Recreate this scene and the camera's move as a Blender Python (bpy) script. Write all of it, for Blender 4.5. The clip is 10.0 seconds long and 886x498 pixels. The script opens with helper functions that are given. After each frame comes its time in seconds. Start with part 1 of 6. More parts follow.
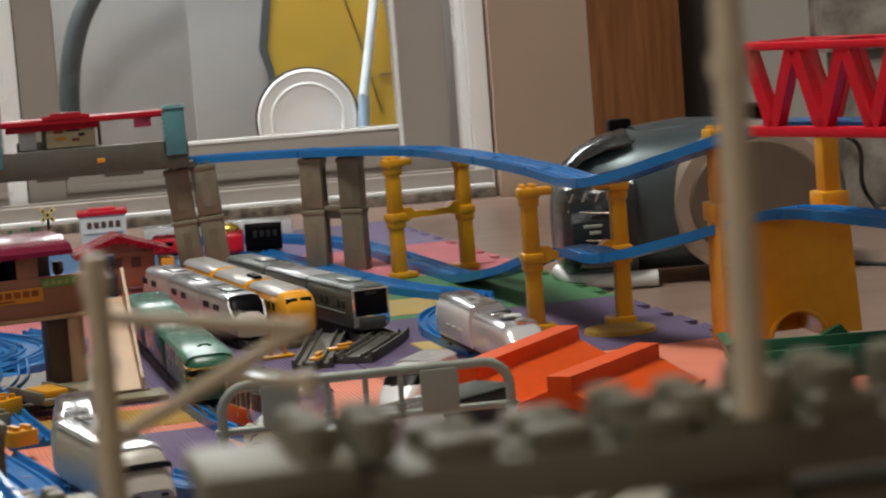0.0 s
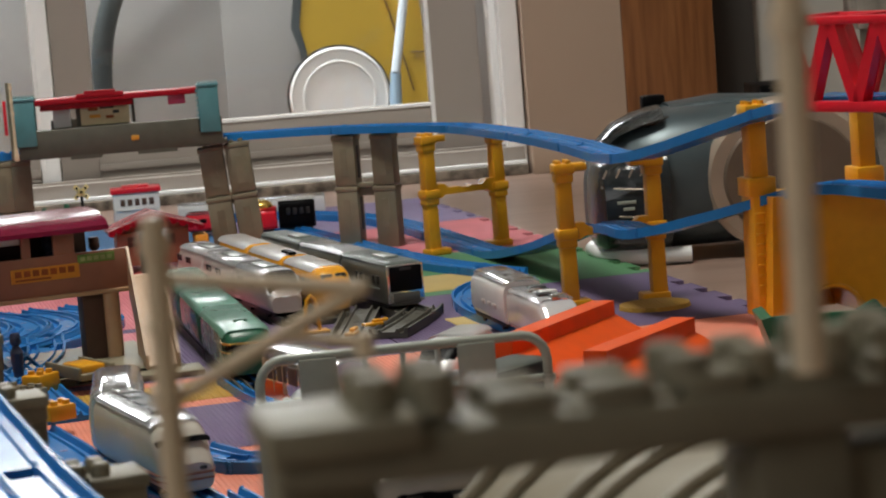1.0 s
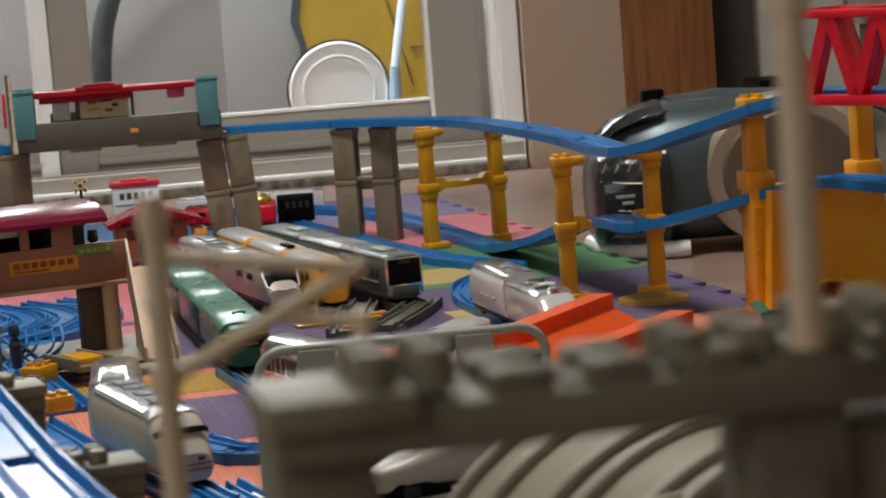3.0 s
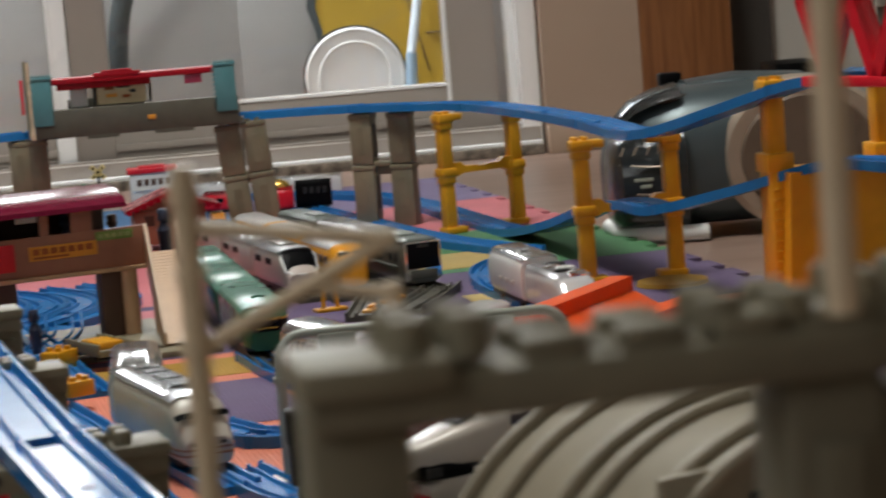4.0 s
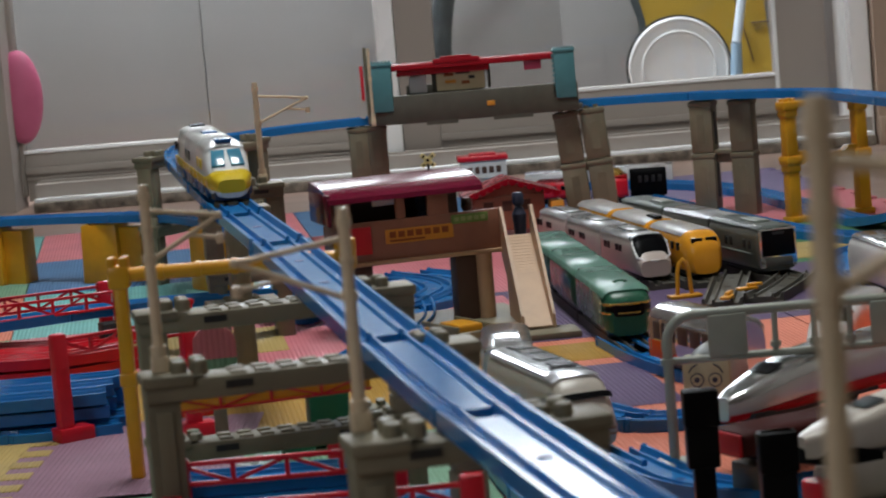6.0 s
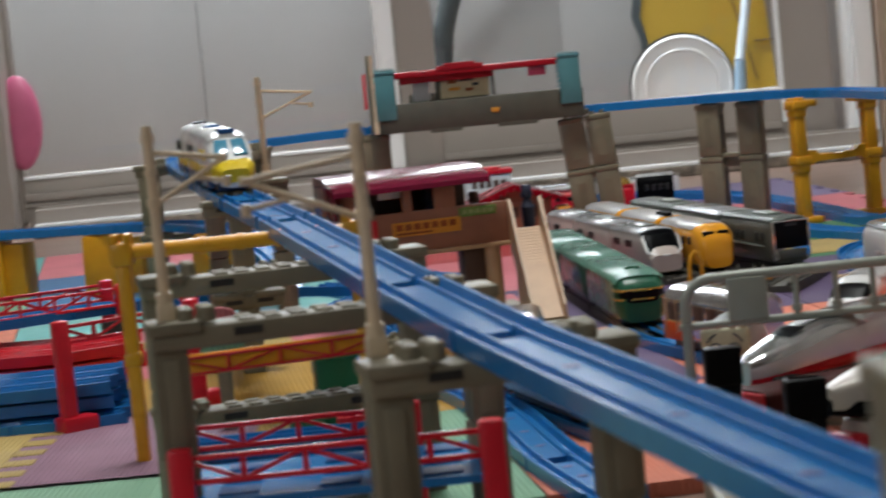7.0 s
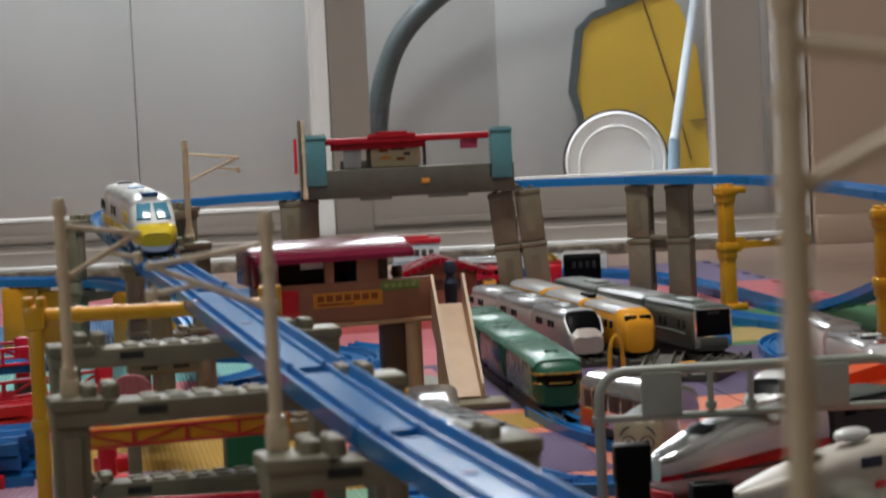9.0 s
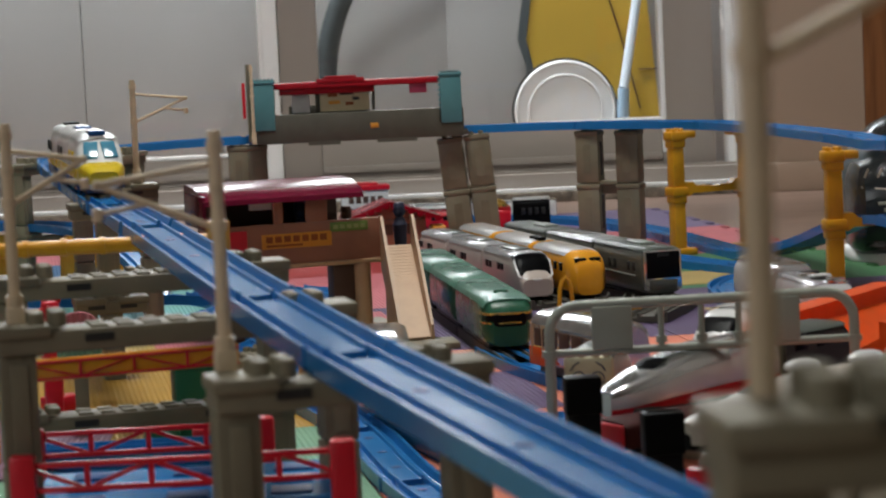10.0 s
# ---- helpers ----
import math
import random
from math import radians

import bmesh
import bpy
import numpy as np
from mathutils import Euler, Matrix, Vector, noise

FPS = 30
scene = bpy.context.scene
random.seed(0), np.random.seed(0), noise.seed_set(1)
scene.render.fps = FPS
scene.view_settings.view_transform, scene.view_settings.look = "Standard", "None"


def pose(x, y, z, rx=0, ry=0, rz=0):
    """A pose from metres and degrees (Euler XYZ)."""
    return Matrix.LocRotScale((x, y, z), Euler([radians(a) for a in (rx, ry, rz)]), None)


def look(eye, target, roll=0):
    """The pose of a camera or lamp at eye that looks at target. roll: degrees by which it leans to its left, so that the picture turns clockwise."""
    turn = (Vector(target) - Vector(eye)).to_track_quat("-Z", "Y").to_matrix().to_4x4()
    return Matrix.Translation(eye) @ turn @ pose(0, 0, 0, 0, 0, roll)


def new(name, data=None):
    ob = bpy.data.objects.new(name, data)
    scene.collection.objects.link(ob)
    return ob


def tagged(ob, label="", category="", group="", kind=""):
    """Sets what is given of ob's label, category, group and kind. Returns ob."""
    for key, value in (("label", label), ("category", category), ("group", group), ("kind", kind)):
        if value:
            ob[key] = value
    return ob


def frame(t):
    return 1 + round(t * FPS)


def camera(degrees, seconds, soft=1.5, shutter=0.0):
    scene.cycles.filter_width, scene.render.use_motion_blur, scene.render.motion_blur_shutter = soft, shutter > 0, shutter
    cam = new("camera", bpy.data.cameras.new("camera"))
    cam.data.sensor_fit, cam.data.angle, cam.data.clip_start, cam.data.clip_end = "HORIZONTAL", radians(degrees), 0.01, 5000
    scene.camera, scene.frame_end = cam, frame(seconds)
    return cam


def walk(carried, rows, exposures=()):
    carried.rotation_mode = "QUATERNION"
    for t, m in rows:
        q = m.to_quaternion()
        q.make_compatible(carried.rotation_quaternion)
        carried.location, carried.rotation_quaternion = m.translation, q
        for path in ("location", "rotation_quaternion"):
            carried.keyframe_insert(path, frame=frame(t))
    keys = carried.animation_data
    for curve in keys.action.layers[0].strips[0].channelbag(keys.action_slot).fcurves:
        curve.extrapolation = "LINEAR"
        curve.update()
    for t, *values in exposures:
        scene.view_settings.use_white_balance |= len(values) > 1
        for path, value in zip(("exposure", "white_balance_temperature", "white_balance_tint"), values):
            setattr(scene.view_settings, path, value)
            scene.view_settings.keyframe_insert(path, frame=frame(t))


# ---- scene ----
cam = camera(20.2, 10.0, soft=2.0, shutter=0.5)
# a long lens close to a table-top world: near things go out of focus
cam.data.dof.use_dof = True
cam.data.dof.focus_distance = 2.4
cam.data.dof.aperture_fstop = 27.0

PATH = [
    (0.0, pose(0.0876, -0.0728, 0.3520, 83.675, 4.349, -6.792)),
    (0.5, pose(0.0806, -0.0758, 0.3521, 83.472, 4.051, -6.212)),
    (1.0, pose(0.0813, -0.0764, 0.3491, 83.256, 4.448, -6.131)),
    (1.5, pose(0.0787, -0.0734, 0.3487, 83.023, 4.553, -5.567)),
    (2.0, pose(0.0771, -0.0751, 0.3468, 82.884, 4.269, -5.443)),
    (2.5, pose(0.0788, -0.0755, 0.3448, 83.215, 4.256, -5.930)),
    (3.8, pose(0.0830, -0.0790, 0.3465, 83.015, 4.305, -6.205)),
    (4.0, pose(0.0778, -0.0762, 0.3420, 82.921, 4.583, -5.808)),
    (4.5, pose(0.0502, -0.0576, 0.3413, 82.710, 4.888, -3.302)),
    (5.0, pose(0.0313, -0.0494, 0.3435, 83.066, 4.372, -1.222)),
    (5.5, pose(0.0122, -0.0462, 0.3374, 82.861, 4.905, 0.054)),
    (5.7, pose(0.0118, -0.0485, 0.3388, 83.106, 4.646, 0.450)),
    (6.8, pose(-0.0062, -0.0178, 0.2814, 84.213, 5.410, 1.489)),
    (7.0, pose(-0.0049, -0.0102, 0.2712, 84.668, 5.605, 0.666)),
    (7.5, pose(0.0012, -0.0001, 0.2603, 85.048, 5.482, -0.472)),
    (8.0, pose(0.0208, 0.0140, 0.2692, 85.668, 4.030, -2.156)),
    (8.5, pose(0.0184, 0.0109, 0.2929, 86.984, 3.450, -2.810)),
    (9.0, pose(0.0061, 0.0020, 0.2851, 85.902, 2.744, -0.646)),
    (9.5, pose(0.0021, 0.0066, 0.2760, 85.350, 2.301, -1.181)),
    (10.0, pose(0.0047, 0.0105, 0.2696, 84.858, 2.633, -1.829)),
]
walk(cam, PATH, exposures=[(0.0, 0.82, 6800, 10), (4.0, 0.78, 6700, 10), (5.5, 0.34, 6300, 10), (7.0, 0.76, 6350, 10), (8.5, 0.65, 6450, 10), (10.0, 0.60, 6550, 10)])

# heights of the wooden floor and of the foam mats on it, below the deck of the high track
FLOOR = -0.0236
MAT = FLOOR + 0.0095

# ---- light ----
world = bpy.data.worlds.new("room_light")
scene.world = world
world.use_nodes = True
wn = world.node_tree
sky = wn.nodes.new("ShaderNodeTexSky")
sky.sky_type = "NISHITA"
sky.sun_disc = False
sky.sun_elevation = radians(35)
sky.sun_rotation = radians(20)
wn.links.new(sky.outputs[0], wn.nodes["Background"].inputs[0])
wn.nodes["Background"].inputs[1].default_value = 0.1


def area_lamp(name, at, target, sx, sy, watts, colour):
    data = bpy.data.lights.new(name, "AREA")
    data.shape, data.size, data.size_y = "RECTANGLE", sx, sy
    data.energy, data.color = watts, colour
    ob = new(name, data)
    ob.matrix_world = look(at, target)
    return ob


# daylight through the windows of the room behind the glass doors, and the ceiling lamp of the play room
area_lamp("window_daylight", (-0.35, 5.72, 1.50), (-0.35, 2.0, 0.2), 1.15, 0.60, 17, (0.92, 0.97, 1.0))
# added fill from the left with no window behind it, for lens-facing sides
area_lamp("left_front_fill", (-1.75, -0.35, 1.35), (0.2, 1.4, 0.1), 1.4, 1.2, 10.5, (0.93, 0.98, 1.0))
area_lamp("ceiling_light", (0.0, 2.2, 2.34), (0.0, 2.2, 0.0), 0.6, 0.6, 27, (0.96, 0.98, 0.94))

# added strip fill hidden above the glass doors to brighten the grey partition
area_lamp("far_room_fill", (-0.6, 4.285, 2.30), (-0.6, 4.365, 0.0), 2.0, 0.12, 66, (0.93, 0.97, 1.0))

# ---- materials ----


def material(name):
    m = bpy.data.materials.new(name)
    m.use_nodes = True
    nt = m.node_tree
    return m, nt, nt.nodes["Principled BSDF"]


def plastic(name, colour, rough=0.35, vary=0.12, scale=60.0, metal=0.0, bump=0.04, coat=0.0, spec=0.5, worn=0.07):
    """Moulded toy plastic: slight tone changes, handling marks in the gloss, a fine uneven surface."""
    m, nt, p = material(name)
    co = nt.nodes.new("ShaderNodeTexCoord")
    n1 = nt.nodes.new("ShaderNodeTexNoise")
    n1.inputs["Scale"].default_value, n1.inputs["Detail"].default_value = scale, 6
    n2 = nt.nodes.new("ShaderNodeTexNoise")
    n2.inputs["Scale"].default_value, n2.inputs["Detail"].default_value = scale * 7, 4
    info = nt.nodes.new("ShaderNodeObjectInfo")
    for n in (n1, n2):
        nt.links.new(co.outputs["Object"], n.inputs["Vector"])
    add = nt.nodes.new("ShaderNodeMath")
    add.operation = "MULTIPLY_ADD"
    nt.links.new(info.outputs["Random"], add.inputs[0])
    add.inputs[1].default_value = 0.35
    nt.links.new(n1.outputs[0], add.inputs[2])
    ramp = nt.nodes.new("ShaderNodeMapRange")
    ramp.inputs["From Min"].default_value, ramp.inputs["From Max"].default_value = 0.35, 0.95
    ramp.inputs["To Min"].default_value, ramp.inputs["To Max"].default_value = 1 - vary, 1 + vary
    nt.links.new(add.outputs[0], ramp.inputs["Value"])
    mul = nt.nodes.new("ShaderNodeMix")
    mul.data_type, mul.blend_type = "RGBA", "MULTIPLY"
    mul.inputs["Factor"].default_value = 1
    mul.inputs["A"].default_value = (*colour, 1)
    nt.links.new(ramp.outputs[0], mul.inputs["B"])
    nt.links.new(mul.outputs["Result"], p.inputs["Base Color"])
    rr = nt.nodes.new("ShaderNodeMapRange")
    rr.inputs["To Min"].default_value, rr.inputs["To Max"].default_value = max(rough - worn * 0.5, 0.03), rough + worn
    nt.links.new(n1.outputs[0], rr.inputs["Value"])
    nt.links.new(rr.outputs[0], p.inputs["Roughness"])
    b = nt.nodes.new("ShaderNodeBump")
    b.inputs["Strength"].default_value, b.inputs["Distance"].default_value = bump, 0.002
    nt.links.new(n2.outputs[0], b.inputs["Height"])
    nt.links.new(b.outputs[0], p.inputs["Normal"])
    p.inputs["Metallic"].default_value = metal
    p.inputs["Specular IOR Level"].default_value = spec
    p.inputs["Coat Weight"].default_value = coat
    p.inputs["Coat Roughness"].default_value = 0.12
    return m


def wood(name, dark, light, scale=4.0, rough=0.4, stretch=(14, 1, 14)):
    m, nt, p = material(name)
    co = nt.nodes.new("ShaderNodeTexCoord")
    mp = nt.nodes.new("ShaderNodeMapping")
    mp.inputs["Scale"].default_value = stretch
    n = nt.nodes.new("ShaderNodeTexNoise")
    n.inputs["Scale"].default_value, n.inputs["Detail"].default_value, n.inputs["Distortion"].default_value = scale, 8, 0.6
    r = nt.nodes.new("ShaderNodeValToRGB")
    r.color_ramp.elements[0].position, r.color_ramp.elements[1].position = 0.3, 0.72
    r.color_ramp.elements[0].color, r.color_ramp.elements[1].color = (*dark, 1), (*light, 1)
    nt.links.new(co.outputs["Object"], mp.inputs[0])
    nt.links.new(mp.outputs[0], n.inputs["Vector"])
    nt.links.new(n.outputs[0], r.inputs[0])
    nt.links.new(r.outputs[0], p.inputs["Base Color"])
    b = nt.nodes.new("ShaderNodeBump")
    b.inputs["Strength"].default_value, b.inputs["Distance"].default_value = 0.15, 0.003
    nt.links.new(n.outputs[0], b.inputs["Height"])
    nt.links.new(b.outputs[0], p.inputs["Normal"])
    p.inputs["Roughness"].default_value = rough
    return m


def speckled(name, a, b, scale, rough):
    m, nt, p = material(name)
    co = nt.nodes.new("ShaderNodeTexCoord")
    v = nt.nodes.new("ShaderNodeTexVoronoi")
    v.inputs["Scale"].default_value = scale
    n = nt.nodes.new("ShaderNodeTexNoise")
    n.inputs["Scale"].default_value, n.inputs["Detail"].default_value = scale * 0.6, 8
    for x in (v, n):
        nt.links.new(co.outputs["Object"], x.inputs["Vector"])
    r = nt.nodes.new("ShaderNodeValToRGB")
    r.color_ramp.elements[0].position, r.color_ramp.elements[1].position = 0.38, 0.62
    r.color_ramp.elements[0].color, r.color_ramp.elements[1].color = (*a, 1), (*b, 1)
    nt.links.new(n.outputs[0], r.inputs[0])
    nt.links.new(r.outputs[0], p.inputs["Base Color"])
    p.inputs["Roughness"].default_value = rough
    return m


def clear_glass(name, tint, rough=0.0):
    """A thin pane: mostly lets through what stands behind it, with the gloss of glass."""
    m, nt, p = material(name)
    tr = nt.nodes.new("ShaderNodeBsdfTransparent")
    tr.inputs[0].default_value = (*tint, 1)
    gl = nt.nodes.new("ShaderNodeBsdfGlossy")
    gl.inputs["Roughness"].default_value = 0.03 + rough
    fr = nt.nodes.new("ShaderNodeFresnel")
    fr.inputs[0].default_value = 1.45
    mx = nt.nodes.new("ShaderNodeMixShader")
    nt.links.new(fr.outputs[0], mx.inputs[0])
    nt.links.new(tr.outputs[0], mx.inputs[1])
    nt.links.new(gl.outputs[0], mx.inputs[2])
    nt.links.new(mx.outputs[0], nt.nodes["Material Output"].inputs[0])
    return m


def glowing(name, colour, strength):
    m, nt, p = material(name)
    p.inputs["Base Color"].default_value = (*colour, 1)
    p.inputs["Emission Color"].default_value = (*colour, 1)
    p.inputs["Emission Strength"].default_value = strength
    return m


RAIL_BLUE = plastic("rail_blue", (0.019, 0.17, 0.455), 0.11, 0.15, spec=0.42, bump=0.006, worn=0.07)
rail_nt = RAIL_BLUE.node_tree
rail_dull = rail_nt.nodes.new("ShaderNodeBsdfDiffuse")
rail_dull.inputs[0].default_value = (0.021, 0.18, 0.47, 1)
rail_mix = rail_nt.nodes.new("ShaderNodeMixShader")
rail_mix.inputs[0].default_value = 0.35
rail_nt.links.new(rail_nt.nodes["Principled BSDF"].outputs[0], rail_mix.inputs[1])
rail_nt.links.new(rail_dull.outputs[0], rail_mix.inputs[2])
rail_nt.links.new(rail_mix.outputs[0], rail_nt.nodes["Material Output"].inputs[0])
YARD_GREY = plastic("yard_rail_grey", (0.085, 0.080, 0.066), 0.55, 0.2, spec=0.2)
RAIL_DARK = plastic("rail_slot_blue", (0.0095, 0.0578, 0.204), 0.5, spec=0.15)
YELLOW = plastic("pier_yellow", (0.70, 0.318, 0.015), 0.3, 0.1)
GREY = plastic("pier_grey", (0.185, 0.162, 0.108), 0.42, 0.26, 30)
GREY_LT = plastic("viaduct_grey", (0.206, 0.182, 0.126), 0.5, 0.24, 30, spec=0.3)
CREAM = plastic("mast_beige", (0.68, 0.545, 0.375), 0.42, 0.12)
TEAL = plastic("teal", (0.085, 0.238, 0.2635), 0.4, 0.1)
DECK = plastic("deck_grey", (0.085, 0.079, 0.060), 0.5, 0.15)
RED = plastic("bright_red", (0.656, 0.0096, 0.028), 0.3, 0.12)
RED_PINK = plastic("red_roof", (0.2584, 0.0054, 0.0163), 0.25, 0.1, spec=0.1)
MAROON = plastic("maroon_roof", (0.136, 0.0068, 0.0272), 0.14, 0.12, bump=0.01, spec=0.3, worn=0.1)
WHITE = plastic("white_plastic", (0.7052, 0.7052, 0.7009), 0.22, 0.05, bump=0.01)
IVORY = plastic("ivory_plastic", (0.70, 0.62, 0.52), 0.33, 0.06)
PINKWHITE = plastic("pinkish_white", (0.52, 0.445, 0.405), 0.28, 0.06, bump=0.01)
CLEAR = plastic("milky_coupler", (0.6, 0.6, 0.58), 0.25, 0.05)
BLACK = plastic("black_plastic", (0.0028, 0.0028, 0.0033), 0.45, 0.2, spec=0.08)
GLOSSBLACK = plastic("black_window", (0.0041, 0.0041, 0.0054), 0.3, 0.1, spec=0.1)
UNDER = plastic("underframe_grey", (0.022, 0.022, 0.022), 0.5, 0.2)
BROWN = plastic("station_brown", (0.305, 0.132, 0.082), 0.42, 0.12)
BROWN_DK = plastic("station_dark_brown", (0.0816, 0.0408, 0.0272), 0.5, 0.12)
TAN = plastic("stair_tan", (0.50, 0.315, 0.18), 0.42, 0.1)
SIGN_YEL = plastic("sign_yellow", (0.70, 0.29, 0.03), 0.45, 0.08)
SIGN_GRN = plastic("sign_green", (0.1496, 0.2448, 0.0544), 0.45, 0.08)
INK = plastic("sign_ink", (0.2856, 0.068, 0.0102), 0.6, 0.1)
GREEN_TR = plastic("green_train", (0.026, 0.105, 0.062), 0.25, 0.1, bump=0.008, spec=0.25)
GREEN_LT = plastic("green_train_roof", (0.19, 0.42, 0.325), 0.2, 0.08, bump=0.008)
GREEN = plastic("tray_green", (0.0102, 0.1156, 0.0578), 0.35, 0.12)
ORANGE = plastic("orange_plastic", (0.75, 0.088, 0.008), 0.4, 0.1, spec=0.25)
TRAIN_YEL = plastic("train_orange_yellow", (0.78, 0.335, 0.02), 0.2, 0.08, bump=0.01)
TRAIN_LEMON = plastic("train_lemon", (0.70, 0.50, 0.02), 0.25, 0.06)
TRAIN_BLUE = plastic("train_blue", (0.0136, 0.068, 0.204), 0.25, 0.08)
SILVER = plastic("silver_plate", (0.82, 0.825, 0.83), 0.12, 0.06, metal=0.9, bump=0.015, worn=0.05)
PEARL = plastic("pearl_silver", (0.688, 0.688, 0.7052), 0.14, 0.05, metal=0.35, bump=0.008, worn=0.04)
SILVER_GR = plastic("grey_silver_paint", (0.119, 0.1258, 0.1122), 0.28, 0.1, metal=0.35)
ROOF_GR = plastic("roof_grey", (0.1955, 0.221, 0.1997), 0.35, 0.1)
GOLD = plastic("gold_trim", (0.55, 0.36, 0.09), 0.25, 0.1, metal=0.8)
SKYBLUE = plastic("windscreen_blue", (0.054, 0.225, 0.342), 0.15, 0.08, coat=0.4)
PALE_GREEN = plastic("pale_grey_green", (0.328, 0.3526, 0.3034), 0.35, 0.08)
NAVY = plastic("toy_navy", (0.0204, 0.0272, 0.0612), 0.5, 0.1)
VAC_BODY = plastic("vacuum_grey_blue", (0.070, 0.094, 0.104), 0.34, 0.14, 25, metal=0.35)
VAC_DARK = plastic("vacuum_black", (0.0136, 0.015, 0.0163), 0.2, 0.15, 30, coat=0.4)
VAC_SILVER = plastic("vacuum_champagne", (0.47, 0.385, 0.31), 0.36, 0.1, 20, metal=0.6)
VAC_WHEEL = plastic("vacuum_wheel_beige", (0.16, 0.115, 0.085), 0.42, 0.12, 20, metal=0.3)
VAC_GLINT = plastic("vacuum_lid_window", (0.16, 0.17, 0.175), 0.06, 0.4, 9, metal=0.8, bump=0.9)
VAC_CLEAR = plastic("vacuum_dust_cup", (0.022, 0.026, 0.028), 0.12, 0.4, 18, bump=0.5)
HOSE = plastic("hose_grey", (0.0578, 0.0714, 0.0782), 0.45, 0.1)
BAG_YEL = plastic("yellow_board", (0.496, 0.32, 0.036), 0.5, 0.1, 6)
PALE_BLUE = plastic("pale_blue_handle", (0.34, 0.493, 0.646), 0.4, 0.06)
CORD = plastic("power_cord", (0.0204, 0.019, 0.0177), 0.5)

PANEL = plastic("door_panel_beige", (0.3264, 0.289, 0.2584), 0.5, 0.06, 3, bump=0.02)
ALU = plastic("white_frame_paint", (0.92, 0.93, 0.94), 0.25, 0.05, 5, bump=0.02)
WALL_BR = plastic("beige_brown_wall", (0.3944, 0.2856, 0.2142), 0.75, 0.06, 3, bump=0.1)
WALL_LT = plastic("white_wallpaper", (0.4488, 0.4216, 0.3808), 0.8, 0.05, 4, bump=0.15)
# unseen walls take this darker tan to cut the bounced light
WALL_UNSEEN = plastic("unseen_wall_tan", (0.236, 0.203, 0.162), 0.8, 0.06, 4, bump=0.15)
TUNNEL = plastic("tunnel_beige_grey", (0.30, 0.26, 0.19), 0.45, 0.12, 45)
BACK_GREY = plastic("grey_back_wall", (0.335, 0.338, 0.338), 0.7, 0.06, 2, bump=0.03)
CEIL = plastic("ceiling_white", (0.75, 0.74, 0.71), 0.85, 0.04, 3)
DOORWOOD = wood("brown_door_wood", (0.168, 0.063, 0.021), (0.322, 0.133, 0.049), 5.0, 0.35, (16, 16, 1))
SHADEGAP = plastic("recess_shade_brown", (0.0408, 0.034, 0.0286), 0.6, 0.1, 5)
GRANITE = speckled("speckled_stone", (0.063, 0.0525, 0.042), (0.28, 0.238, 0.196), 70, 0.4)
FLOORWOOD = wood("pinkish_wood_floor", (0.231, 0.1505, 0.1155), (0.315, 0.217, 0.175), 2.2, 0.32, (1, 9, 9))
PATTERN = speckled("patterned_box_print", (0.098, 0.084, 0.07), (0.35, 0.322, 0.28), 28, 0.6)
PINKBALL = plastic("pink_balloon", (0.50, 0.11, 0.21), 0.4, 0.05)
PANE = clear_glass("window_pane", (0.97, 0.98, 0.98))
DAY = glowing("daylight_sky", (0.9, 0.95, 1), 4.0)


def foam(name, colour):
    """Foam with a fine ribbed face, scuffed in places."""
    m = plastic(name, colour, 0.75, 0.14, 18, bump=0.25, spec=0.25)
    nt = m.node_tree
    co = nt.nodes.new("ShaderNodeTexCoord")
    wv = nt.nodes.new("ShaderNodeTexWave")
    wv.inputs["Scale"].default_value, wv.inputs["Distortion"].default_value = 75.0, 0.3
    nt.links.new(co.outputs["Object"], wv.inputs["Vector"])
    b2 = nt.nodes.new("ShaderNodeBump")
    b2.inputs["Strength"].default_value, b2.inputs["Distance"].default_value = 0.5, 0.0012
    nt.links.new(wv.outputs["Fac"], b2.inputs["Height"])
    first = next(n for n in nt.nodes if n.type == "BUMP" and n != b2)
    nt.links.new(first.outputs[0], b2.inputs["Normal"])
    nt.links.new(b2.outputs[0], nt.nodes["Principled BSDF"].inputs["Normal"])
    return m


MATS = {k: foam("foam_" + k, c) for k, c in dict(
    purple=(0.1155, 0.0805, 0.1575), lavender=(0.245, 0.203, 0.35), pink=(0.58, 0.18, 0.21), salmon=(0.66, 0.215, 0.14), green=(0.063, 0.182, 0.077),
    mint=(0.196, 0.364, 0.238), yellow=(0.434, 0.315, 0.112), ochre=(0.406, 0.231, 0.042), blue=(0.07, 0.175, 0.35), aqua=(0.175, 0.434, 0.42), red=(0.434, 0.063, 0.063), mauve=(0.294, 0.168, 0.231)).items()}

RED_STATION = plastic("station_red", (0.36, 0.008, 0.018), 0.4, 0.12, spec=0.2)
IVORY_PL = plastic("engine_ivory", (0.43, 0.41, 0.265), 0.4)
IVORY_DK = plastic("greyish_ivory", (0.50, 0.45, 0.39), 0.3, 0.08)
ENGINE_GR = plastic("engine_grey", (0.34, 0.33, 0.31), 0.3, 0.12)
DIESEL_RED = plastic("diesel_dark_red", (0.050, 0.009, 0.008), 0.6, spec=0.12)

# ---- mesh helpers ----


def link(name, bm, mat, smooth=35):
    me = bpy.data.meshes.new(name)
    bmesh.ops.recalc_face_normals(bm, faces=bm.faces[:])
    bm.to_mesh(me)
    bm.free()
    me.materials.append(mat)
    if smooth:
        me.shade_smooth()
        me.set_sharp_from_angle(angle=radians(smooth))
    return new(name, me)


def part(name, bm, mat, parent, label="", smooth=35):
    ob = link(name, bm, mat, smooth)
    ob.parent = parent
    if label:
        tagged(ob, label)
    return ob


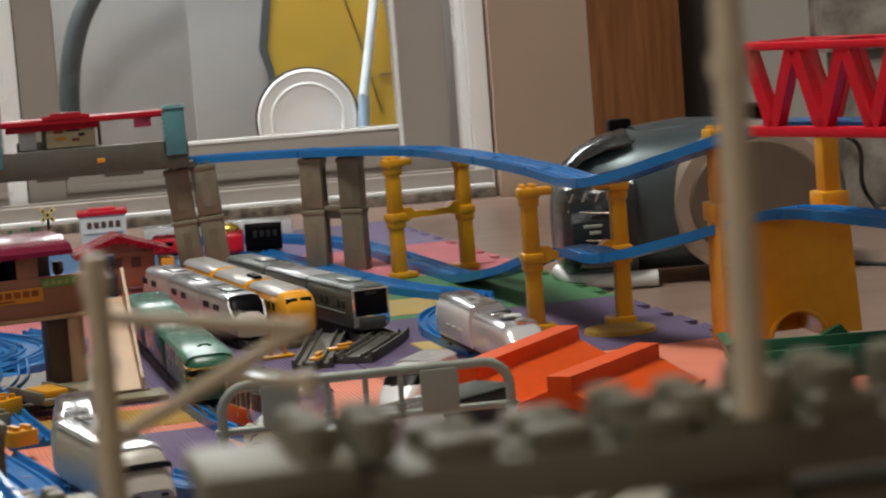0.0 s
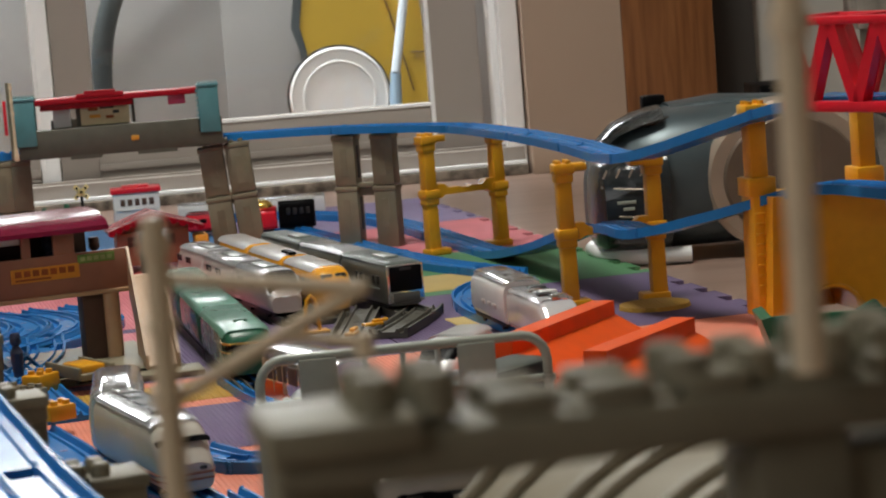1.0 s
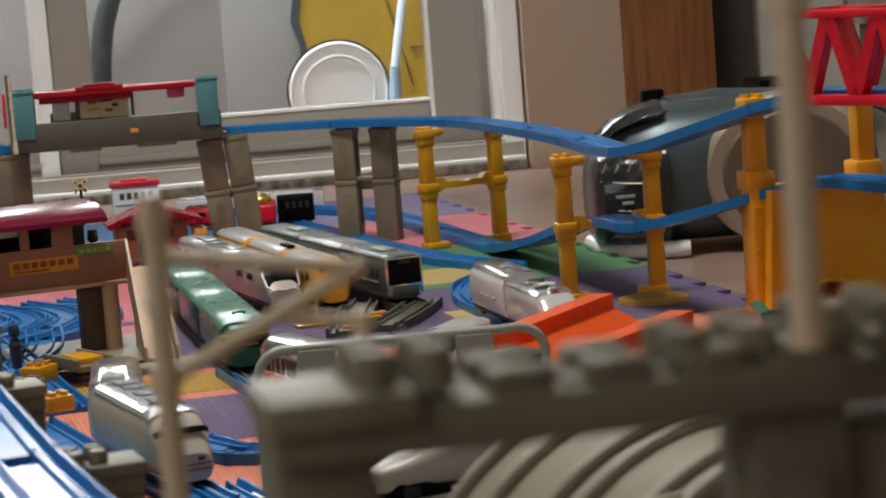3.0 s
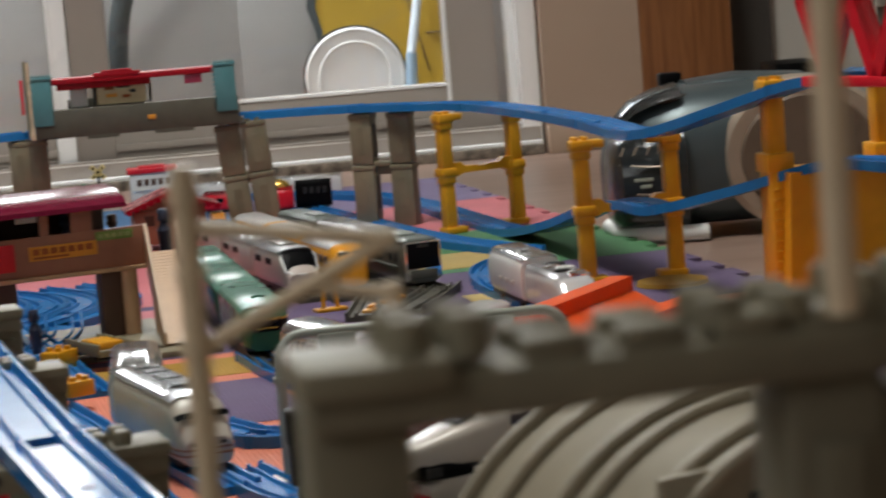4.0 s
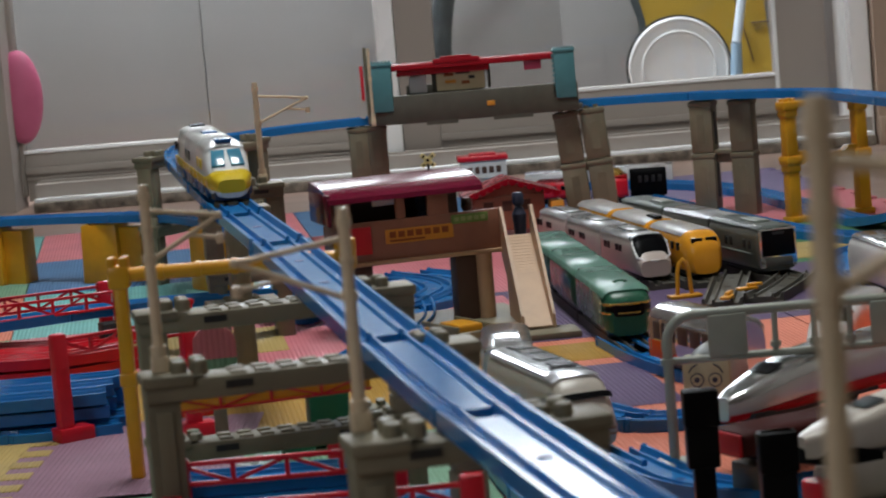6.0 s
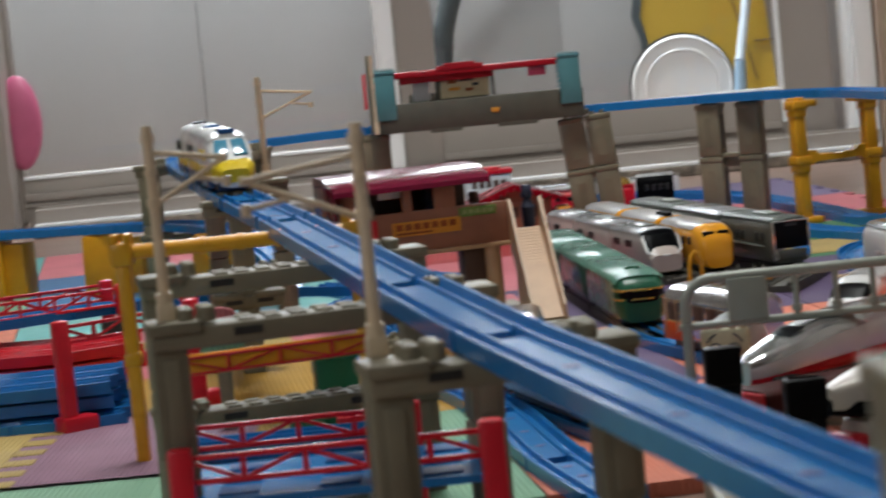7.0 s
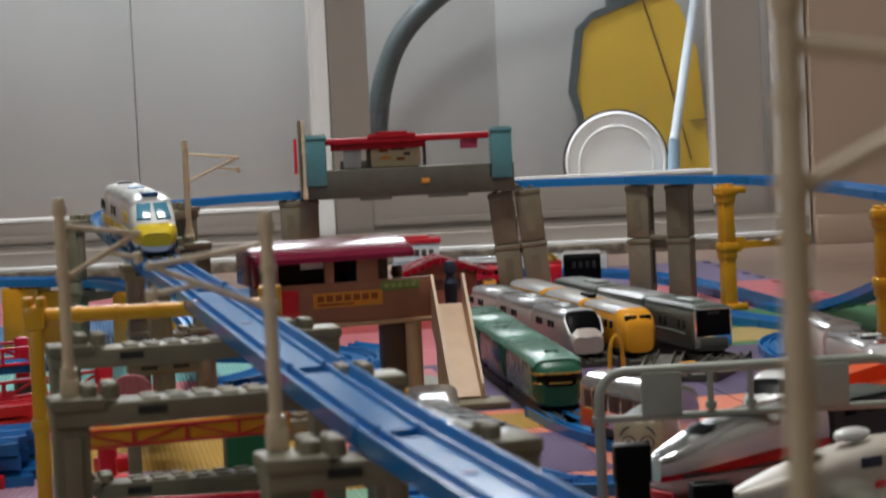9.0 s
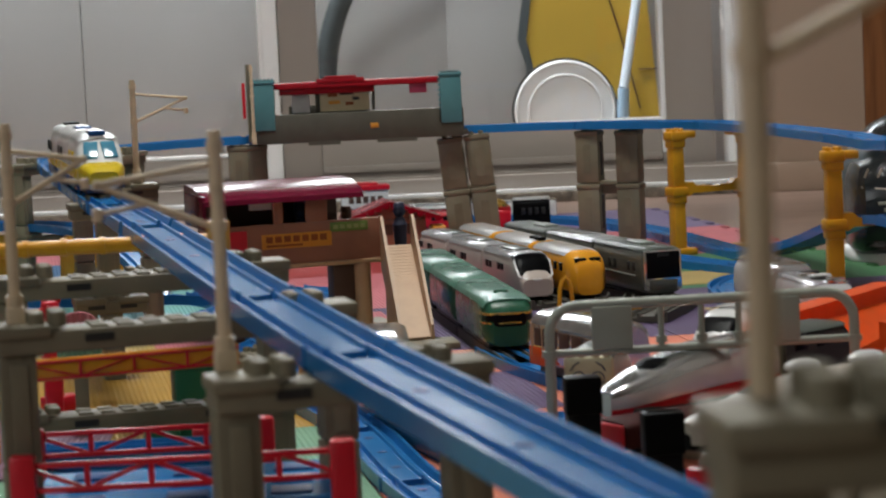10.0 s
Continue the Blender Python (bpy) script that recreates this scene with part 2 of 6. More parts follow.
def thing(name, m, label, category, group="", kind=""):
    ob = new(name)
    ob.empty_display_size = 0.02
    ob.matrix_basis = m
    return tagged(ob, label, category, group, kind)


def single(name, bm, mat, m, label, category, group="", kind="", smooth=35):
    ob = link(name, bm, mat, smooth)
    ob.matrix_basis = m
    return tagged(ob, label, category, group, kind)


def box(bm, c, s, bevel=0.0, rot=None, taper=1.0):
    """A box of size s centred on c; rot: a matrix about c; taper: how wide the top is against the foot."""
    m = Matrix.Translation(c) @ (rot.to_4x4() if rot else Matrix()) @ Matrix.Diagonal((*s, 1))
    r = bmesh.ops.create_cube(bm, size=1, matrix=Matrix())
    for v in r["verts"]:
        if v.co.z > 0:
            v.co.x, v.co.y = v.co.x * taper, v.co.y * taper
        v.co = m @ v.co
    if bevel:
        es = list({e for v in r["verts"] for e in v.link_edges})
        bmesh.ops.bevel(bm, geom=es, offset=bevel, segments=2, profile=0.5, affect="EDGES")
    return bm


def boxes(*rows, bevel=0.0):
    bm = bmesh.new()
    for c, s in rows:
        box(bm, c, s, bevel)
    return bm


def cyl(bm, a, b, r1, r2=None, n=14):
    a, b = Vector(a), Vector(b)
    r = bmesh.ops.create_cone(bm, cap_ends=True, segments=n, radius1=r1, radius2=r1 if r2 is None else r2, depth=(b - a).length)
    m = Matrix.Translation((a + b) / 2) @ (b - a).to_track_quat("Z", "Y").to_matrix().to_4x4()
    bmesh.ops.transform(bm, matrix=m, verts=r["verts"])
    return bm


def ball(bm, c, r, scale=(1, 1, 1), n=14):
    g = bmesh.ops.create_uvsphere(bm, u_segments=n, v_segments=max(n // 2, 6), radius=r)
    bmesh.ops.transform(bm, matrix=Matrix.Translation(c) @ Matrix.Diagonal((*scale, 1)), verts=g["verts"])
    return bm


def tube(bm, pts, r, n=10, taper=None):
    pts = [Vector(p) for p in pts]
    rings = []
    up = Vector((0, 0, 1))
    for i, p in enumerate(pts):
        d = (pts[min(i + 1, len(pts) - 1)] - pts[max(i - 1, 0)]).normalized()
        if i == 0:
            a = d.cross(up if abs(d.z) < 0.95 else Vector((0, 1, 0))).normalized()
        else:
            a = (a - d * a.dot(d)).normalized()
        b = d.cross(a)
        rr = r if taper is None else r + (taper - r) * i / (len(pts) - 1)
        rings.append([bm.verts.new(p + rr * (math.cos(k * 2 * math.pi / n) * a + math.sin(k * 2 * math.pi / n) * b)) for k in range(n)])
    for s, t in zip(rings, rings[1:]):
        for k in range(n):
            bm.faces.new((s[k], s[(k + 1) % n], t[(k + 1) % n], t[k]))
    bm.faces.new(rings[0])
    bm.faces.new(rings[-1][::-1])
    return bm


def prism(bm, poly, z0, z1, m=None):
    """A flat outline drawn out from z0 to z1."""
    m = m or Matrix()
    lo = [bm.verts.new(m @ Vector((x, y, z0))) for x, y in poly]
    hi = [bm.verts.new(m @ Vector((x, y, z1))) for x, y in poly]
    n = len(poly)
    bm.faces.new(lo[::-1])
    bm.faces.new(hi)
    for k in range(n):
        bm.faces.new((lo[k], lo[(k + 1) % n], hi[(k + 1) % n], hi[k]))
    return bm


def spline(pts, step=0.012):
    """Points at even steps on a smooth line through pts."""
    pts = [Vector(p) for p in pts]
    ext = [2 * pts[0] - pts[1], *pts, 2 * pts[-1] - pts[-2]]
    fine = []
    for a, b, c, d in zip(ext, ext[1:], ext[2:], ext[3:]):
        for k in range(24):
            u = k / 24
            fine.append(0.5 * (2 * b + (c - a) * u + (2 * a - 5 * b + 4 * c - d) * u * u + (3 * b - a - 3 * c + d) * u**3))
    fine.append(pts[-1])
    out, left = [fine[0]], 0.0
    for a, b in zip(fine, fine[1:]):
        seg = (b - a).length
        at = step - left
        while at <= seg:
            out.append(a.lerp(b, at / seg))
            at += step
        left = (left + seg) % step
    return out


def sweep(bm, pts, profile, ends=None):
    """Draws a closed profile (across, up) along pts, keeping it upright."""
    rings = []
    for i, p in enumerate(pts):
        d = pts[min(i + 1, len(pts) - 1)] - pts[max(i - 1, 0)]
        if ends and i == 0:
            d = ends[0]
        if ends and i == len(pts) - 1:
            d = ends[1]
        side = Vector((d.y, -d.x, 0)).normalized()
        up = side.cross(d).normalized()
        rings.append([bm.verts.new(p + side * x + up * z) for x, z in profile])
    n = len(profile)
    for s, t in zip(rings, rings[1:]):
        for k in range(n):
            bm.faces.new((s[k], s[(k + 1) % n], t[(k + 1) % n], t[k]))
    bm.faces.new(rings[0][::-1])
    bm.faces.new(rings[-1])
    return bm


def hull(bm, stations, a0=0.0, a1=360.0, n=28, ex=0.42, grow=0.0):
    """Lofts rounded sections along x. stations: x, half width, foot z, top z. a0 to a1: which part of the round, 90 is the top."""
    full = a1 - a0 >= 360
    ks = n if full else n + 1
    rings = []
    for x, hw, z0, z1 in stations:
        ring = []
        for k in range(ks):
            a = radians(a0 + (a1 - a0) * k / n)
            c, s = math.cos(a), math.sin(a)
            cc = math.copysign(abs(c) ** ex, c)
            ss = math.copysign(abs(s) ** (ex if s < 0 else ex * 1.35), s)
            ring.append(bm.verts.new((x, (hw + grow) * cc, (z0 + z1) / 2 + ((z1 - z0) / 2 + grow) * ss)))
        rings.append(ring)
    for s, t in zip(rings, rings[1:]):
        for k in range(ks if full else ks - 1):
            bm.faces.new((s[k], s[(k + 1) % ks], t[(k + 1) % ks], t[k]))
    if full:
        bm.faces.new(rings[0])
        bm.faces.new(rings[-1][::-1])
    return bm


# ---- the room ----
single("floor", boxes(((-0.1, 2.3, FLOOR - 0.02), (3.8, 7.2, 0.04))), FLOORWOOD, Matrix(), "pinkish brown polished wooden floor of the play room", "floor", kind="structure")
single("ceiling", boxes(((-0.1, 2.3, 2.45), (3.8, 7.2, 0.08))), CEIL, Matrix.Translation((0, 0, FLOOR)), "plain white ceiling over the play room", "ceiling", kind="structure")
single("wall_west", boxes(((-1.95, 2.3, 1.2), (0.1, 7.2, 2.4))), WALL_UNSEEN, Matrix.Translation((0, 0, FLOOR)), "plain unseen wall, tan tone chosen to cut bounced light", "wall", kind="structure")
single("wall_east", boxes(((1.75, 2.3, 1.2), (0.1, 7.2, 2.4))), WALL_LT, Matrix.Translation((0, 0, FLOOR)), "plain off-white papered wall with cords", "wall", kind="structure")
single("wall_south", boxes(((-0.1, -1.25, 1.2), (3.6, 0.1, 2.4))), WALL_UNSEEN, Matrix.Translation((0, 0, FLOOR)), "plain unseen wall, tan tone chosen to cut bounced light", "wall", kind="structure")
NORTH = pose(0.0022, -0.0017, 0.0171 + 0.945 * FLOOR) @ Matrix.Diagonal((0.945, 0.945, 0.945, 1))
LOW_END, TOP_END = -0.0195, 2.535


def upright(x, y, w, d, z0=LOW_END, z1=TOP_END):
    return ((x, y, (z0 + z1) / 2), (w, d, z1 - z0))


single("wall_north", boxes(upright(-1.458, 4.37, 1.244, 0.12), upright(-0.061, 4.40, 1.55, 0.12, 2.0)), PANEL, NORTH, "beige boarded wall beside and above the glass doors", "wall", kind="structure")
single("wall_north_brown", boxes(upright(0.7658, 4.31, 0.1747, 0.12)), WALL_BR, NORTH, "beige-brown painted wall beside the glass door", "wall", kind="structure")
single("wall_north_white", boxes(upright(1.5072, 4.45, 0.784, 0.1)), WALL_LT, NORTH, "off-white papered wall beyond the wooden door", "wall", kind="structure")
single("wall_far", boxes(((-0.1, 5.85, 0.575), (3.6, 0.1, 1.15)), ((-0.1, 5.85, 2.1), (3.6, 0.1, 0.6)), ((-1.425, 5.85, 1.475), (0.95, 0.1, 0.65)), ((0.975, 5.85, 1.475), (1.45, 0.1, 0.65))), BACK_GREY, Matrix.Translation((0, 0, FLOOR)),
       "plain light grey wall of the room behind the glass", "wall", kind="structure")
single("backdrop", boxes(((-0.3, 6.0, 1.35), (2.2, 0.02, 1.3))), DAY, Matrix.Translation((0, 0, FLOOR)), "bright overcast sky outside the far window", "sky", kind="structure")
single("baseboard", boxes(upright(0.7658, 4.243, 0.1747, 0.012, LOW_END, 0.030), bevel=0.002), WALL_BR, NORTH, "low brown skirting along the painted wall", "skirting", kind="structure")

door = thing("door_1", NORTH, "dark orange-brown wooden door post with upright grain", "door", kind="structure")
part("door_post", boxes(upright(0.936, 4.3, 0.1646, 0.10, LOW_END, 2.0), bevel=0.003), DOORWOOD, door)
# the recess's shade is put into this box's dark colour
part("door_recess", boxes(upright(1.0682, 4.4, 0.0986, 0.06, LOW_END, 2.0)), SHADEGAP, door, "recess coloured dark for its shade")
single("wall_north_over_door", boxes(upright(0.9864, 4.37, 0.2688, 0.12, 2.0)), WALL_BR, NORTH, "beige-brown painted wall over the wooden door", "wall", kind="structure")

sill = thing("trim", pose(-0.056, 4.040, FLOOR), "speckled brown stone strip under the glass doors", "sill", kind="structure")
part("stone_strip", boxes(((0, 0.004, 0.0085), (1.386, 0.052, 0.017)), bevel=0.002), GRANITE, sill)
part("white_lip", boxes(((0, 0.012, 0.0200), (1.386, 0.044, 0.0058)), bevel=0.0012), ALU, sill, "thin white metal lip")
part("door_track", boxes(((0, 0.050, 0.0340), (1.386, 0.088, 0.0220)), ((0, 0.034, 0.0420), (1.386, 0.006, 0.0140))), PANEL, sill)


def glass_door(name, x0, x1, zg, y, left, right, label):
    """A sliding door: stiles, bottom rail, moulding and pane."""
    d = thing(name, NORTH @ Matrix.Translation((0, y, 0)), label, "glass door", kind="structure")
    w = x1 - x0
    part("bottom_rail", boxes((((x0 + x1) / 2, 0, zg / 2 - 0.005), (w, 0.035, zg + 0.01)), bevel=0.002), PANEL, d)
    part("moulding", boxes((((x0 + x1) / 2, -0.02, 0.045), (w, 0.008, 0.012)), (((x0 + x1) / 2, -0.02, zg * 0.38), (w, 0.004, 0.005)), bevel=0.001), PANEL, d)
    part("glazing_bead", boxes((((x0 + x1) / 2, -0.019, zg - 0.0025), (w, 0.006, 0.006)), bevel=0.001), ALU, d, "thin white bead")
    part("stile", boxes(((x0 - left[0] / 2, 0, 1.0), (left[0], 0.04, 2.0)), bevel=0.003), left[1], d)
    part("stile", boxes(((x1 + right[0] / 2, 0, 1.0), (right[0], 0.04, 2.0)), bevel=0.003), right[1], d)
    part("stile_bead", boxes(((x1 + 0.004, -0.021, 1.0), (0.008, 0.006, 1.9)), bevel=0.001), ALU, d)
    part("top_rail", boxes((((x0 + x1) / 2, 0, 1.95), (w, 0.035, 0.1)), bevel=0.002), PANEL, d)
    g = part("pane", boxes((((x0 + x1) / 2, 0.004, (zg + 1.9) / 2), (w, 0.004, 1.9 - zg))), PANE, d, "clear glass pane")
    g.visible_shadow = False
    return d


glass_door("window_1", -0.0798, 0.5216, 0.112, 4.42, (0.068, PANEL), (0.095, PANEL), "beige framed sliding glass door in front of stored things")
glass_door("window_2", -0.828, -0.1829, 0.082, 4.41, (0.011, PANEL), (0.034, ALU), "sliding glass door with a bright white metal edge")
single("door_frame", boxes(upright(0.6582, 4.33, 0.0336, 0.09, LOW_END, 2.0), upright(0.6358, 4.36, 0.0134, 0.06, LOW_END, 2.0), bevel=0.002), ALU, NORTH, "bright white upright frame of the glass door", "door frame", kind="structure")
part_wall = thing("wall_behind_glass", pose(0, 4.70, 0), "light grey boarded partition behind the glass doors", "wall", kind="structure")
for k, (x0, x1) in enumerate(((-1.88, -1.12), (-1.118, -0.522), (-0.520, 0.16), (0.162, 0.80), (0.802, 1.68))):
    part("panel", boxes((((x0 + x1) / 2, 0, 0.44), (x1 - x0, 0.02, 0.93)), bevel=0.0008), BACK_GREY, part_wall)
# ---- foam mats ----
MD = Vector((0.139, -0.990, 0)).normalized()
MS = Vector((0.990, 0.139, 0)).normalized()
ORIGIN = Vector((0.426, 3.679, FLOOR))
TILE = 0.361


def tile_outline(teeth):
    """A square of one tile, with dovetail notches along the sides that are named in teeth."""
    t, n, out = TILE, 5, []
    corner = [(0, 0), (t, 0), (t, t), (0, t)]
    for side in range(4):
        (x0, y0), (x1, y1) = corner[side], corner[(side + 1) % 4]
        dx, dy = (x1 - x0) / t, (y1 - y0) / t
        nx, ny = -dy, dx
        out.append((x0, y0))
        if side in teeth:
            for k in range(n):
                c = t * (k + 0.5) / n
                for s, d in ((-0.011, 0), (-0.016, 0.015), (0.016, 0.015), (0.011, 0)):
                    out.append((x0 + dx * (c + s) + nx * d, y0 + dy * (c + s) + ny * d))
    return out


def foam_tile(col, row, colour, inset=None, teeth=()):
    at = ORIGIN + MD * TILE * row - MS * TILE * col
    m = Matrix(((-MS.x, MD.x, 0, at.x), (-MS.y, MD.y, 0, at.y), (0, 0, 1, FLOOR), (0, 0, 0, 1)))
    ob = thing("foam_mat", m, colour + " foam puzzle mat lying on the floor", "play mat", "puzzle mats on the floor")
    poly = [(x * 0.996 + 0.0006, y * 0.996 + 0.0006) for x, y in tile_outline(teeth)]
    body = bmesh.new()
    prism(body, poly, 0.0, 0.0095)
    part("mat_body", body, MATS[colour], ob)
    if inset:
        x, y, w, h, c2 = inset
        part("inlay", boxes(((x, y, 0.0055), (w, h, 0.0095)), bevel=0.0008), MATS[c2], ob, c2 + " foam inlay")
    return ob


COLS = [
    ["lavender", "pink", "green", "purple", "salmon", "purple"],
    ["blue", "red", "pink", "purple", "salmon", "salmon"],
    ["pink", "blue", "aqua", "pink", "ochre", "mint"],
    ["aqua", "mint", "salmon", "mint", "mint", "blue"],
    ["pink", "aqua", "pink", "ochre", "mauve", "mint"],
    ["mint", "pink", "aqua", "salmon", "ochre", "lavender"],
]
for ci, colours in enumerate(COLS):
    for ri, colour in enumerate(colours):
        inset = None
        if (ci, ri) == (0, 2):
            inset = (0.233, 0.266, 0.141, 0.13, "yellow")
        if (ci, ri) == (0, 3):
            inset = (0.266, 0.217, 0.038, 0.076, "yellow")
        if (ci, ri) == (1, 3):
            inset = (0.282, 0.184, 0.13, 0.304, "pink")
        if (ci, ri) == (1, 4):
            inset = (0.244, 0.255, 0.13, 0.201, "purple")
        if (ci, ri) in ((3, 0), (4, 1), (2, 3), (3, 2)):
            inset = (0.173, 0.173, 0.163, 0.163, "yellow" if ri else "blue")
        tile = foam_tile(ci, ri, colour, inset, () if ci else (3,))
        if (ci, ri) == (1, 4):
            part("inlay", boxes(((0.217, 0.076, 0.0055), (0.217, 0.092, 0.0095)), bevel=0.0008), MATS["ochre"], tile, "ochre foam inlay")

# two more mats overlap the others on the left
extra = thing("foam_mat", pose(-0.325, 1.765, FLOOR + 0.0008), "mauve foam puzzle mat with yellow teeth", "play mat", "puzzle mats on the floor")
part("mat_body", boxes(((0, 0, 0.005), (0.27, 0.30, 0.010)), bevel=0.0008), MATS["mauve"], extra)
part("inlay", boxes(((-0.090, 0, 0.0055), (0.10, 0.296, 0.0105)), bevel=0.0008), MATS["yellow"], extra, "yellow foam inlay")
for k in range(7):
    part("tooth", boxes(((-0.030, -0.126 + 0.042 * k, 0.0055), (0.024, 0.022, 0.0105)), bevel=0.0008), MATS["yellow"], extra)
extra = thing("foam_mat", pose(-0.293, 1.45, FLOOR + 0.0008), "green foam puzzle mat", "play mat", "puzzle mats on the floor")
part("mat_body", boxes(((0, 0, 0.005), (0.42, 0.36, 0.010)), bevel=0.0008), MATS["mint"], extra)

# ---- track ----
RAIL = [(-0.019, 0.0), (-0.019, 0.009), (-0.0168, 0.009), (-0.0158, 0.0062), (-0.0150, 0.0042), (-0.0102, 0.0042), (-0.0094, 0.0080), (-0.0078, 0.0080), (-0.0070, 0.0058), (0.0070, 0.0058), (0.0078, 0.0080), (0.0094, 0.0080), (0.0102, 0.0042), (0.0150, 0.0042), (0.0158, 0.0062), (0.0168, 0.009), (0.019, 0.009), (0.019, 0.0)]
SLOT = [(x, 0.0012 if abs(x) < 0.0077 else z) for x, z in RAIL]


def lay(pts, label, group, piece=18, mat=None, holes=3):
    """Lays track along a line, in moulded lengths that meet at a recessed joint."""
    fine = spline(pts, 0.0119)
    i = 0
    while i < len(fine) - 2:
        j = min(i + piece, len(fine) - 1)
        if len(fine) - 1 - j < 4:
            j = len(fine) - 1
        run = [p.copy() for p in fine[i : j + 1]]
        base = run[0].copy()
        d0, d1 = fine[min(i + 1, len(fine) - 1)] - fine[max(i - 1, 0)], fine[min(j + 1, len(fine) - 1)] - fine[j - 1]
        run = [p - base for p in run]
        t = thing("track_rail", Matrix.Translation(base), label, "toy rail", group)
        cut = run[1].lerp(run[2], 0.75)
        bm = bmesh.new()
        sweep(bm, [run[0] + d0.normalized() * 0.0004, cut], SLOT, (d0, d0))
        sweep(bm, [cut, *run[2:-1], run[-1] - d1.normalized() * 0.0006], RAIL, (d0, d1))
        part("rail_body", bm, mat or RAIL_BLUE, t)
        for p, d in ((run[0], d0.normalized()), (run[-1], -d1.normalized())):
            bm = bmesh.new()
            sweep(bm, [p + d * 0.0007, p + d * 0.0036], [(x * 1.035, z * (1.06 if abs(x) > 0.0077 else 0.2)) for x, z in RAIL], (d, d))
            part("rail_lip", bm, mat or RAIL_BLUE, t)
        bm = bmesh.new()
        sweep(bm, [run[0] + d0.normalized() * 0.001, cut - d0.normalized() * 0.0004], [(-0.0068, 0.0008), (-0.0068, 0.0018), (0.0068, 0.0018), (0.0068, 0.0008)], (d0, d0))
        part("joint_recess", bm, mat or RAIL_DARK, t, "dark recessed joint")
        k = len(run) // 2
        side = Vector((d1.y, -d1.x, 0)).normalized()
        for q in [int(len(run) * (n + 1) / (holes + 1)) for n in range(holes)]:
            marks = bmesh.new()
            cyl(marks, run[q] + Vector((0, 0, 0.0050)), run[q] + Vector((0, 0, 0.0061)), 0.0034, n=12)
            part("rail_hole", marks, mat or RAIL_DARK, t, "dark round hole")
        i = j


UP = 0.133
lay([(-0.15, 3.145, UP), (0.0, 3.15, UP), (0.14, 3.148, UP), (0.25, 3.118, UP), (0.34, 3.05, UP), (0.41, 2.95, UP), (0.455, 2.76, UP), (0.483, 2.56, UP), (0.492, 2.43, UP), (0.498, 2.36, UP), (0.514, 2.28, UP + 0.006), (0.565, 2.19, UP + 0.030), (0.612, 2.11, UP + 0.052), (0.640, 2.06, 0.190)],
    "glossy blue plastic rail on the upper curve", "upper loop rails")
lay([(-0.15, 3.145, UP), (-0.24, 3.105, UP), (-0.315, 3.02, UP), (-0.350, 2.91, UP), (-0.342, 2.76, UP), (-0.320, 2.622, UP)],
    "glossy blue plastic rail on tall piers", "upper loop rails")
HIGH_LINE = [Vector((-0.320, 2.622, UP)), Vector((-0.265, 2.325, UP)), Vector((-0.203, 2.000, UP)), Vector((-0.1525, 1.757, UP)), Vector((-0.0545, 1.250, UP)), Vector((-0.0075, 1.016, UP)), Vector((0.104, 0.530, UP))]
for a, b, holes in zip(HIGH_LINE, HIGH_LINE[1:], (3, 3, 1, 3, 0, 3)):
    lay([a, a.lerp(b, 0.33), a.lerp(b, 0.67), b], "glossy blue plastic straight rail on tall piers", "upper loop rails", piece=60, holes=holes)
lay([(0.0508, 3.5936, MAT), (0.191, 3.5505, MAT), (0.2988, 3.4319, MAT), (0.3581, 3.2593, MAT), (0.3981, 3.0436, MAT), (0.4340, 2.86, MAT), (0.462, 2.66, 0.014), (0.486, 2.48, 0.050), (0.497, 2.36, 0.062), (0.512, 2.28, 0.064), (0.565, 2.20, 0.084), (0.640, 2.125, 0.1085), (0.690, 2.02, 0.110), (0.735, 1.84, 0.110)],
    "glossy blue plastic slope rail climbing to the tower", "climbing rails")
lay([(0.2018, 3.3456, MAT), (0.2557, 3.1515, MAT), (0.3096, 2.9466, MAT), (0.3635, 2.7848, MAT), (0.4282, 2.6554, MAT)], "glossy blue plastic rail on the mats", "floor rails")
lay([(0.439, 2.6015, MAT), (0.3905, 2.5907, MAT), (0.3603, 2.5152, MAT), (0.3581, 2.3965, MAT), (0.383, 2.2671, MAT), (0.4196, 2.1161, MAT), (0.4606, 1.9436, MAT)], "blue plastic rail under the silver train", "floor rails")
# the yard: five roads side by side
for tail, nose in (((0.045, 2.70), (0.126, 2.02)), ((0.065, 2.92), (0.178, 2.44)), ((0.118, 2.92), (0.212, 2.42)), ((0.165, 2.90), (0.296, 2.40)), ((0.012, 1.78), (0.076, 1.56))):
    lay([(*tail, MAT), ((tail[0] + nose[0]) / 2, (tail[1] + nose[1]) / 2, MAT), (*nose, MAT)], "dark grey plastic rail under a parked train" if nose[1] > 1.9 else "blue plastic rail under a parked train", "yard rails", mat=YARD_GREY if nose[1] > 1.9 else None)
lay([(0.0777, 1.6201, MAT), (0.1155, 1.5122, MAT), (0.1694, 1.4691, MAT), (0.2449, 1.5122, MAT)], "blue plastic curve on the mats", "floor rails")
lay([(0.2018, 1.8789, MAT), (0.1694, 1.7495, MAT), (0.1047, 1.7279, MAT), (0.0616, 1.7926, MAT)], "blue plastic curve on the mats", "floor rails")
lay([(0.105, 2.12, MAT), (0.130, 2.00, MAT), (0.165, 1.895, MAT), (0.215, 1.74, MAT)], "blue plastic rail under the orange striped train", "floor rails")
lay([(-0.0678, 1.9436, MAT), (-0.0193, 1.771, MAT), (0.0184, 1.5338, MAT), (0.0508, 1.3828, MAT)], "blue plastic rail under the viaduct", "floor rails")
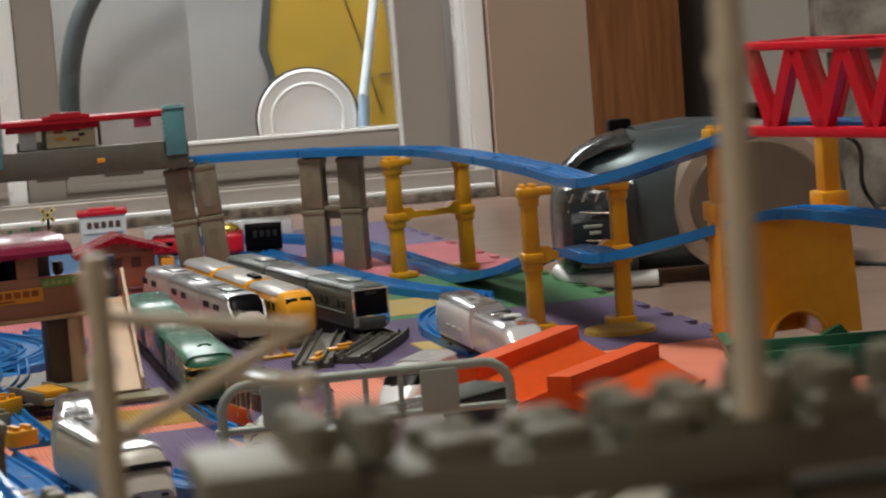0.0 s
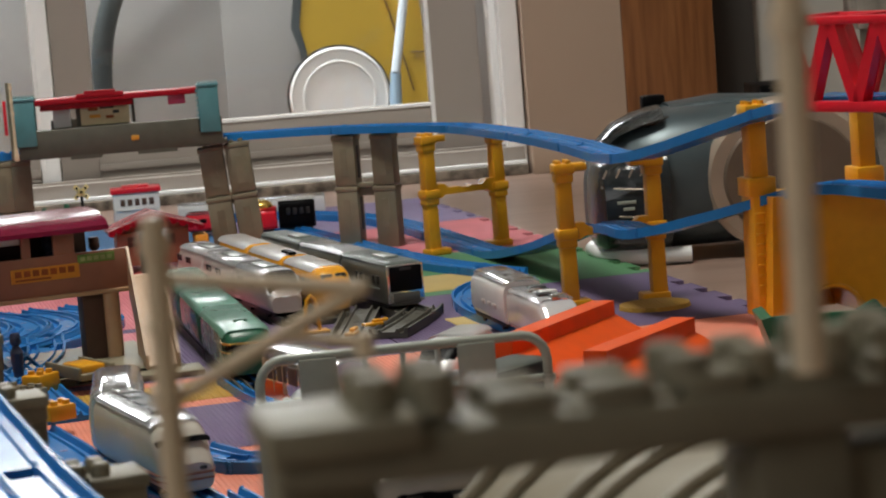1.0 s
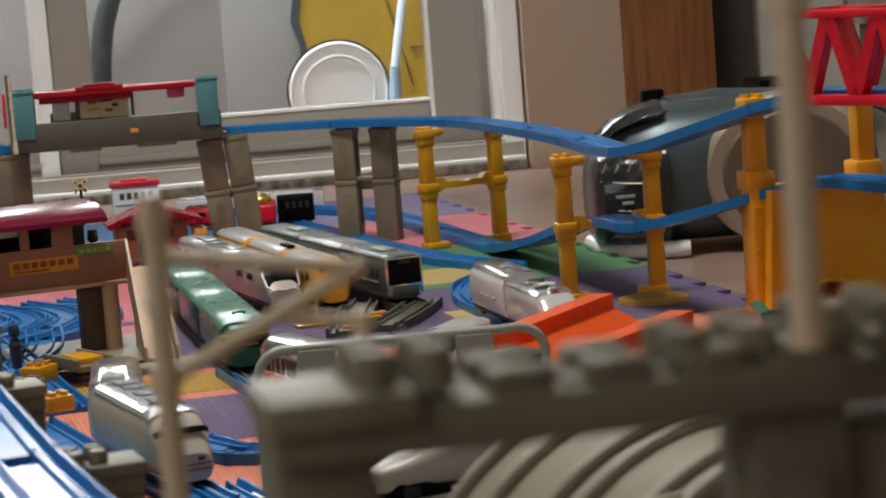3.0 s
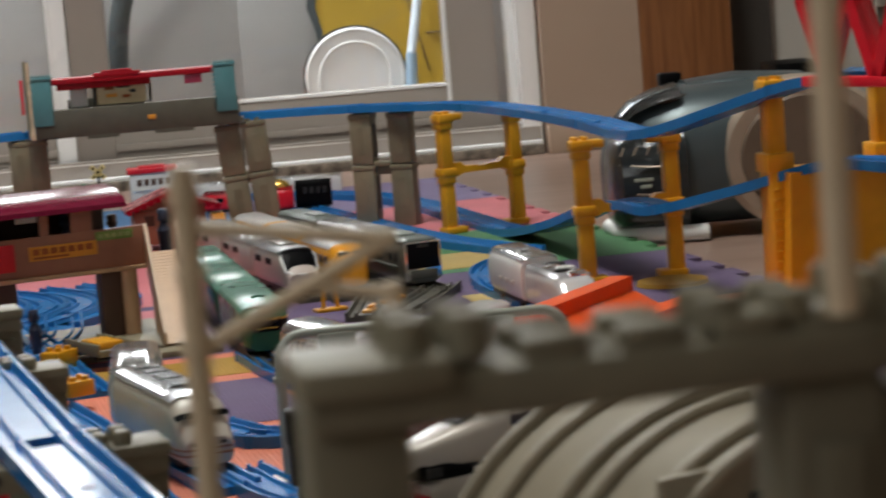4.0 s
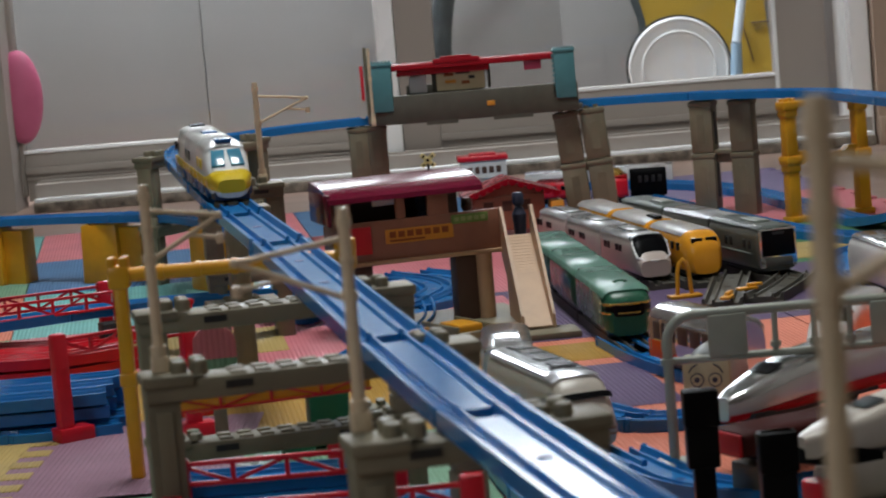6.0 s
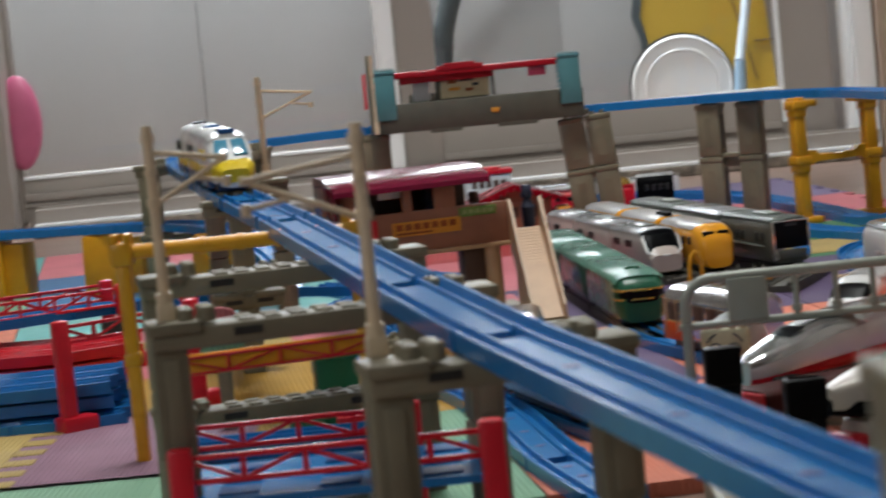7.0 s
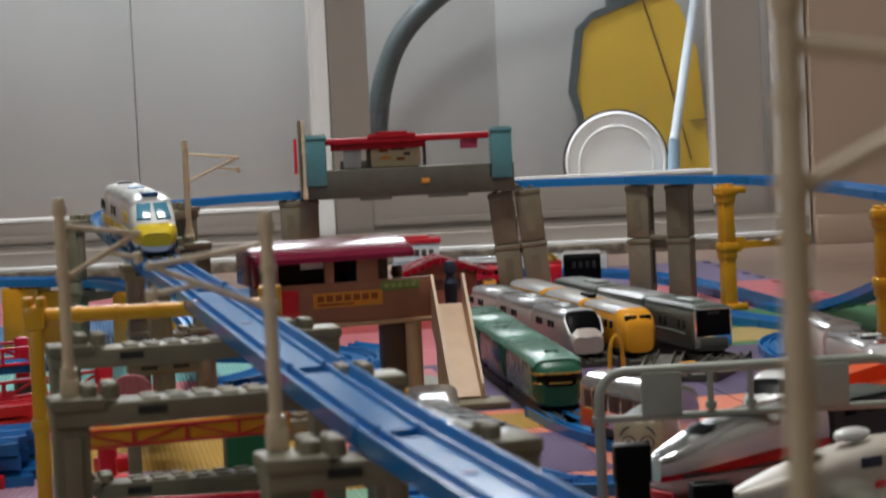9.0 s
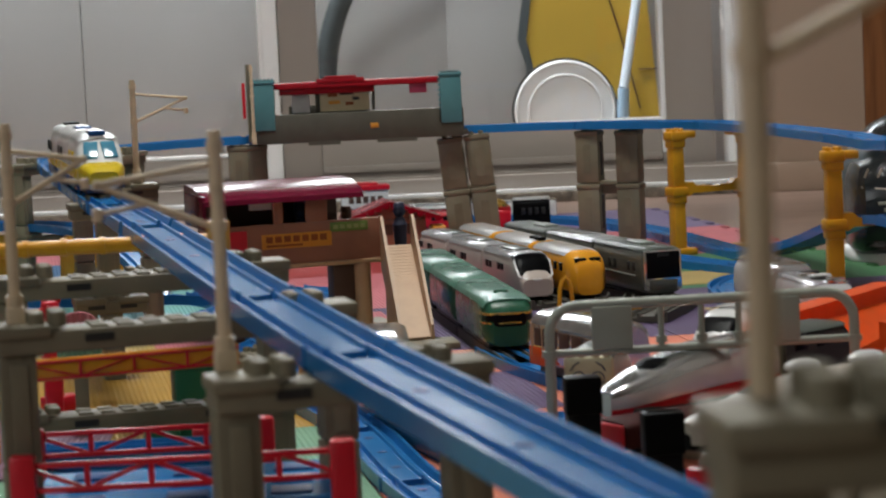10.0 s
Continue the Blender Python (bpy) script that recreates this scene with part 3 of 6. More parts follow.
# dark grey points in front of the parked trains
lay([(0.247, 2.4932, -0.0137), (0.2347, 2.416, -0.0137), (0.2240, 2.345, -0.0137), (0.2130, 2.275, -0.0137)], "dark grey plastic points rail before the parked trains", "yard rails", mat=YARD_GREY)
lay([(0.3052, 2.4388, -0.0133), (0.2900, 2.388, -0.0133), (0.2720, 2.338, -0.0133), (0.2530, 2.290, -0.0133)], "dark grey plastic points rail before the parked trains", "yard rails", mat=YARD_GREY)
for k, (x, y) in enumerate(((0.243, 2.332), (0.219, 2.283))):
    lever = thing("points_lever", pose(x, y, MAT + 0.009, 0, 0, 20 + 50 * k), "small yellow plastic points lever on the grey rail", "toy lever", "points levers")
    part("lever_base", boxes(((0, 0, 0.0015), (0.020, 0.010, 0.003)), bevel=0.0008), YELLOW, lever)
    part("lever_arm", boxes(((0.008, 0, 0.0045), (0.016, 0.005, 0.003)), bevel=0.0008), YELLOW, lever)
# left: a rail on low blocks along the window, and curves on the floor
lay([(-0.8347, 3.0522, 0.058), (-0.6264, 2.9793, 0.058), (-0.4598, 2.9065, 0.058), (-0.3453, 2.8127, 0.058), (-0.2739, 2.6801, 0.0484), (-0.224, 2.5359, 0.0302), (-0.2157, 2.3992, 0.0117)], "blue plastic rail on low yellow blocks", "low rails")
lay([(-0.5932, 2.1333, 0.0314), (-0.4554, 2.1834, 0.0339), (-0.3553, 2.2361, 0.0339), (-0.2354, 2.3318, 0.024), (-0.1417, 2.4385, 0.0054)], "blue plastic rail on the red girder bridge", "low rails")
for k in range(4):
    o = -0.041 * k
    lay([(-0.5639, 2.1 + o, MAT), (-0.4669, 2.0245 + o, MAT), (-0.3752, 1.9813 + o * 0.9, MAT), (-0.3000, 1.985 + o * 0.8, MAT)], "blue plastic curve in a bundle on the mats", "bundled curves")
for layer in (1, 2):
    for k in range(3):
        o, h = -0.039 * k - 0.008 * layer, MAT + 0.0122 * layer
        lay([(-0.5391, 2.0505 + o, h), (-0.4426, 1.9862 + o, h), (-0.3568, 1.9808 + o, h), (-0.305, 1.987 + o, h)], "blue plastic curve stacked on the bundle", "bundled curves")
for layer in range(3):
    for k in range(3):
        o, h = -0.040 * k - 0.006 * layer, MAT + 0.0122 * layer
        lay([(-0.5424, 2.2479 + o, h), (-0.4669, 2.2048 + o, h), (-0.3914, 2.194 + o, h), (-0.3259, 2.2271 + o, h)], "bright red plastic curve in a bundle on the mats", "bundled curves", mat=RED)
lay([(-0.1326, 2.4397, MAT), (-0.0948, 2.2671, MAT), (-0.0625, 2.1054, MAT), (-0.0355, 1.9867, MAT)], "blue plastic rail beside the station", "floor rails")
lay([(-0.084, 2.4828, MAT), (-0.0786, 2.3318, MAT), (-0.111, 2.1809, MAT), (-0.1487, 2.0514, MAT)], "blue plastic curve beside the station", "floor rails")

for k in range(4):
    o = 0.040 * k
    lay([(-0.208 + o, 2.6985, MAT), (-0.1649 + o, 2.6338, MAT), (-0.1433 + o, 2.5583, MAT), (-0.1649 + o, 2.472, MAT), (-0.2027 + o, 2.4073, MAT)], "blue plastic curves side by side under the station", "curves under the station")

# ---- piers ----


def studs(bm, c, dx=0.010, dy=0.010, r=0.0042, h=0.006):
    for sx in (-1, 1):
        for sy in (-1, 1):
            p = Vector(c) + Vector((sx * dx / 2, sy * dy / 2, 0))
            cyl(bm, p, p + Vector((0, 0, h)), r, r * 0.94, 12)


def stud_parts(t, c, dx, dy, r, h, mat):
    for sx in (-1, 1):
        for sy in (-1, 1):
            bm = bmesh.new()
            p = Vector(c) + Vector((sx * dx / 2, sy * dy / 2, 0))
            cyl(bm, p, p + Vector((0, 0, h * 0.85)), r, r * 0.96, 14)
            cyl(bm, p + Vector((0, 0, h * 0.85)), p + Vector((0, 0, h)), r * 0.96, r * 0.80, 14)
            part("stud", bm, mat, t)


def grey_pier(at, turn, spread=0.042, levels=2, leg=(0.027, 0.020), group="grey piers under the back track", lean=0):
    """An H-shaped pier of stacked blocks; each leg has a joint every 66 mm and a long slot on its inner face."""
    t = thing("bridge_pier", pose(at[0], at[1], 0, 0, lean, turn), "brownish grey plastic bridge pier of two stacked blocks", "toy pier", group)
    for s in (-1, 1):
        bm = bmesh.new()
        for lv in range(levels):
            z = lv * 0.066
            low = 0.0 if lv else MAT
            box(bm, (s * spread / 2, 0, z + 0.0325 + low / 2), (leg[0], leg[1], 0.065 - low), 0.0016)
            box(bm, (s * spread / 2, 0, z + 0.0615), (leg[0] + 0.002, leg[1] + 0.002, 0.006), 0.001)
        studs(bm, (s * spread / 2, 0, levels * 0.066 - 0.001), 0.012, 0.010, 0.0032, 0.004)
        part("leg", bm, GREY, t)
        for lv in range(levels):
            part("leg_slot", boxes(((s * (spread / 2 - leg[0] / 2), 0, lv * 0.066 + 0.03), (0.0012, 0.006, 0.042))), UNDER, t)
            part("front_slot", boxes(((s * spread / 2, -leg[1] / 2, lv * 0.066 + 0.03), (leg[0] * 0.32, 0.0012, 0.036))), GREY, t)
    for lv in range(1, levels):
        part("crossbar", boxes(((0, 0, lv * 0.066), (spread - leg[0] + 0.004, leg[1] * 0.7, 0.006)), ((0, 0, lv * 0.066 - 0.008), (spread - leg[0] + 0.002, 0.003, 0.012)), bevel=0.001), GREY, t)
    return t


grey_pier((0.134, 3.128), -3, 0.034, leg=(0.031, 0.020), lean=-5)
grey_pier((0.302, 3.085), -28, 0.053, leg=(0.030, 0.020))
grey_pier((-0.148, 3.135), 4, 0.024, leg=(0.0245, 0.024))


def yellow_pier(at, turn, spread=0.092, levels=2, label="glossy yellow plastic double pier with a notched crossbar"):
    t = thing("bridge_pier", pose(at[0], at[1], 0, 0, 0, turn), label, "toy pier", "yellow piers of the climbing curve")
    for s in (-1, 1):
        x = s * spread / 2
        for lv in range(levels):
            z = lv * 0.066
            bm = bmesh.new()
            low = 0.0 if lv else MAT
            box(bm, (x, 0, z + 0.030 + low / 2), (0.0160, 0.0160, 0.062 - low), 0.0018, taper=0.92)
            box(bm, (x, 0, z + 0.061), (0.0215, 0.0215, 0.011), 0.0022)
            box(bm, (x, 0, z + 0.052), (0.0185, 0.0185, 0.010), 0.0022)
            part("leg", bm, YELLOW, t)
        part("head_bracket", boxes(((x - s * 0.011, 0, levels * 0.066 - 0.004), (0.026, 0.019, 0.008)), bevel=0.002), YELLOW, t)
        part("foot", boxes(((x - s * 0.005, 0, MAT + 0.004), (0.029, 0.024, 0.008)), bevel=0.0018), YELLOW, t)
        stud_parts(t, (x, 0, levels * 0.066 - 0.001), 0.010, 0.010, 0.0034, 0.005, YELLOW)
    for lv in range(1, levels):
        h = spread / 2
        poly = [(-h, -0.011), (-h * 0.72, -0.011), (-h * 0.60, -0.0075), (h * 0.60, -0.0075), (h * 0.72, -0.011), (h, -0.011), (h, 0.006), (h * 0.62, 0.006), (h * 0.50, 0.0005), (h * 0.16, 0.0005), (h * 0.12, -0.001), (-h * 0.12, -0.001), (-h * 0.16, 0.0005), (-h * 0.50, 0.0005), (-h * 0.62, 0.006), (-h, 0.006)]
        bm = bmesh.new()
        prism(bm, poly, -0.0065, 0.0065, pose(0, 0, lv * 0.066, 90, 0, 0))
        part("crossbar", bm, YELLOW, t)
    return t


yellow_pier((0.410, 2.955), 24, 0.098)
yellow_pier((0.495, 2.392), 4)

# tall yellow tower with a solid lower body
tower = thing("bridge_tower", pose(0.648, 2.17, MAT, 0, 0, 8) @ Matrix.Diagonal((1.137, 1.137, 1.0, 1)), "tall yellow plastic bridge tower with a solid arched foot", "toy pier", "yellow piers of the climbing curve")
for s, y in ((-1, 0.0), (1, 0.0)):
    bm = bmesh.new()
    box(bm, (s * 0.047, y, 0.068), (0.020, 0.030, 0.116), 0.002, taper=0.9)
    box(bm, (s * 0.047, y, 0.130), (0.024, 0.028, 0.018), 0.002)
    box(bm, (s * 0.047, y, 0.168), (0.015, 0.018, 0.062), 0.0016)
    box(bm, (s * 0.047, y, 0.200), (0.020, 0.022, 0.012), 0.0018)
    studs(bm, (s * 0.047, y, 0.205), 0.010, 0.010, 0.003, 0.004)
    column = part("column", bm, YELLOW, tower)
    for k in range(9):
        part("column_rib", boxes(((s * 0.047, y - 0.0142, 0.030 + k * 0.0095), (0.016, 0.004, 0.0026)), bevel=0.0008), YELLOW, column)
bm = bmesh.new()
prism(bm, [(-0.052, 0.01), (-0.022, 0.01), (-0.020, 0.022), (-0.012, 0.031), (0.0, 0.035), (0.012, 0.031), (0.020, 0.022), (0.022, 0.01), (0.056, 0.01), (0.050, 0.122), (-0.046, 0.122)], -0.012, 0.045, pose(0, 0.014, 0, 90, 0, 0))
part("tower_body", bm, YELLOW, tower)
part("arch_infill", boxes(((0, 0.020, 0.022), (0.044, 0.006, 0.026))), YELLOW, tower)
bm = bmesh.new()
tube(bm, [(0.024 * math.cos(math.pi * k / 14), -0.0325, 0.010 + 0.026 * math.sin(math.pi * k / 14)) for k in range(15)], 0.0022, 8)
part("arch_rim", bm, YELLOW, tower)

# ---- red truss bridge on the tower ----


def truss_side(bm, length, height, bars, r):
    box(bm, (length / 2, 0, 0.004), (length, r * 2.2, 0.008), 0.0012)
    box(bm, (length / 2, 0, height), (length, r * 2.2, 0.006), 0.0012)
    for k in range(bars):
        x0, x1 = length * k / bars, length * (k + 1) / bars
        mid = (x0 + x1) / 2
        for a, b in ((x0 + 0.002, mid), (x1 - 0.002, mid)):
            d = Vector((b - a, 0, -(height - 0.006)))
            c = Vector(((a + b) / 2, 0, height / 2 + 0.001))
            box(bm, c, (r * 1.9, r * 1.7, d.length), 0.0008, d.to_track_quat("Z", "Y").to_matrix())


bridge = thing("truss_bridge", pose(0.627, 2.051, 0.1918, 0, 0, -60) @ Matrix.Diagonal((1.137, 1.137, 1.137, 1)), "bright red plastic truss girder bridge on the yellow tower", "toy bridge")
for s in (-1, 1):
    bm = bmesh.new()
    truss_side(bm, 0.46, 0.068, 9, 0.0050)
    bmesh.ops.transform(bm, matrix=Matrix.Translation((0, s * 0.030, 0)), verts=bm.verts[:])
    part("girder", bm, RED, bridge)
for k in range(8):
    part("top_brace", boxes(((0.002 + k * 0.065, 0, 0.069), (0.007, 0.062, 0.005)), bevel=0.001), RED, bridge)
for k in range(5):
    bm = bmesh.new()
    box(bm, (0.05 + k * 0.085, 0, 0.069), (0.005, 0.08, 0.004), 0.0008, pose(0, 0, 0, 0, 0, 50 if k % 2 else -50).to_3x3())
    part("top_brace", bm, RED, bridge)
part("bridge_deck", boxes(((0.23, 0, 0.0015), (0.46, 0.056, 0.003))), RED, bridge)
part("bridge_rail", boxes(((0.23, 0, 0.0065), (0.46, 0.038, 0.007)), bevel=0.001), RAIL_BLUE, bridge, "blue rail inside the bridge")
pole = thing("support_pole", pose(0.751, 1.823, FLOOR), "dark blue plastic support column under the bridge", "toy pier")
part("column", boxes(((0, 0, 0.1078), (0.029, 0.029, 0.2156)), bevel=0.002), RAIL_DARK, pole)

# ---- viaduct piers with overhead masts ----
HEAD = math.degrees(math.atan2(0.232, 0.973))


def mast(at, turn, arm=0.040, flip=1, group="overhead line masts", slim=1.0, girth=1.0, rod=0.0013):
    """A ribbed beige pole with a braced arm and a hanging holder."""
    t = thing("line_mast", pose(*at, 0, 0, turn), "beige plastic overhead line mast with a braced arm" if arm else "plain ribbed beige plastic line mast", "toy mast", group)
    bm = bmesh.new()
    cyl(bm, (0, 0, 0), (0, 0, 0.098), 0.0029 * girth, 0.0026 * girth, 14)
    pole = part("pole", bm, CREAM, t)
    for z, r, h in ((0.012, 0.0042 * slim, 0.006), (0.060, 0.0036 * girth, 0.004), (0.075, 0.0034 * girth, 0.003), (0.092, 0.0034 * girth, 0.004)):
        bm = bmesh.new()
        cyl(bm, (0, 0, z - h / 2), (0, 0, z + h / 2), r, n=14)
        part("collar", bm, CREAM, pole)
    part("foot_block", boxes(((0, 0, 0.005), (0.0088 * slim, 0.0088 * slim, 0.010)), bevel=0.0012), CREAM, t)
    if not arm:
        return t
    bm = bmesh.new()
    e = flip * arm
    tube(bm, [(0, 0, 0.085), (e, 0, 0.079)], rod, 8)
    tube(bm, [(0, 0, 0.0585), (e, 0, 0.079)], rod, 8)
    tube(bm, [(e * 0.58, 0, 0.0704), (e * 1.02, 0, 0.0672)], rod * 0.85, 8)
    cyl(bm, (e * 1.0, 0, 0.0645), (e * 1.0, 0, 0.0695), 0.0022, n=10)
    ball(bm, (e, 0, 0.079), 0.0021, (1, 1, 1), 8)
    part("arm", bm, CREAM, t)
    return t


def viaduct_pier(c, turn, length, levels, legs=(-1, 1), group="wide grey viaduct piers", base=0.0, extra=0.0, thick=0.011, low=True, sockets=2):
    """A wide pier: square legs, a beam at each level with raised studs and sockets on top."""
    t = thing("viaduct_pier", pose(c[0], c[1], base, 0, 0, turn), "wide grey plastic viaduct pier with studs on its beam", "toy pier", group)
    for s in legs:
        for lv in range(levels):
            top = extra if lv == levels - 1 else 0.0
            drop = 0.0 if lv else FLOOR
            part("leg", boxes(((s * (length / 2 - 0.009), 0, lv * 0.066 + 0.033 + (top + drop) / 2), (0.0175, 0.020, 0.0652 + top - drop)), bevel=0.0014), GREY_LT, t)
            part("leg_ridge", boxes(((s * (length / 2 - 0.009), -0.0104, lv * 0.066 + 0.028), (0.0085, 0.0016, 0.046)), bevel=0.0006), GREY_LT, t)
    for lv in range(1 if low else levels, levels + 1):
        z = 0.052 if lv == 1 and levels == 2 else lv * 0.066 + (extra if lv == levels else 0.0)
        th = thick if lv == levels else 0.011
        beam = part("beam", boxes(((0, 0, z + 0.0005 - th / 2), (length, 0.026, th)), bevel=0.0016), GREY_LT, t)
        for s in (-1, 1):
            part("beam_end", boxes(((s * (length / 2 - 0.012), 0, z + 0.0005), (0.0262, 0.030, 0.006)), bevel=0.0012), GREY_LT, beam)
            stud_parts(beam, (s * (length / 2 - 0.024), 0, z + 0.002), 0.0105, 0.0125, 0.0043, 0.0075 if lv == levels else 0.004, GREY_LT)
        if lv < levels or length > 0.14:
            for k in range(7):
                for sy in (-1, 1):
                    part("beam_boss", boxes((((k - 3) * length * 0.074, sy * 0.0068, z + 0.0008), (length * 0.05, 0.0070, 0.0022)), bevel=0.0007), GREY_LT, beam)
        if extra and lv == levels:
            for k in range(1, 6):
                for sy in (-1, 1):
                    part("beam_boss", boxes((((k - 3) * 0.0175, sy * 0.0075, z + 0.0022), (0.012, 0.0085, 0.005)), bevel=0.0014), GREY_LT, beam)
            stud_parts(beam, (0.028, 0, z + 0.002), 0.0125, 0.0125, 0.0043, 0.0075, GREY_LT)
            stud_parts(beam, (0.002, 0, z + 0.002), 0.0125, 0.0125, 0.0043, 0.0055, GREY_LT)
        for k in range(sockets):
            part("socket", boxes((((k - 0.5) * length * 0.45, -0.0132, z - 0.004), (0.014, 0.001, 0.004))), UNDER, beam, "dark recessed socket")
    return t


viaduct_pier((-0.094, 1.226), HEAD, 0.175, 2, low=False)
viaduct_pier((-0.008, 1.000), HEAD, 0.112, 2)
viaduct_pier((-0.133, 1.475), HEAD, 0.172, 2)
viaduct_pier((-0.336, 2.930), 60, 0.240, 2)
viaduct_pier((-0.219, 2.10), HEAD, 0.060, 2, legs=(0,))
mast((-0.057, 1.005, 0.134), HEAD, 0.048, -1)
mast((-0.170, 1.212, 0.134), HEAD, 0.037, 1)
mast((-0.213, 2.338, 0.134), HEAD + 4, 0.050, 1)
viaduct_pier((-0.235, 2.335), HEAD, 0.08, 2)
mast((-0.136, 3.075, 0.134), HEAD, 0, slim=0.7, girth=0.75)

# the tall near pier with two masts, close to the lens
near = viaduct_pier((0.168, 0.356), 6, 0.158, 4, legs=(-1, 0.22, 1), group="tall near piers", base=0.0, extra=0.005, thick=0.009, sockets=0)
part("leg_panel", boxes(((0.038, 0.002, 0.1162), (0.064, 0.018, 0.2796)), bevel=0.0014), GREY_LT, near)
mast((0.184, 0.339, 0.273), 6, 0, -1, "near masts", 0.5)
viaduct_pier((0.0995, 0.437), 4, 0.075, 3, group="tall near piers", sockets=0)
mast((0.072, 0.442, 0.202), 0, 0.042, 1, "near masts", 0.5, rod=0.0017)
# ribbed barrel tunnel behind the near pier
barrel = thing("barrel_tunnel", pose(0.265, 0.850, FLOOR, 0, 0, 25), "beige-grey ribbed plastic barrel tunnel over the track", "toy tunnel")
BR, BZ, BL = 0.105, 0.0786, 0.130
bm = bmesh.new()
arc = [(BR * math.cos(math.pi * k / 32), BZ + BR * math.sin(math.pi * k / 32)) for k in range(33)]
inner = [((BR - 0.005) * math.cos(math.pi * k / 32), BZ + (BR - 0.005) * math.sin(math.pi * k / 32)) for k in range(32, -1, -1)]
prism(bm, [(BR, 0.0), *arc, (-BR, 0.0), (-BR + 0.005, 0.0), *inner, (BR - 0.005, 0.0)], -BL / 2, BL / 2, pose(0, 0, 0, 90, 0, 0))
part("tunnel_shell", bm, TUNNEL, barrel)
for v in (0.0, 0.13, 0.40, 0.53, 0.80, 0.98):
    bm = bmesh.new()
    tube(bm, [(1.015 * x, -BL / 2 + v * BL, BZ + 1.015 * (z - BZ)) for x, z in arc], 0.0032, 8)
    part("tunnel_rib", bm, TUNNEL, barrel)
part("portal_wall", boxes(((0.0, -BL / 2 + 0.004, 0.088), (0.150, 0.004, 0.172)), bevel=0.0015), TUNNEL, barrel)
part("portal_opening", boxes(((-0.026, -BL / 2 + 0.001, 0.146), (0.022, 0.003, 0.034)), bevel=0.001), BLACK, barrel, "dark window of the portal")

# ---- trains ----
NOSES = {
    "express": [(0.0, 0.70, 0.38), (0.004, 0.82, 0.46), (0.010, 0.90, 0.56), (0.018, 0.95, 0.74), (0.027, 0.985, 0.91), (0.038, 1, 0.98), (0.048, 1, 1)],
    "pointed": [(0.0, 0.50, 0.30), (0.005, 0.70, 0.40), (0.014, 0.84, 0.50), (0.026, 0.94, 0.70), (0.040, 0.985, 0.91), (0.054, 1, 0.99), (0.066, 1, 1)],
    "long": [(0.0, 0.26, 0.20), (0.006, 0.50, 0.30), (0.018, 0.70, 0.42), (0.036, 0.86, 0.60), (0.060, 0.96, 0.82), (0.084, 0.99, 0.96), (0.098, 1, 1)],
    "blade": [(0.0, 0.22, 0.42), (0.005, 0.44, 0.47), (0.016, 0.66, 0.56), (0.034, 0.84, 0.70), (0.058, 0.95, 0.86), (0.084, 0.99, 0.97), (0.098, 1, 1)],
    "flat": [(0.0, 0.90, 0.95), (0.0025, 0.985, 0.99), (0.006, 1, 1)],
    "round": [(0.0, 0.66, 0.60), (0.004, 0.82, 0.78), (0.010, 0.94, 0.92), (0.020, 1, 1)],
    "bullet": [(0.0, 0.30, 0.26), (0.004, 0.52, 0.36), (0.012, 0.74, 0.50), (0.024, 0.90, 0.70), (0.038, 0.97, 0.90), (0.052, 1, 1)],
    "slant": [(0.0, 0.80, 0.42), (0.004, 0.90, 0.52), (0.016, 0.96, 0.84), (0.024, 0.99, 0.97), (0.032, 1, 1)],
}


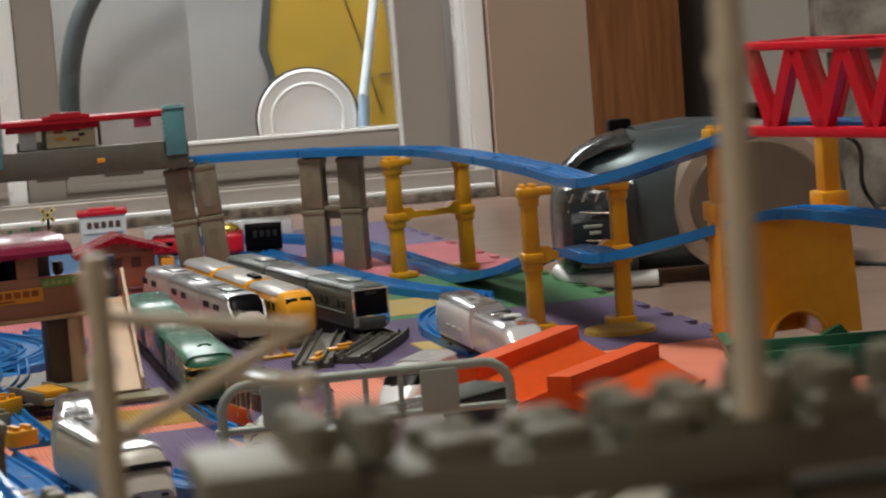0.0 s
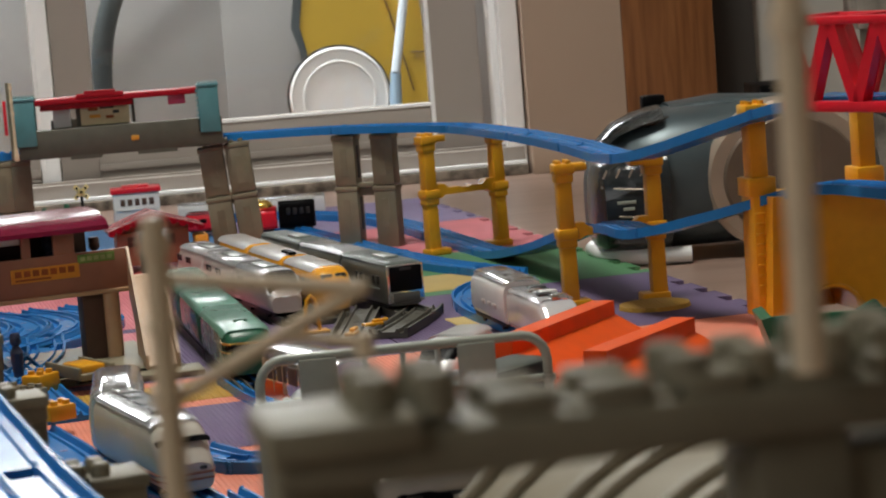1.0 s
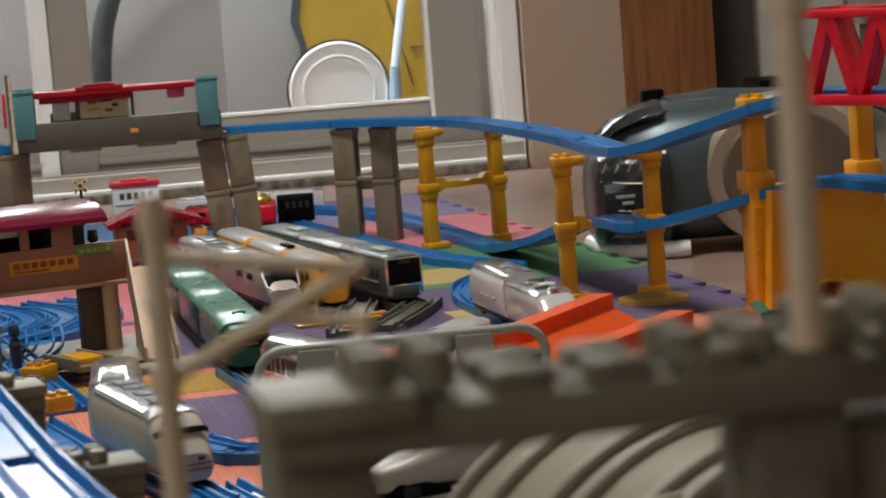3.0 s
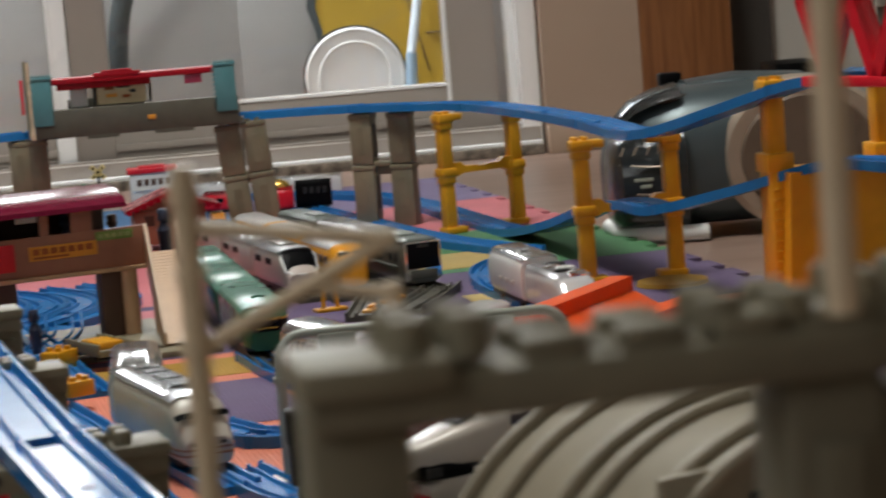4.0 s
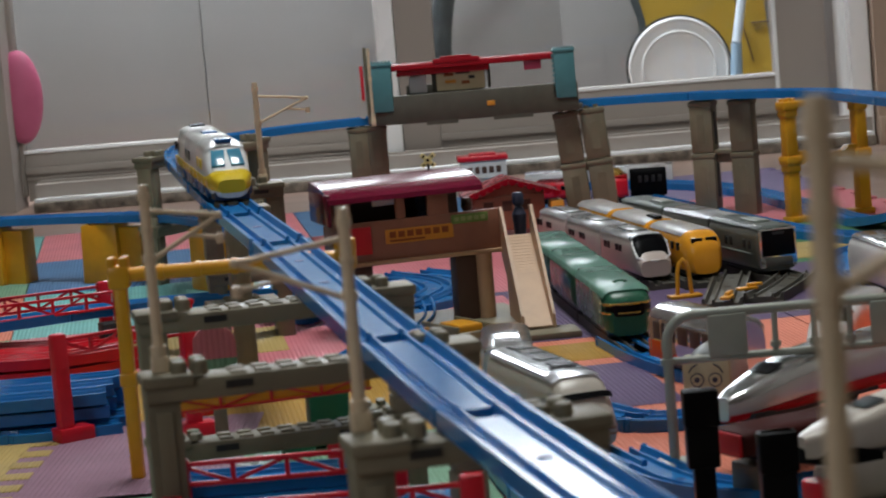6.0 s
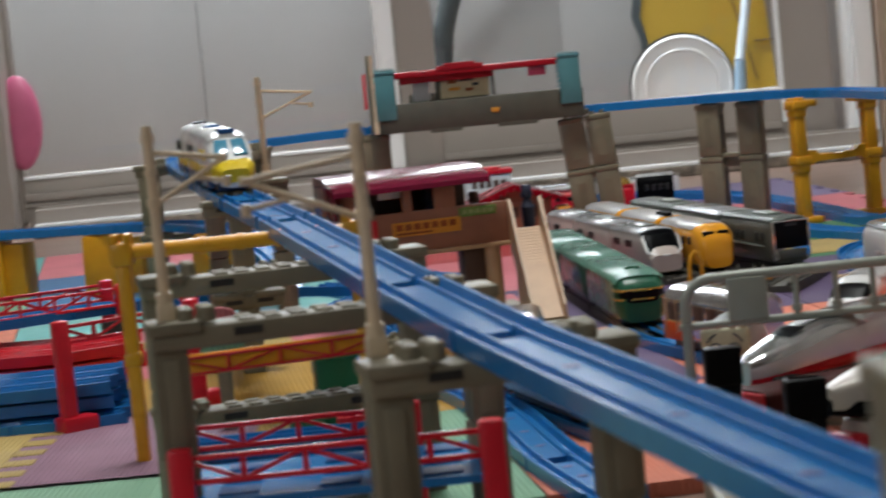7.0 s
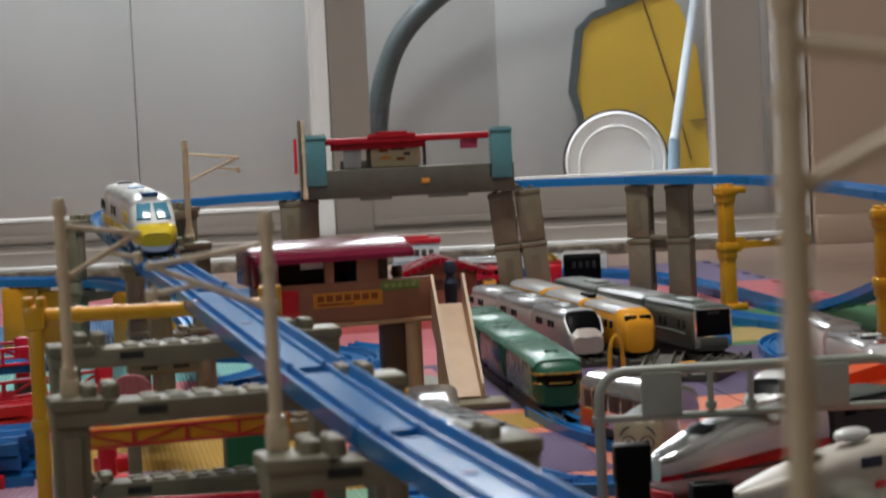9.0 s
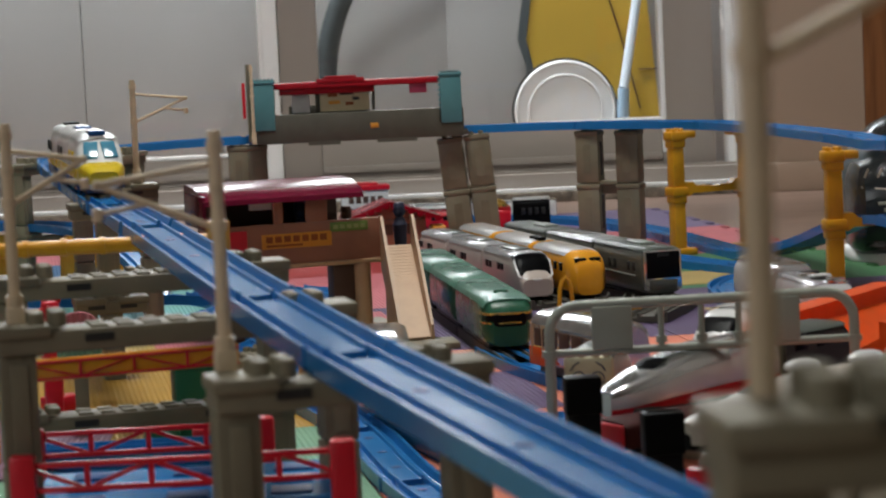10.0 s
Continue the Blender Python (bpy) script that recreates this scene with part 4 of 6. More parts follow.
def car(t, xf, length, body, roof=None, nose=None, back=None, hw=0.0185, z0=0.0070, z1=0.051, ex=0.38, stripe=None, skirt=None, windows=(), win_mat=None, win_z=0.032, win_size=(0.007, 0.009), roof_span=(48, 132), under=UNDER, place=None, cover=None):
    """One coach, its nose towards +x at xf: lofted body, roof skin, side stripe, panes, underframe, wheels. place turns a trailing coach."""

    def put(name, bm, mat):
        if place:
            bm.transform(place)
        return part(name, bm, mat, t)

    h = z1 - z0
    ends = [(0.0, 0.95, 0.97), (0.002, 1, 1)]
    st = [(xf - d, hw * w, z0, z0 + h * f) for d, w, f in NOSES.get(nose, ends)]
    st += [(xf - length + d, hw * w, z0, z0 + h * f) for d, w, f in reversed(NOSES.get(back, ends))]
    bm = bmesh.new()
    hull(bm, st, ex=ex)
    ob = put("coach_body", bm, body)
    if roof:
        inner = [s for s in st if s[3] > z0 + h * 0.9]
        bm = bmesh.new()
        hull(bm, inner, roof_span[0], roof_span[1], 12, ex, 0.0016)
        bmesh.ops.solidify(bm, geom=bm.faces[:], thickness=0.0006)
        put("coach_roof", bm, roof)
    if cover:
        mat, reach, a0, a1 = cover
        bm = bmesh.new()
        hull(bm, [q for q in st if q[0] >= xf - reach], a0, a1, 16, ex, 0.0012)
        bmesh.ops.solidify(bm, geom=bm.faces[:], thickness=0.0008)
        put("nose_cover", bm, mat)
    if skirt:
        low = [(x, w * 1.012, z0 - 0.0002, z0 + (a - z0) * 1.0) for x, w, _, a in st]
        bm = bmesh.new()
        hull(bm, low, 190, 350, 18, ex, 0.0006)
        bmesh.ops.solidify(bm, geom=bm.faces[:], thickness=0.0005)
        put("coach_skirt", bm, skirt)
    if stripe:
        mat, zs, hs = stripe
        for s in (-1, 1):
            bm = bmesh.new()
            n0, n1 = (0.05 if nose == "bullet" else 0.036 if nose == "pointed" else 0.02 if nose else 0.003), (0.02 if back else 0.003)
            box(bm, (xf - (n0 + length - n1) / 2, s * hw * 0.985, zs), (length - n0 - n1, 0.0022, hs), 0.0004)
            put("side_stripe", bm, mat)
    for x in windows:
        for s in (-1, 1):
            bm = bmesh.new()
            box(bm, (xf - x, s * hw * 0.985, win_z), (win_size[0], 0.0022, win_size[1]), 0.0006)
            put("side_window", bm, win_mat or GLOSSBLACK)
    bm = bmesh.new()
    box(bm, (xf - length / 2, 0, z0 + 0.001), (length * 0.84, hw * 1.6, 0.006), 0.001)
    put("underframe", bm, under)
    for x in (0.24, 0.76):
        for s in (-1, 1):
            bm = bmesh.new()
            cyl(bm, (xf - length * x, s * 0.009, 0.006), (xf - length * x, s * 0.0135, 0.006), 0.006, n=14)
            put("wheel", bm, BLACK)
    return ob


def couple(t, x):
    part("coupler", boxes(((x, 0, 0.016), (0.012, 0.010, 0.012)), ((x, 0, 0.012), (0.006, 0.016, 0.006)), bevel=0.001), CLEAR, t, "milky plastic coupler")


def train_at(name, nose, tail, z, label, group="trains parked in the yard"):
    d = Vector((nose[0] - tail[0], nose[1] - tail[1], 0))
    return thing(name, pose(nose[0], nose[1], z, 0, 0, math.degrees(math.atan2(d.y, d.x))), label, "toy train", group)


ZF = MAT + 0.0053
# grey commuter train with a black face
t = train_at("toy_train", (0.286, 2.43), (0.178, 2.81), ZF, "dark silver-grey commuter train with a black face")
for k in range(3):
    x = -k * 0.142
    car(t, x, 0.136, SILVER_GR, ROOF_GR if k != 1 else PEARL, "flat" if k == 0 else None, hw=0.0212, windows=[0.022, 0.036, 0.072, 0.086], win_z=0.033, win_size=(0.007, 0.009), win_mat=UNDER, stripe=(ROOF_GR, 0.024, 0.0018))
    if k:
        couple(t, x + 0.004)
face = part("front_frame", boxes(((0.0006, 0, 0.0300), (0.003, 0.0396, 0.039)), bevel=0.0012), SILVER, t, "bright silver front frame")
part("windscreen", boxes(((0.0014, 0, 0.0350), (0.0034, 0.0352, 0.026)), bevel=0.001), GLOSSBLACK, t, "glossy black face")
part("front_panel", boxes(((0.0016, 0, 0.0155), (0.0034, 0.029, 0.010)), bevel=0.001), SILVER_GR, t)
part("headsign", boxes(((0.0034, 0, 0.0450), (0.001, 0.012, 0.003))), UNDER, t)
for k in range(4):
    part("roof_vent", boxes(((-0.165 - k * 0.010, -0.0085, 0.0505), (0.0045, 0.006, 0.003)), bevel=0.0006), GLOSSBLACK, t)
for x in (-0.055, -0.33):
    part("air_conditioner", boxes(((x, 0, 0.0525), (0.040, 0.017, 0.005)), bevel=0.0018), ROOF_GR, t)

# orange-yellow railcar
t = train_at("toy_train", (0.216, 2.445), (0.124, 2.84), ZF, "orange-yellow diesel train with white roofs")
for k in range(3):
    x = -k * 0.145
    car(t, x, 0.139, TRAIN_YEL, None, "round" if k == 0 else None, "round" if k == 2 else None, hw=0.0205, z1=0.050, ex=0.5, windows=[0.03 + 0.018 * i for i in range(6)], win_z=0.034, win_size=(0.010, 0.008))
    bm = bmesh.new()
    hull(bm, [(x - (0.024 if k == 0 else 0.006), 0.0185, 0.007, 0.0492), (x - (0.030 if k == 0 else 0.012), 0.0205, 0.007, 0.050), (x - 0.127, 0.0205, 0.007, 0.050), (x - 0.134, 0.0185, 0.007, 0.0492)], 40, 140, 14, 0.5, 0.0012)
    bmesh.ops.solidify(bm, geom=bm.faces[:], thickness=0.0006)
    part("coach_roof", bm, WHITE, t, "white roof panel")
    if k:
        couple(t, x + 0.003)
for s in (-1, 1):
    part("windscreen", boxes(((-0.0075, s * 0.0075, 0.0405), (0.007, 0.012, 0.006)), bevel=0.0012), GLOSSBLACK, t)
for k in range(3):
    part("roof_vent", boxes(((-0.150 - k * 0.012, -0.003, 0.0525), (0.009, 0.008, 0.003)), bevel=0.0008), BLACK, t)

# pinkish white express with a black wrap-round screen
t = train_at("toy_train", (0.165, 2.455), (0.072, 2.845), ZF, "pinkish white express train with a black wrapped windscreen")
for k in range(3):
    x = -k * 0.138
    car(t, x, 0.132, PINKWHITE, PEARL, "slant" if k == 0 else None, "slant" if k == 2 else None, hw=0.0195, z1=0.048, ex=0.46, windows=[0.058, 0.070, 0.100, 0.112], win_z=0.033, win_size=(0.009, 0.007), roof_span=(40, 140))
    if k:
        couple(t, x + 0.003)
bm = bmesh.new()
hull(bm, [(-0.0035, 0.0160, 0.016, 0.0262), (-0.010, 0.0178, 0.018, 0.0345), (-0.016, 0.0184, 0.020, 0.0420), (-0.023, 0.0186, 0.026, 0.0462), (-0.029, 0.0184, 0.030, 0.0480)], 25, 155, 14, 0.46, 0.0008)
bmesh.ops.solidify(bm, geom=bm.faces[:], thickness=0.0006)
part("windscreen", bm, GLOSSBLACK, t, "glossy black wrapped windscreen")
bm = bmesh.new()
tube(bm, [(-0.006, -0.0172, 0.0270), (-0.018, -0.0184, 0.0400), (-0.029, -0.0130, 0.0475), (-0.031, 0, 0.0488), (-0.029, 0.0130, 0.0475), (-0.018, 0.0184, 0.0400), (-0.006, 0.0172, 0.0270), (-0.002, 0.0110, 0.0240), (-0.0005, 0, 0.0232), (-0.002, -0.0110, 0.0240), (-0.006, -0.0172, 0.0270)], 0.0013, 8)
part("screen_rim", bm, WHITE, t)
for x in (-0.075, -0.20, -0.31):
    part("air_conditioner", boxes(((x, 0, 0.0490), (0.05, 0.018, 0.004)), bevel=0.0014), SILVER_GR, t)

# deep green resort train with gold lines
t = train_at("toy_train", (0.116, 2.085), (0.055, 2.61), ZF, "deep green resort train with a pale green roof and gold lines")
for k in range(3):
    x = -k * 0.165
    car(t, x, 0.161, GREEN_TR, GREEN_LT, "round" if k == 0 else None, hw=0.0220, ex=0.40, z1=0.0475, roof_span=(28, 152))
    if k:
        couple(t, x + 0.002)
        part("roof_band", boxes(((x + 0.002, 0, 0.0462), (0.007, 0.036, 0.0042)), bevel=0.0008), GREEN_TR, t)
for z, mat, w in ((0.0345, GOLD, 0.0012), (0.0268, GOLD, 0.0012)):
    bm = bmesh.new()
    tube(bm, [(-0.022, -0.0215, z), (-0.010, -0.0200, z), (-0.0030, -0.0166, z), (0.0006, -0.006, z), (0.0010, 0, z), (0.0006, 0.006, z), (-0.0030, 0.0166, z), (-0.010, 0.0200, z), (-0.022, 0.0215, z)], w, 8)
    part("gold_line", bm, mat, t, "thin gold line")
bm = bmesh.new()
hull(bm, [(0.0004, 0.0132, 0.0240, 0.0350), (-0.004, 0.0178, 0.0240, 0.0360), (-0.012, 0.0211, 0.0240, 0.0365)], 0, 360, 24, 0.4, 0.0003)
part("windscreen", bm, GLOSSBLACK, t, "dark wrapped front window")
bm = bmesh.new()
tube(bm, [(-0.040 + 0.0055 * math.cos(a), 0.0055 * math.sin(a), 0.0496) for a in [0.7 + 0.42 * k for k in range(12)]], 0.0011, 6)
part("roof_emblem", bm, GREEN_TR, t)

# white train with brown bands, front coaches
t = train_at("toy_train", (0.061, 1.61), (0.008, 1.785), ZF, "white express train with thin brown bands on its nose")
car(t, 0.0, 0.172, IVORY_DK, PEARL, "slant", None, hw=0.0210, ex=0.46, z1=0.053)
car(t, 0.0, 0.135, PEARL, SILVER, None, "round", hw=0.0210, ex=0.46, z1=0.053, place=pose(-0.180, 0.0, 0, 0, 0, -16))
couple(t, -0.176)
bm = bmesh.new()
hull(bm, [(-0.040, 0.0205, 0.007, 0.053), (-0.168, 0.0205, 0.007, 0.053)], 55, 125, 12, 0.44, 0.0022)
bmesh.ops.solidify(bm, geom=bm.faces[:], thickness=0.0006)
part("roof_panel", bm, SILVER, t, "mirrored silver roof panel with dark lines")
for x in (-0.058, -0.092, -0.126, -0.150):
    part("roof_line", boxes(((x, 0.0035, 0.0556), (0.0016, 0.018, 0.0006)), ((x - 0.010, -0.0045, 0.0556), (0.016, 0.0012, 0.0006))), UNDER, t)
bm = bmesh.new()
hull(bm, [(-0.0085, 0.0190, 0.033, 0.0390), (-0.0105, 0.0197, 0.034, 0.0408), (-0.0125, 0.0200, 0.035, 0.0426)], 22, 158, 12, 0.44, 0.0006)
bmesh.ops.solidify(bm, geom=bm.faces[:], thickness=0.0005)
part("windscreen", bm, GLOSSBLACK, t, "dark sloping windscreen")
for z in (0.0150, 0.0190):
    bm = bmesh.new()
    tube(bm, [(-0.06, -0.0214, z), (-0.010, -0.0208, z), (0.0002, -0.0165, z), (0.0010, 0, z), (0.0002, 0.0165, z), (-0.010, 0.0208, z), (-0.06, 0.0214, z)], 0.0008, 6)
    part("nose_band", bm, BROWN, t, "thin brown band")
for s in (-1, 1):
    part("headlight", boxes(((0.0002, s * 0.010, 0.0225), (0.002, 0.005, 0.0025)), bevel=0.0005), UNDER, t)
bm = bmesh.new()
for a, b in (((-0.046, -0.007, 0.0540), (-0.060, 0.007, 0.0550)), ((-0.060, -0.007, 0.0540), (-0.046, 0.007, 0.0550)), ((-0.053, -0.009, 0.0555), (-0.053, 0.009, 0.0555))):
    tube(bm, [a, b], 0.0008, 6)
part("pantograph", bm, UNDER, t)

# silver freight locomotive in the loop
t = train_at("toy_train", (0.398, 2.09), (0.357, 2.37), ZF, "pale silver train with open grey machinery on its roof", "trains on the loop")
car(t, 0.0, 0.125, PEARL, PEARL, "slant", windows=[], hw=0.0195, z1=0.044)
car(t, -0.132, 0.130, WHITE, SILVER, None, "round", hw=0.0205, ex=0.46, z1=0.050, windows=[0.03, 0.05, 0.07], win_size=(0.012, 0.004), win_z=0.024, win_mat=PINKWHITE)
couple(t, -0.1285)
for k in range(5):
    part("roof_machinery", boxes(((-0.03 - k * 0.017, (-1) ** k * 0.004, 0.0445), (0.011, 0.016 - 0.002 * (k % 2), 0.007)), bevel=0.0014), (SILVER, UNDER, WHITE)[k % 3], t)
part("roof_hatch", boxes(((-0.150, 0.006, 0.0495), (0.020, 0.012, 0.004)), bevel=0.001), ROOF_GR, t)
part("roof_hatch", boxes(((-0.170, -0.004, 0.0500), (0.010, 0.008, 0.004)), bevel=0.001), UNDER, t)

# silver commuter train with an orange stripe
t = train_at("toy_train", (0.188, 1.834), (0.142, 1.957), ZF, "bright silver commuter train with an orange end panel", "trains in front of the yard")
car(t, 0.0, 0.131, SILVER, SILVER, "flat", "flat", hw=0.0208, z1=0.052, ex=0.62, roof_span=(30, 150), windows=[0.020 + 0.0225 * i for i in range(5)], win_z=0.0335, win_size=(0.017, 0.014), win_mat=BROWN_DK)
part("orange_patch", boxes(((-0.1308, 0, 0.0180), (0.002, 0.036, 0.014)), bevel=0.0005), ORANGE, t, "orange lower end panel")
for y in (-0.0204, 0.0204):
    part("orange_patch", boxes(((-0.1080, y, 0.0180), (0.042, 0.0022, 0.014)), bevel=0.0005), ORANGE, t, "orange lower side panel")
    for x in (-0.124, -0.104, -0.084):
        part("door_frame", boxes(((x, y, 0.0300), (0.0020, 0.0030, 0.026)), bevel=0.0004), TAN, t)
for y in (-0.0095, 0.0095):
    part("end_window", boxes(((-0.1310, y, 0.0365), (0.002, 0.013, 0.012)), bevel=0.0008), GLOSSBLACK, t)
for k in range(6):
    part("roof_rib", boxes(((-0.018 - k * 0.019, 0, 0.0512), (0.0016, 0.026, 0.0012)), bevel=0.0003), ROOF_GR, t)
# cream engine with rings on its face
t = train_at("toy_train", (0.1450, 1.664), (0.1670, 1.728), ZF, "cream and grey toy engine with two dark rings on its face", "trains in front of the yard")
car(t, 0.0, 0.066, ENGINE_GR, ROOF_GR, "round", "round", hw=0.0178, z1=0.0570, ex=0.62, windows=[0.030, 0.048], win_z=0.030, win_size=(0.008, 0.010))
part("face_plate", boxes(((-0.0005, 0, 0.0340), (0.006, 0.0345, 0.0370)), bevel=0.0026), IVORY_PL, t, "pale ivory face with dark rings")
for y in (-0.0064, 0.0064):
    for r, dx, mat in ((0.0050, 0.0, NAVY), (0.0041, 0.0003, IVORY_PL), (0.0020, 0.0006, NAVY)):
        bm = bmesh.new()
        cyl(bm, (0.0020, y, 0.0380), (0.0030 + dx, y, 0.0380), r, n=18)
        part("ring", bm, mat, t)
    bm = bmesh.new()
    tube(bm, [(0.0030, y * 1.9, 0.0430), (0.0032, y * 1.5, 0.0470), (0.0030, y * 0.9, 0.0490)], 0.0006, 6)
    part("face_line", bm, NAVY, t)
for y in (-0.0130, -0.0050, 0.0050, 0.0130):
    part("roof_edge_stud", boxes(((-0.0010, y, 0.0535), (0.005, 0.005, 0.0035)), bevel=0.0010), IVORY_PL, t)
# red and white bullet train
t = train_at("toy_train", (0.1435, 1.535), (0.320, 1.697), 0.0165, "silver and white bullet train with a red lower side", "trains in front of the yard")
car(t, 0.0, 0.150, PEARL, SILVER, "blade", hw=0.0205, z1=0.041, ex=0.5, skirt=RED, roof_span=(40, 140), cover=(SILVER, 0.100, 18, 162))
car(t, -0.156, 0.070, UNDER, ROOF_GR, None, hw=0.0205, z1=0.040, windows=[0.016, 0.040], win_z=0.031, win_size=(0.013, 0.006))
couple(t, -0.1525)
bm = bmesh.new()
hull(bm, [(-0.036, 0.0150, 0.012, 0.0312), (-0.044, 0.0165, 0.014, 0.0340), (-0.050, 0.0168, 0.018, 0.0355)], 74, 106, 12, 0.5, 0.0020)
bmesh.ops.solidify(bm, geom=bm.faces[:], thickness=0.0008)
part("windscreen", bm, GLOSSBLACK, t, "small dark windscreen")

t = train_at("toy_train", (0.139, 1.462), (0.235, 1.515), 0.0090, "low dark red diesel train with grey windows", "trains in front of the yard")
car(t, 0.0, 0.112, DIESEL_RED, None, "flat", hw=0.0195, z1=0.0240, ex=0.4, windows=[0.060, 0.078, 0.096], win_z=0.0165, win_size=(0.012, 0.006), win_mat=GREY_LT, under=BLACK, roof_span=(40, 140))
part("red_front", boxes(((0.0008, 0, 0.0150), (0.003, 0.030, 0.014)), bevel=0.0012), RED, t, "red lower front")

# long white bullet train near the lens
t = train_at("toy_train", (0.1690, 1.340), (0.349, 1.435), 0.0255, "white bullet train with a black windscreen and red line", "trains in front of the yard")
car(t, 0.0, 0.165, IVORY_DK, None, "blade", hw=0.0205, z0=0.0100, z1=0.043, ex=0.5, windows=[0.105, 0.118, 0.131, 0.144], win_z=0.034, win_size=(0.005, 0.008))
for s in (-1, 1):
    part("red_line", boxes(((-0.12, s * 0.0203, 0.0205), (0.08, 0.0020, 0.004)), bevel=0.0004), RED, t)
bm = bmesh.new()
hull(bm, [(-0.040, 0.0165, 0.014, 0.0340), (-0.048, 0.0176, 0.016, 0.0362), (-0.054, 0.0180, 0.02, 0.0378)], 76, 104, 12, 0.5, 0.0010)
bmesh.ops.solidify(bm, geom=bm.faces[:], thickness=0.0008)
part("windscreen", bm, GLOSSBLACK, t, "glossy black windscreen")
bm = bmesh.new()
hull(bm, [(0.0002, 0.0040, 0.0085, 0.0175), (-0.012, 0.0130, 0.0060, 0.0178), (-0.028, 0.0182, 0.0050, 0.0170), (-0.042, 0.0200, 0.0050, 0.0130)], ex=0.5, n=20)
part("black_chin", bm, BLACK, t, "black lower nose")
bm = bmesh.new()
hull(bm, [(-0.016, 0.0130, -0.0165, 0.0030), (-0.022, 0.0180, -0.0165, 0.0070), (-0.040, 0.0203, -0.0165, 0.0120), (-0.162, 0.0203, -0.0165, 0.0120)], ex=0.42, n=24)
part("lower_body", bm, IVORY_DK, t, "white lower body under the black nose band")
part("red_bumper", boxes(((-0.012, 0, -0.0090), (0.012, 0.024, 0.012)), bevel=0.002), RED, t, "red bumper")
for x in (-0.080, -0.125):
    part("roof_fairing", ball(bmesh.new(), (x, 0, 0.0465), 0.007, (1.8, 0.9, 0.6)), WHITE, t)
for s in (-1, 1):
    part("side_writing", boxes(((-0.078, s * 0.0200, 0.0335), (0.014, 0.0012, 0.006)), bevel=0.0004), NAVY, t, "dark unreadable writing as a bar")

# white bullet train behind the gantry
t = train_at("toy_train", (0.250, 1.87), (0.323, 2.005), ZF, "white bullet train with dark screen marks in front of the sheds", "trains in front of the yard")
car(t, 0.0, 0.110, WHITE, WHITE, "bullet", "flat", hw=0.0205, z1=0.050, ex=0.5, windows=[0.066, 0.078, 0.090], win_z=0.034, win_size=(0.006, 0.006))
bm = bmesh.new()
hull(bm, [(-0.020, 0.0150, 0.014, 0.0330), (-0.030, 0.0170, 0.016, 0.0410), (-0.036, 0.0175, 0.02, 0.0450)], 35, 145, 12, 0.5, 0.0010)
bmesh.ops.solidify(bm, geom=bm.faces[:], thickness=0.0008)
part("windscreen", bm, GLOSSBLACK, t, "glossy black windscreen")

# white, yellow and blue express on the high track
t = train_at("toy_train", (-0.2165, 2.085), (-0.289, 2.45), UP + 0.0055, "white express train with yellow and blue lower sides", "trains on the high track")
for k in range(3):
    x = -k * 0.128
    car(t, x, 0.122, WHITE, WHITE, "pointed" if k == 0 else None, "bullet" if k == 2 else None, hw=0.0200, z1=0.052, ex=0.5, stripe=(TRAIN_LEMON, 0.0205, 0.008), windows=[0.056, 0.063, 0.070, 0.096], win_z=0.034, win_size=(0.0038, 0.009), win_mat=TRAIN_LEMON if k == 0 else GLOSSBLACK)
    part("blue_sill", boxes(((x - (0.064 if k else 0.074), 0, 0.0110), (0.104 if k else 0.084, 0.0408, 0.010)), bevel=0.002), TRAIN_BLUE, t, "blue lower side")
    if k:
        couple(t, x + 0.003)
    part("roof_unit", boxes(((x - 0.060, 0, 0.0535), (0.030, 0.014, 0.004)), bevel=0.0012), TRAIN_BLUE if k < 2 else BLACK, t)
bm = bmesh.new()
hull(bm, [(0.0008, 0.0112, 0.012, 0.0222), (-0.006, 0.0150, 0.012, 0.0264), (-0.016, 0.0178, 0.012, 0.0300), (-0.030, 0.0194, 0.013, 0.0285), (-0.046, 0.0201, 0.014, 0.0250)], 0, 360, 24, 0.45, 0.0006)
part("yellow_nose", bm, TRAIN_LEMON, t, "lemon yellow nose")
part("dark_skirt", boxes(((-0.020, 0, 0.0088), (0.030, 0.031, 0.009)), bevel=0.002), NAVY, t)
for s in (-1, 1):
    bm = bmesh.new()
    box(bm, (-0.0275, s * 0.0078, 0.0398), (0.0022, 0.0120, 0.0215), 0.0006, pose(0, 0, 0, 0, -54, s * 6).to_3x3())
    part("windscreen", bm, SKYBLUE, t, "blue windscreen half")
    part("headlight", ball(bmesh.new(), (-0.0030, s * 0.0098, 0.0205), 0.0026), SILVER, t)

# trains beyond the upper track
t = train_at("toy_train", (0.244, 3.345), (0.148, 3.352), MAT, "black and white coach behind a red engine", "trains by the window")
car(t, 0.0, 0.050, BLACK, WHITE, None, hw=0.020, z1=0.047, windows=[0.009 + 0.009 * i for i in range(4)], win_z=0.031, win_size=(0.005, 0.009), win_mat=UNDER, roof_span=(50, 130))
car(t, -0.053, 0.046, RED, RED, None, "round", hw=0.020, z1=0.036)
part("engine_dome", ball(bmesh.new(), (-0.074, 0, 0.036), 0.016, (1.15, 0.9, 0.8)), GOLD, t, "shiny gold dome")
t = train_at("toy_train", (0.273, 3.62), (-0.058, 3.655), FLOOR, "white coaches with shiny silver roofs by the window", "trains by the window")
for k in range(2):
    car(t, -k * 0.112, 0.106, WHITE, SILVER, None, z1=0.034)
t = train_at("toy_train", (0.128, 3.40), (-0.06, 3.43), MAT, "bright red coach behind the station", "trains by the window")
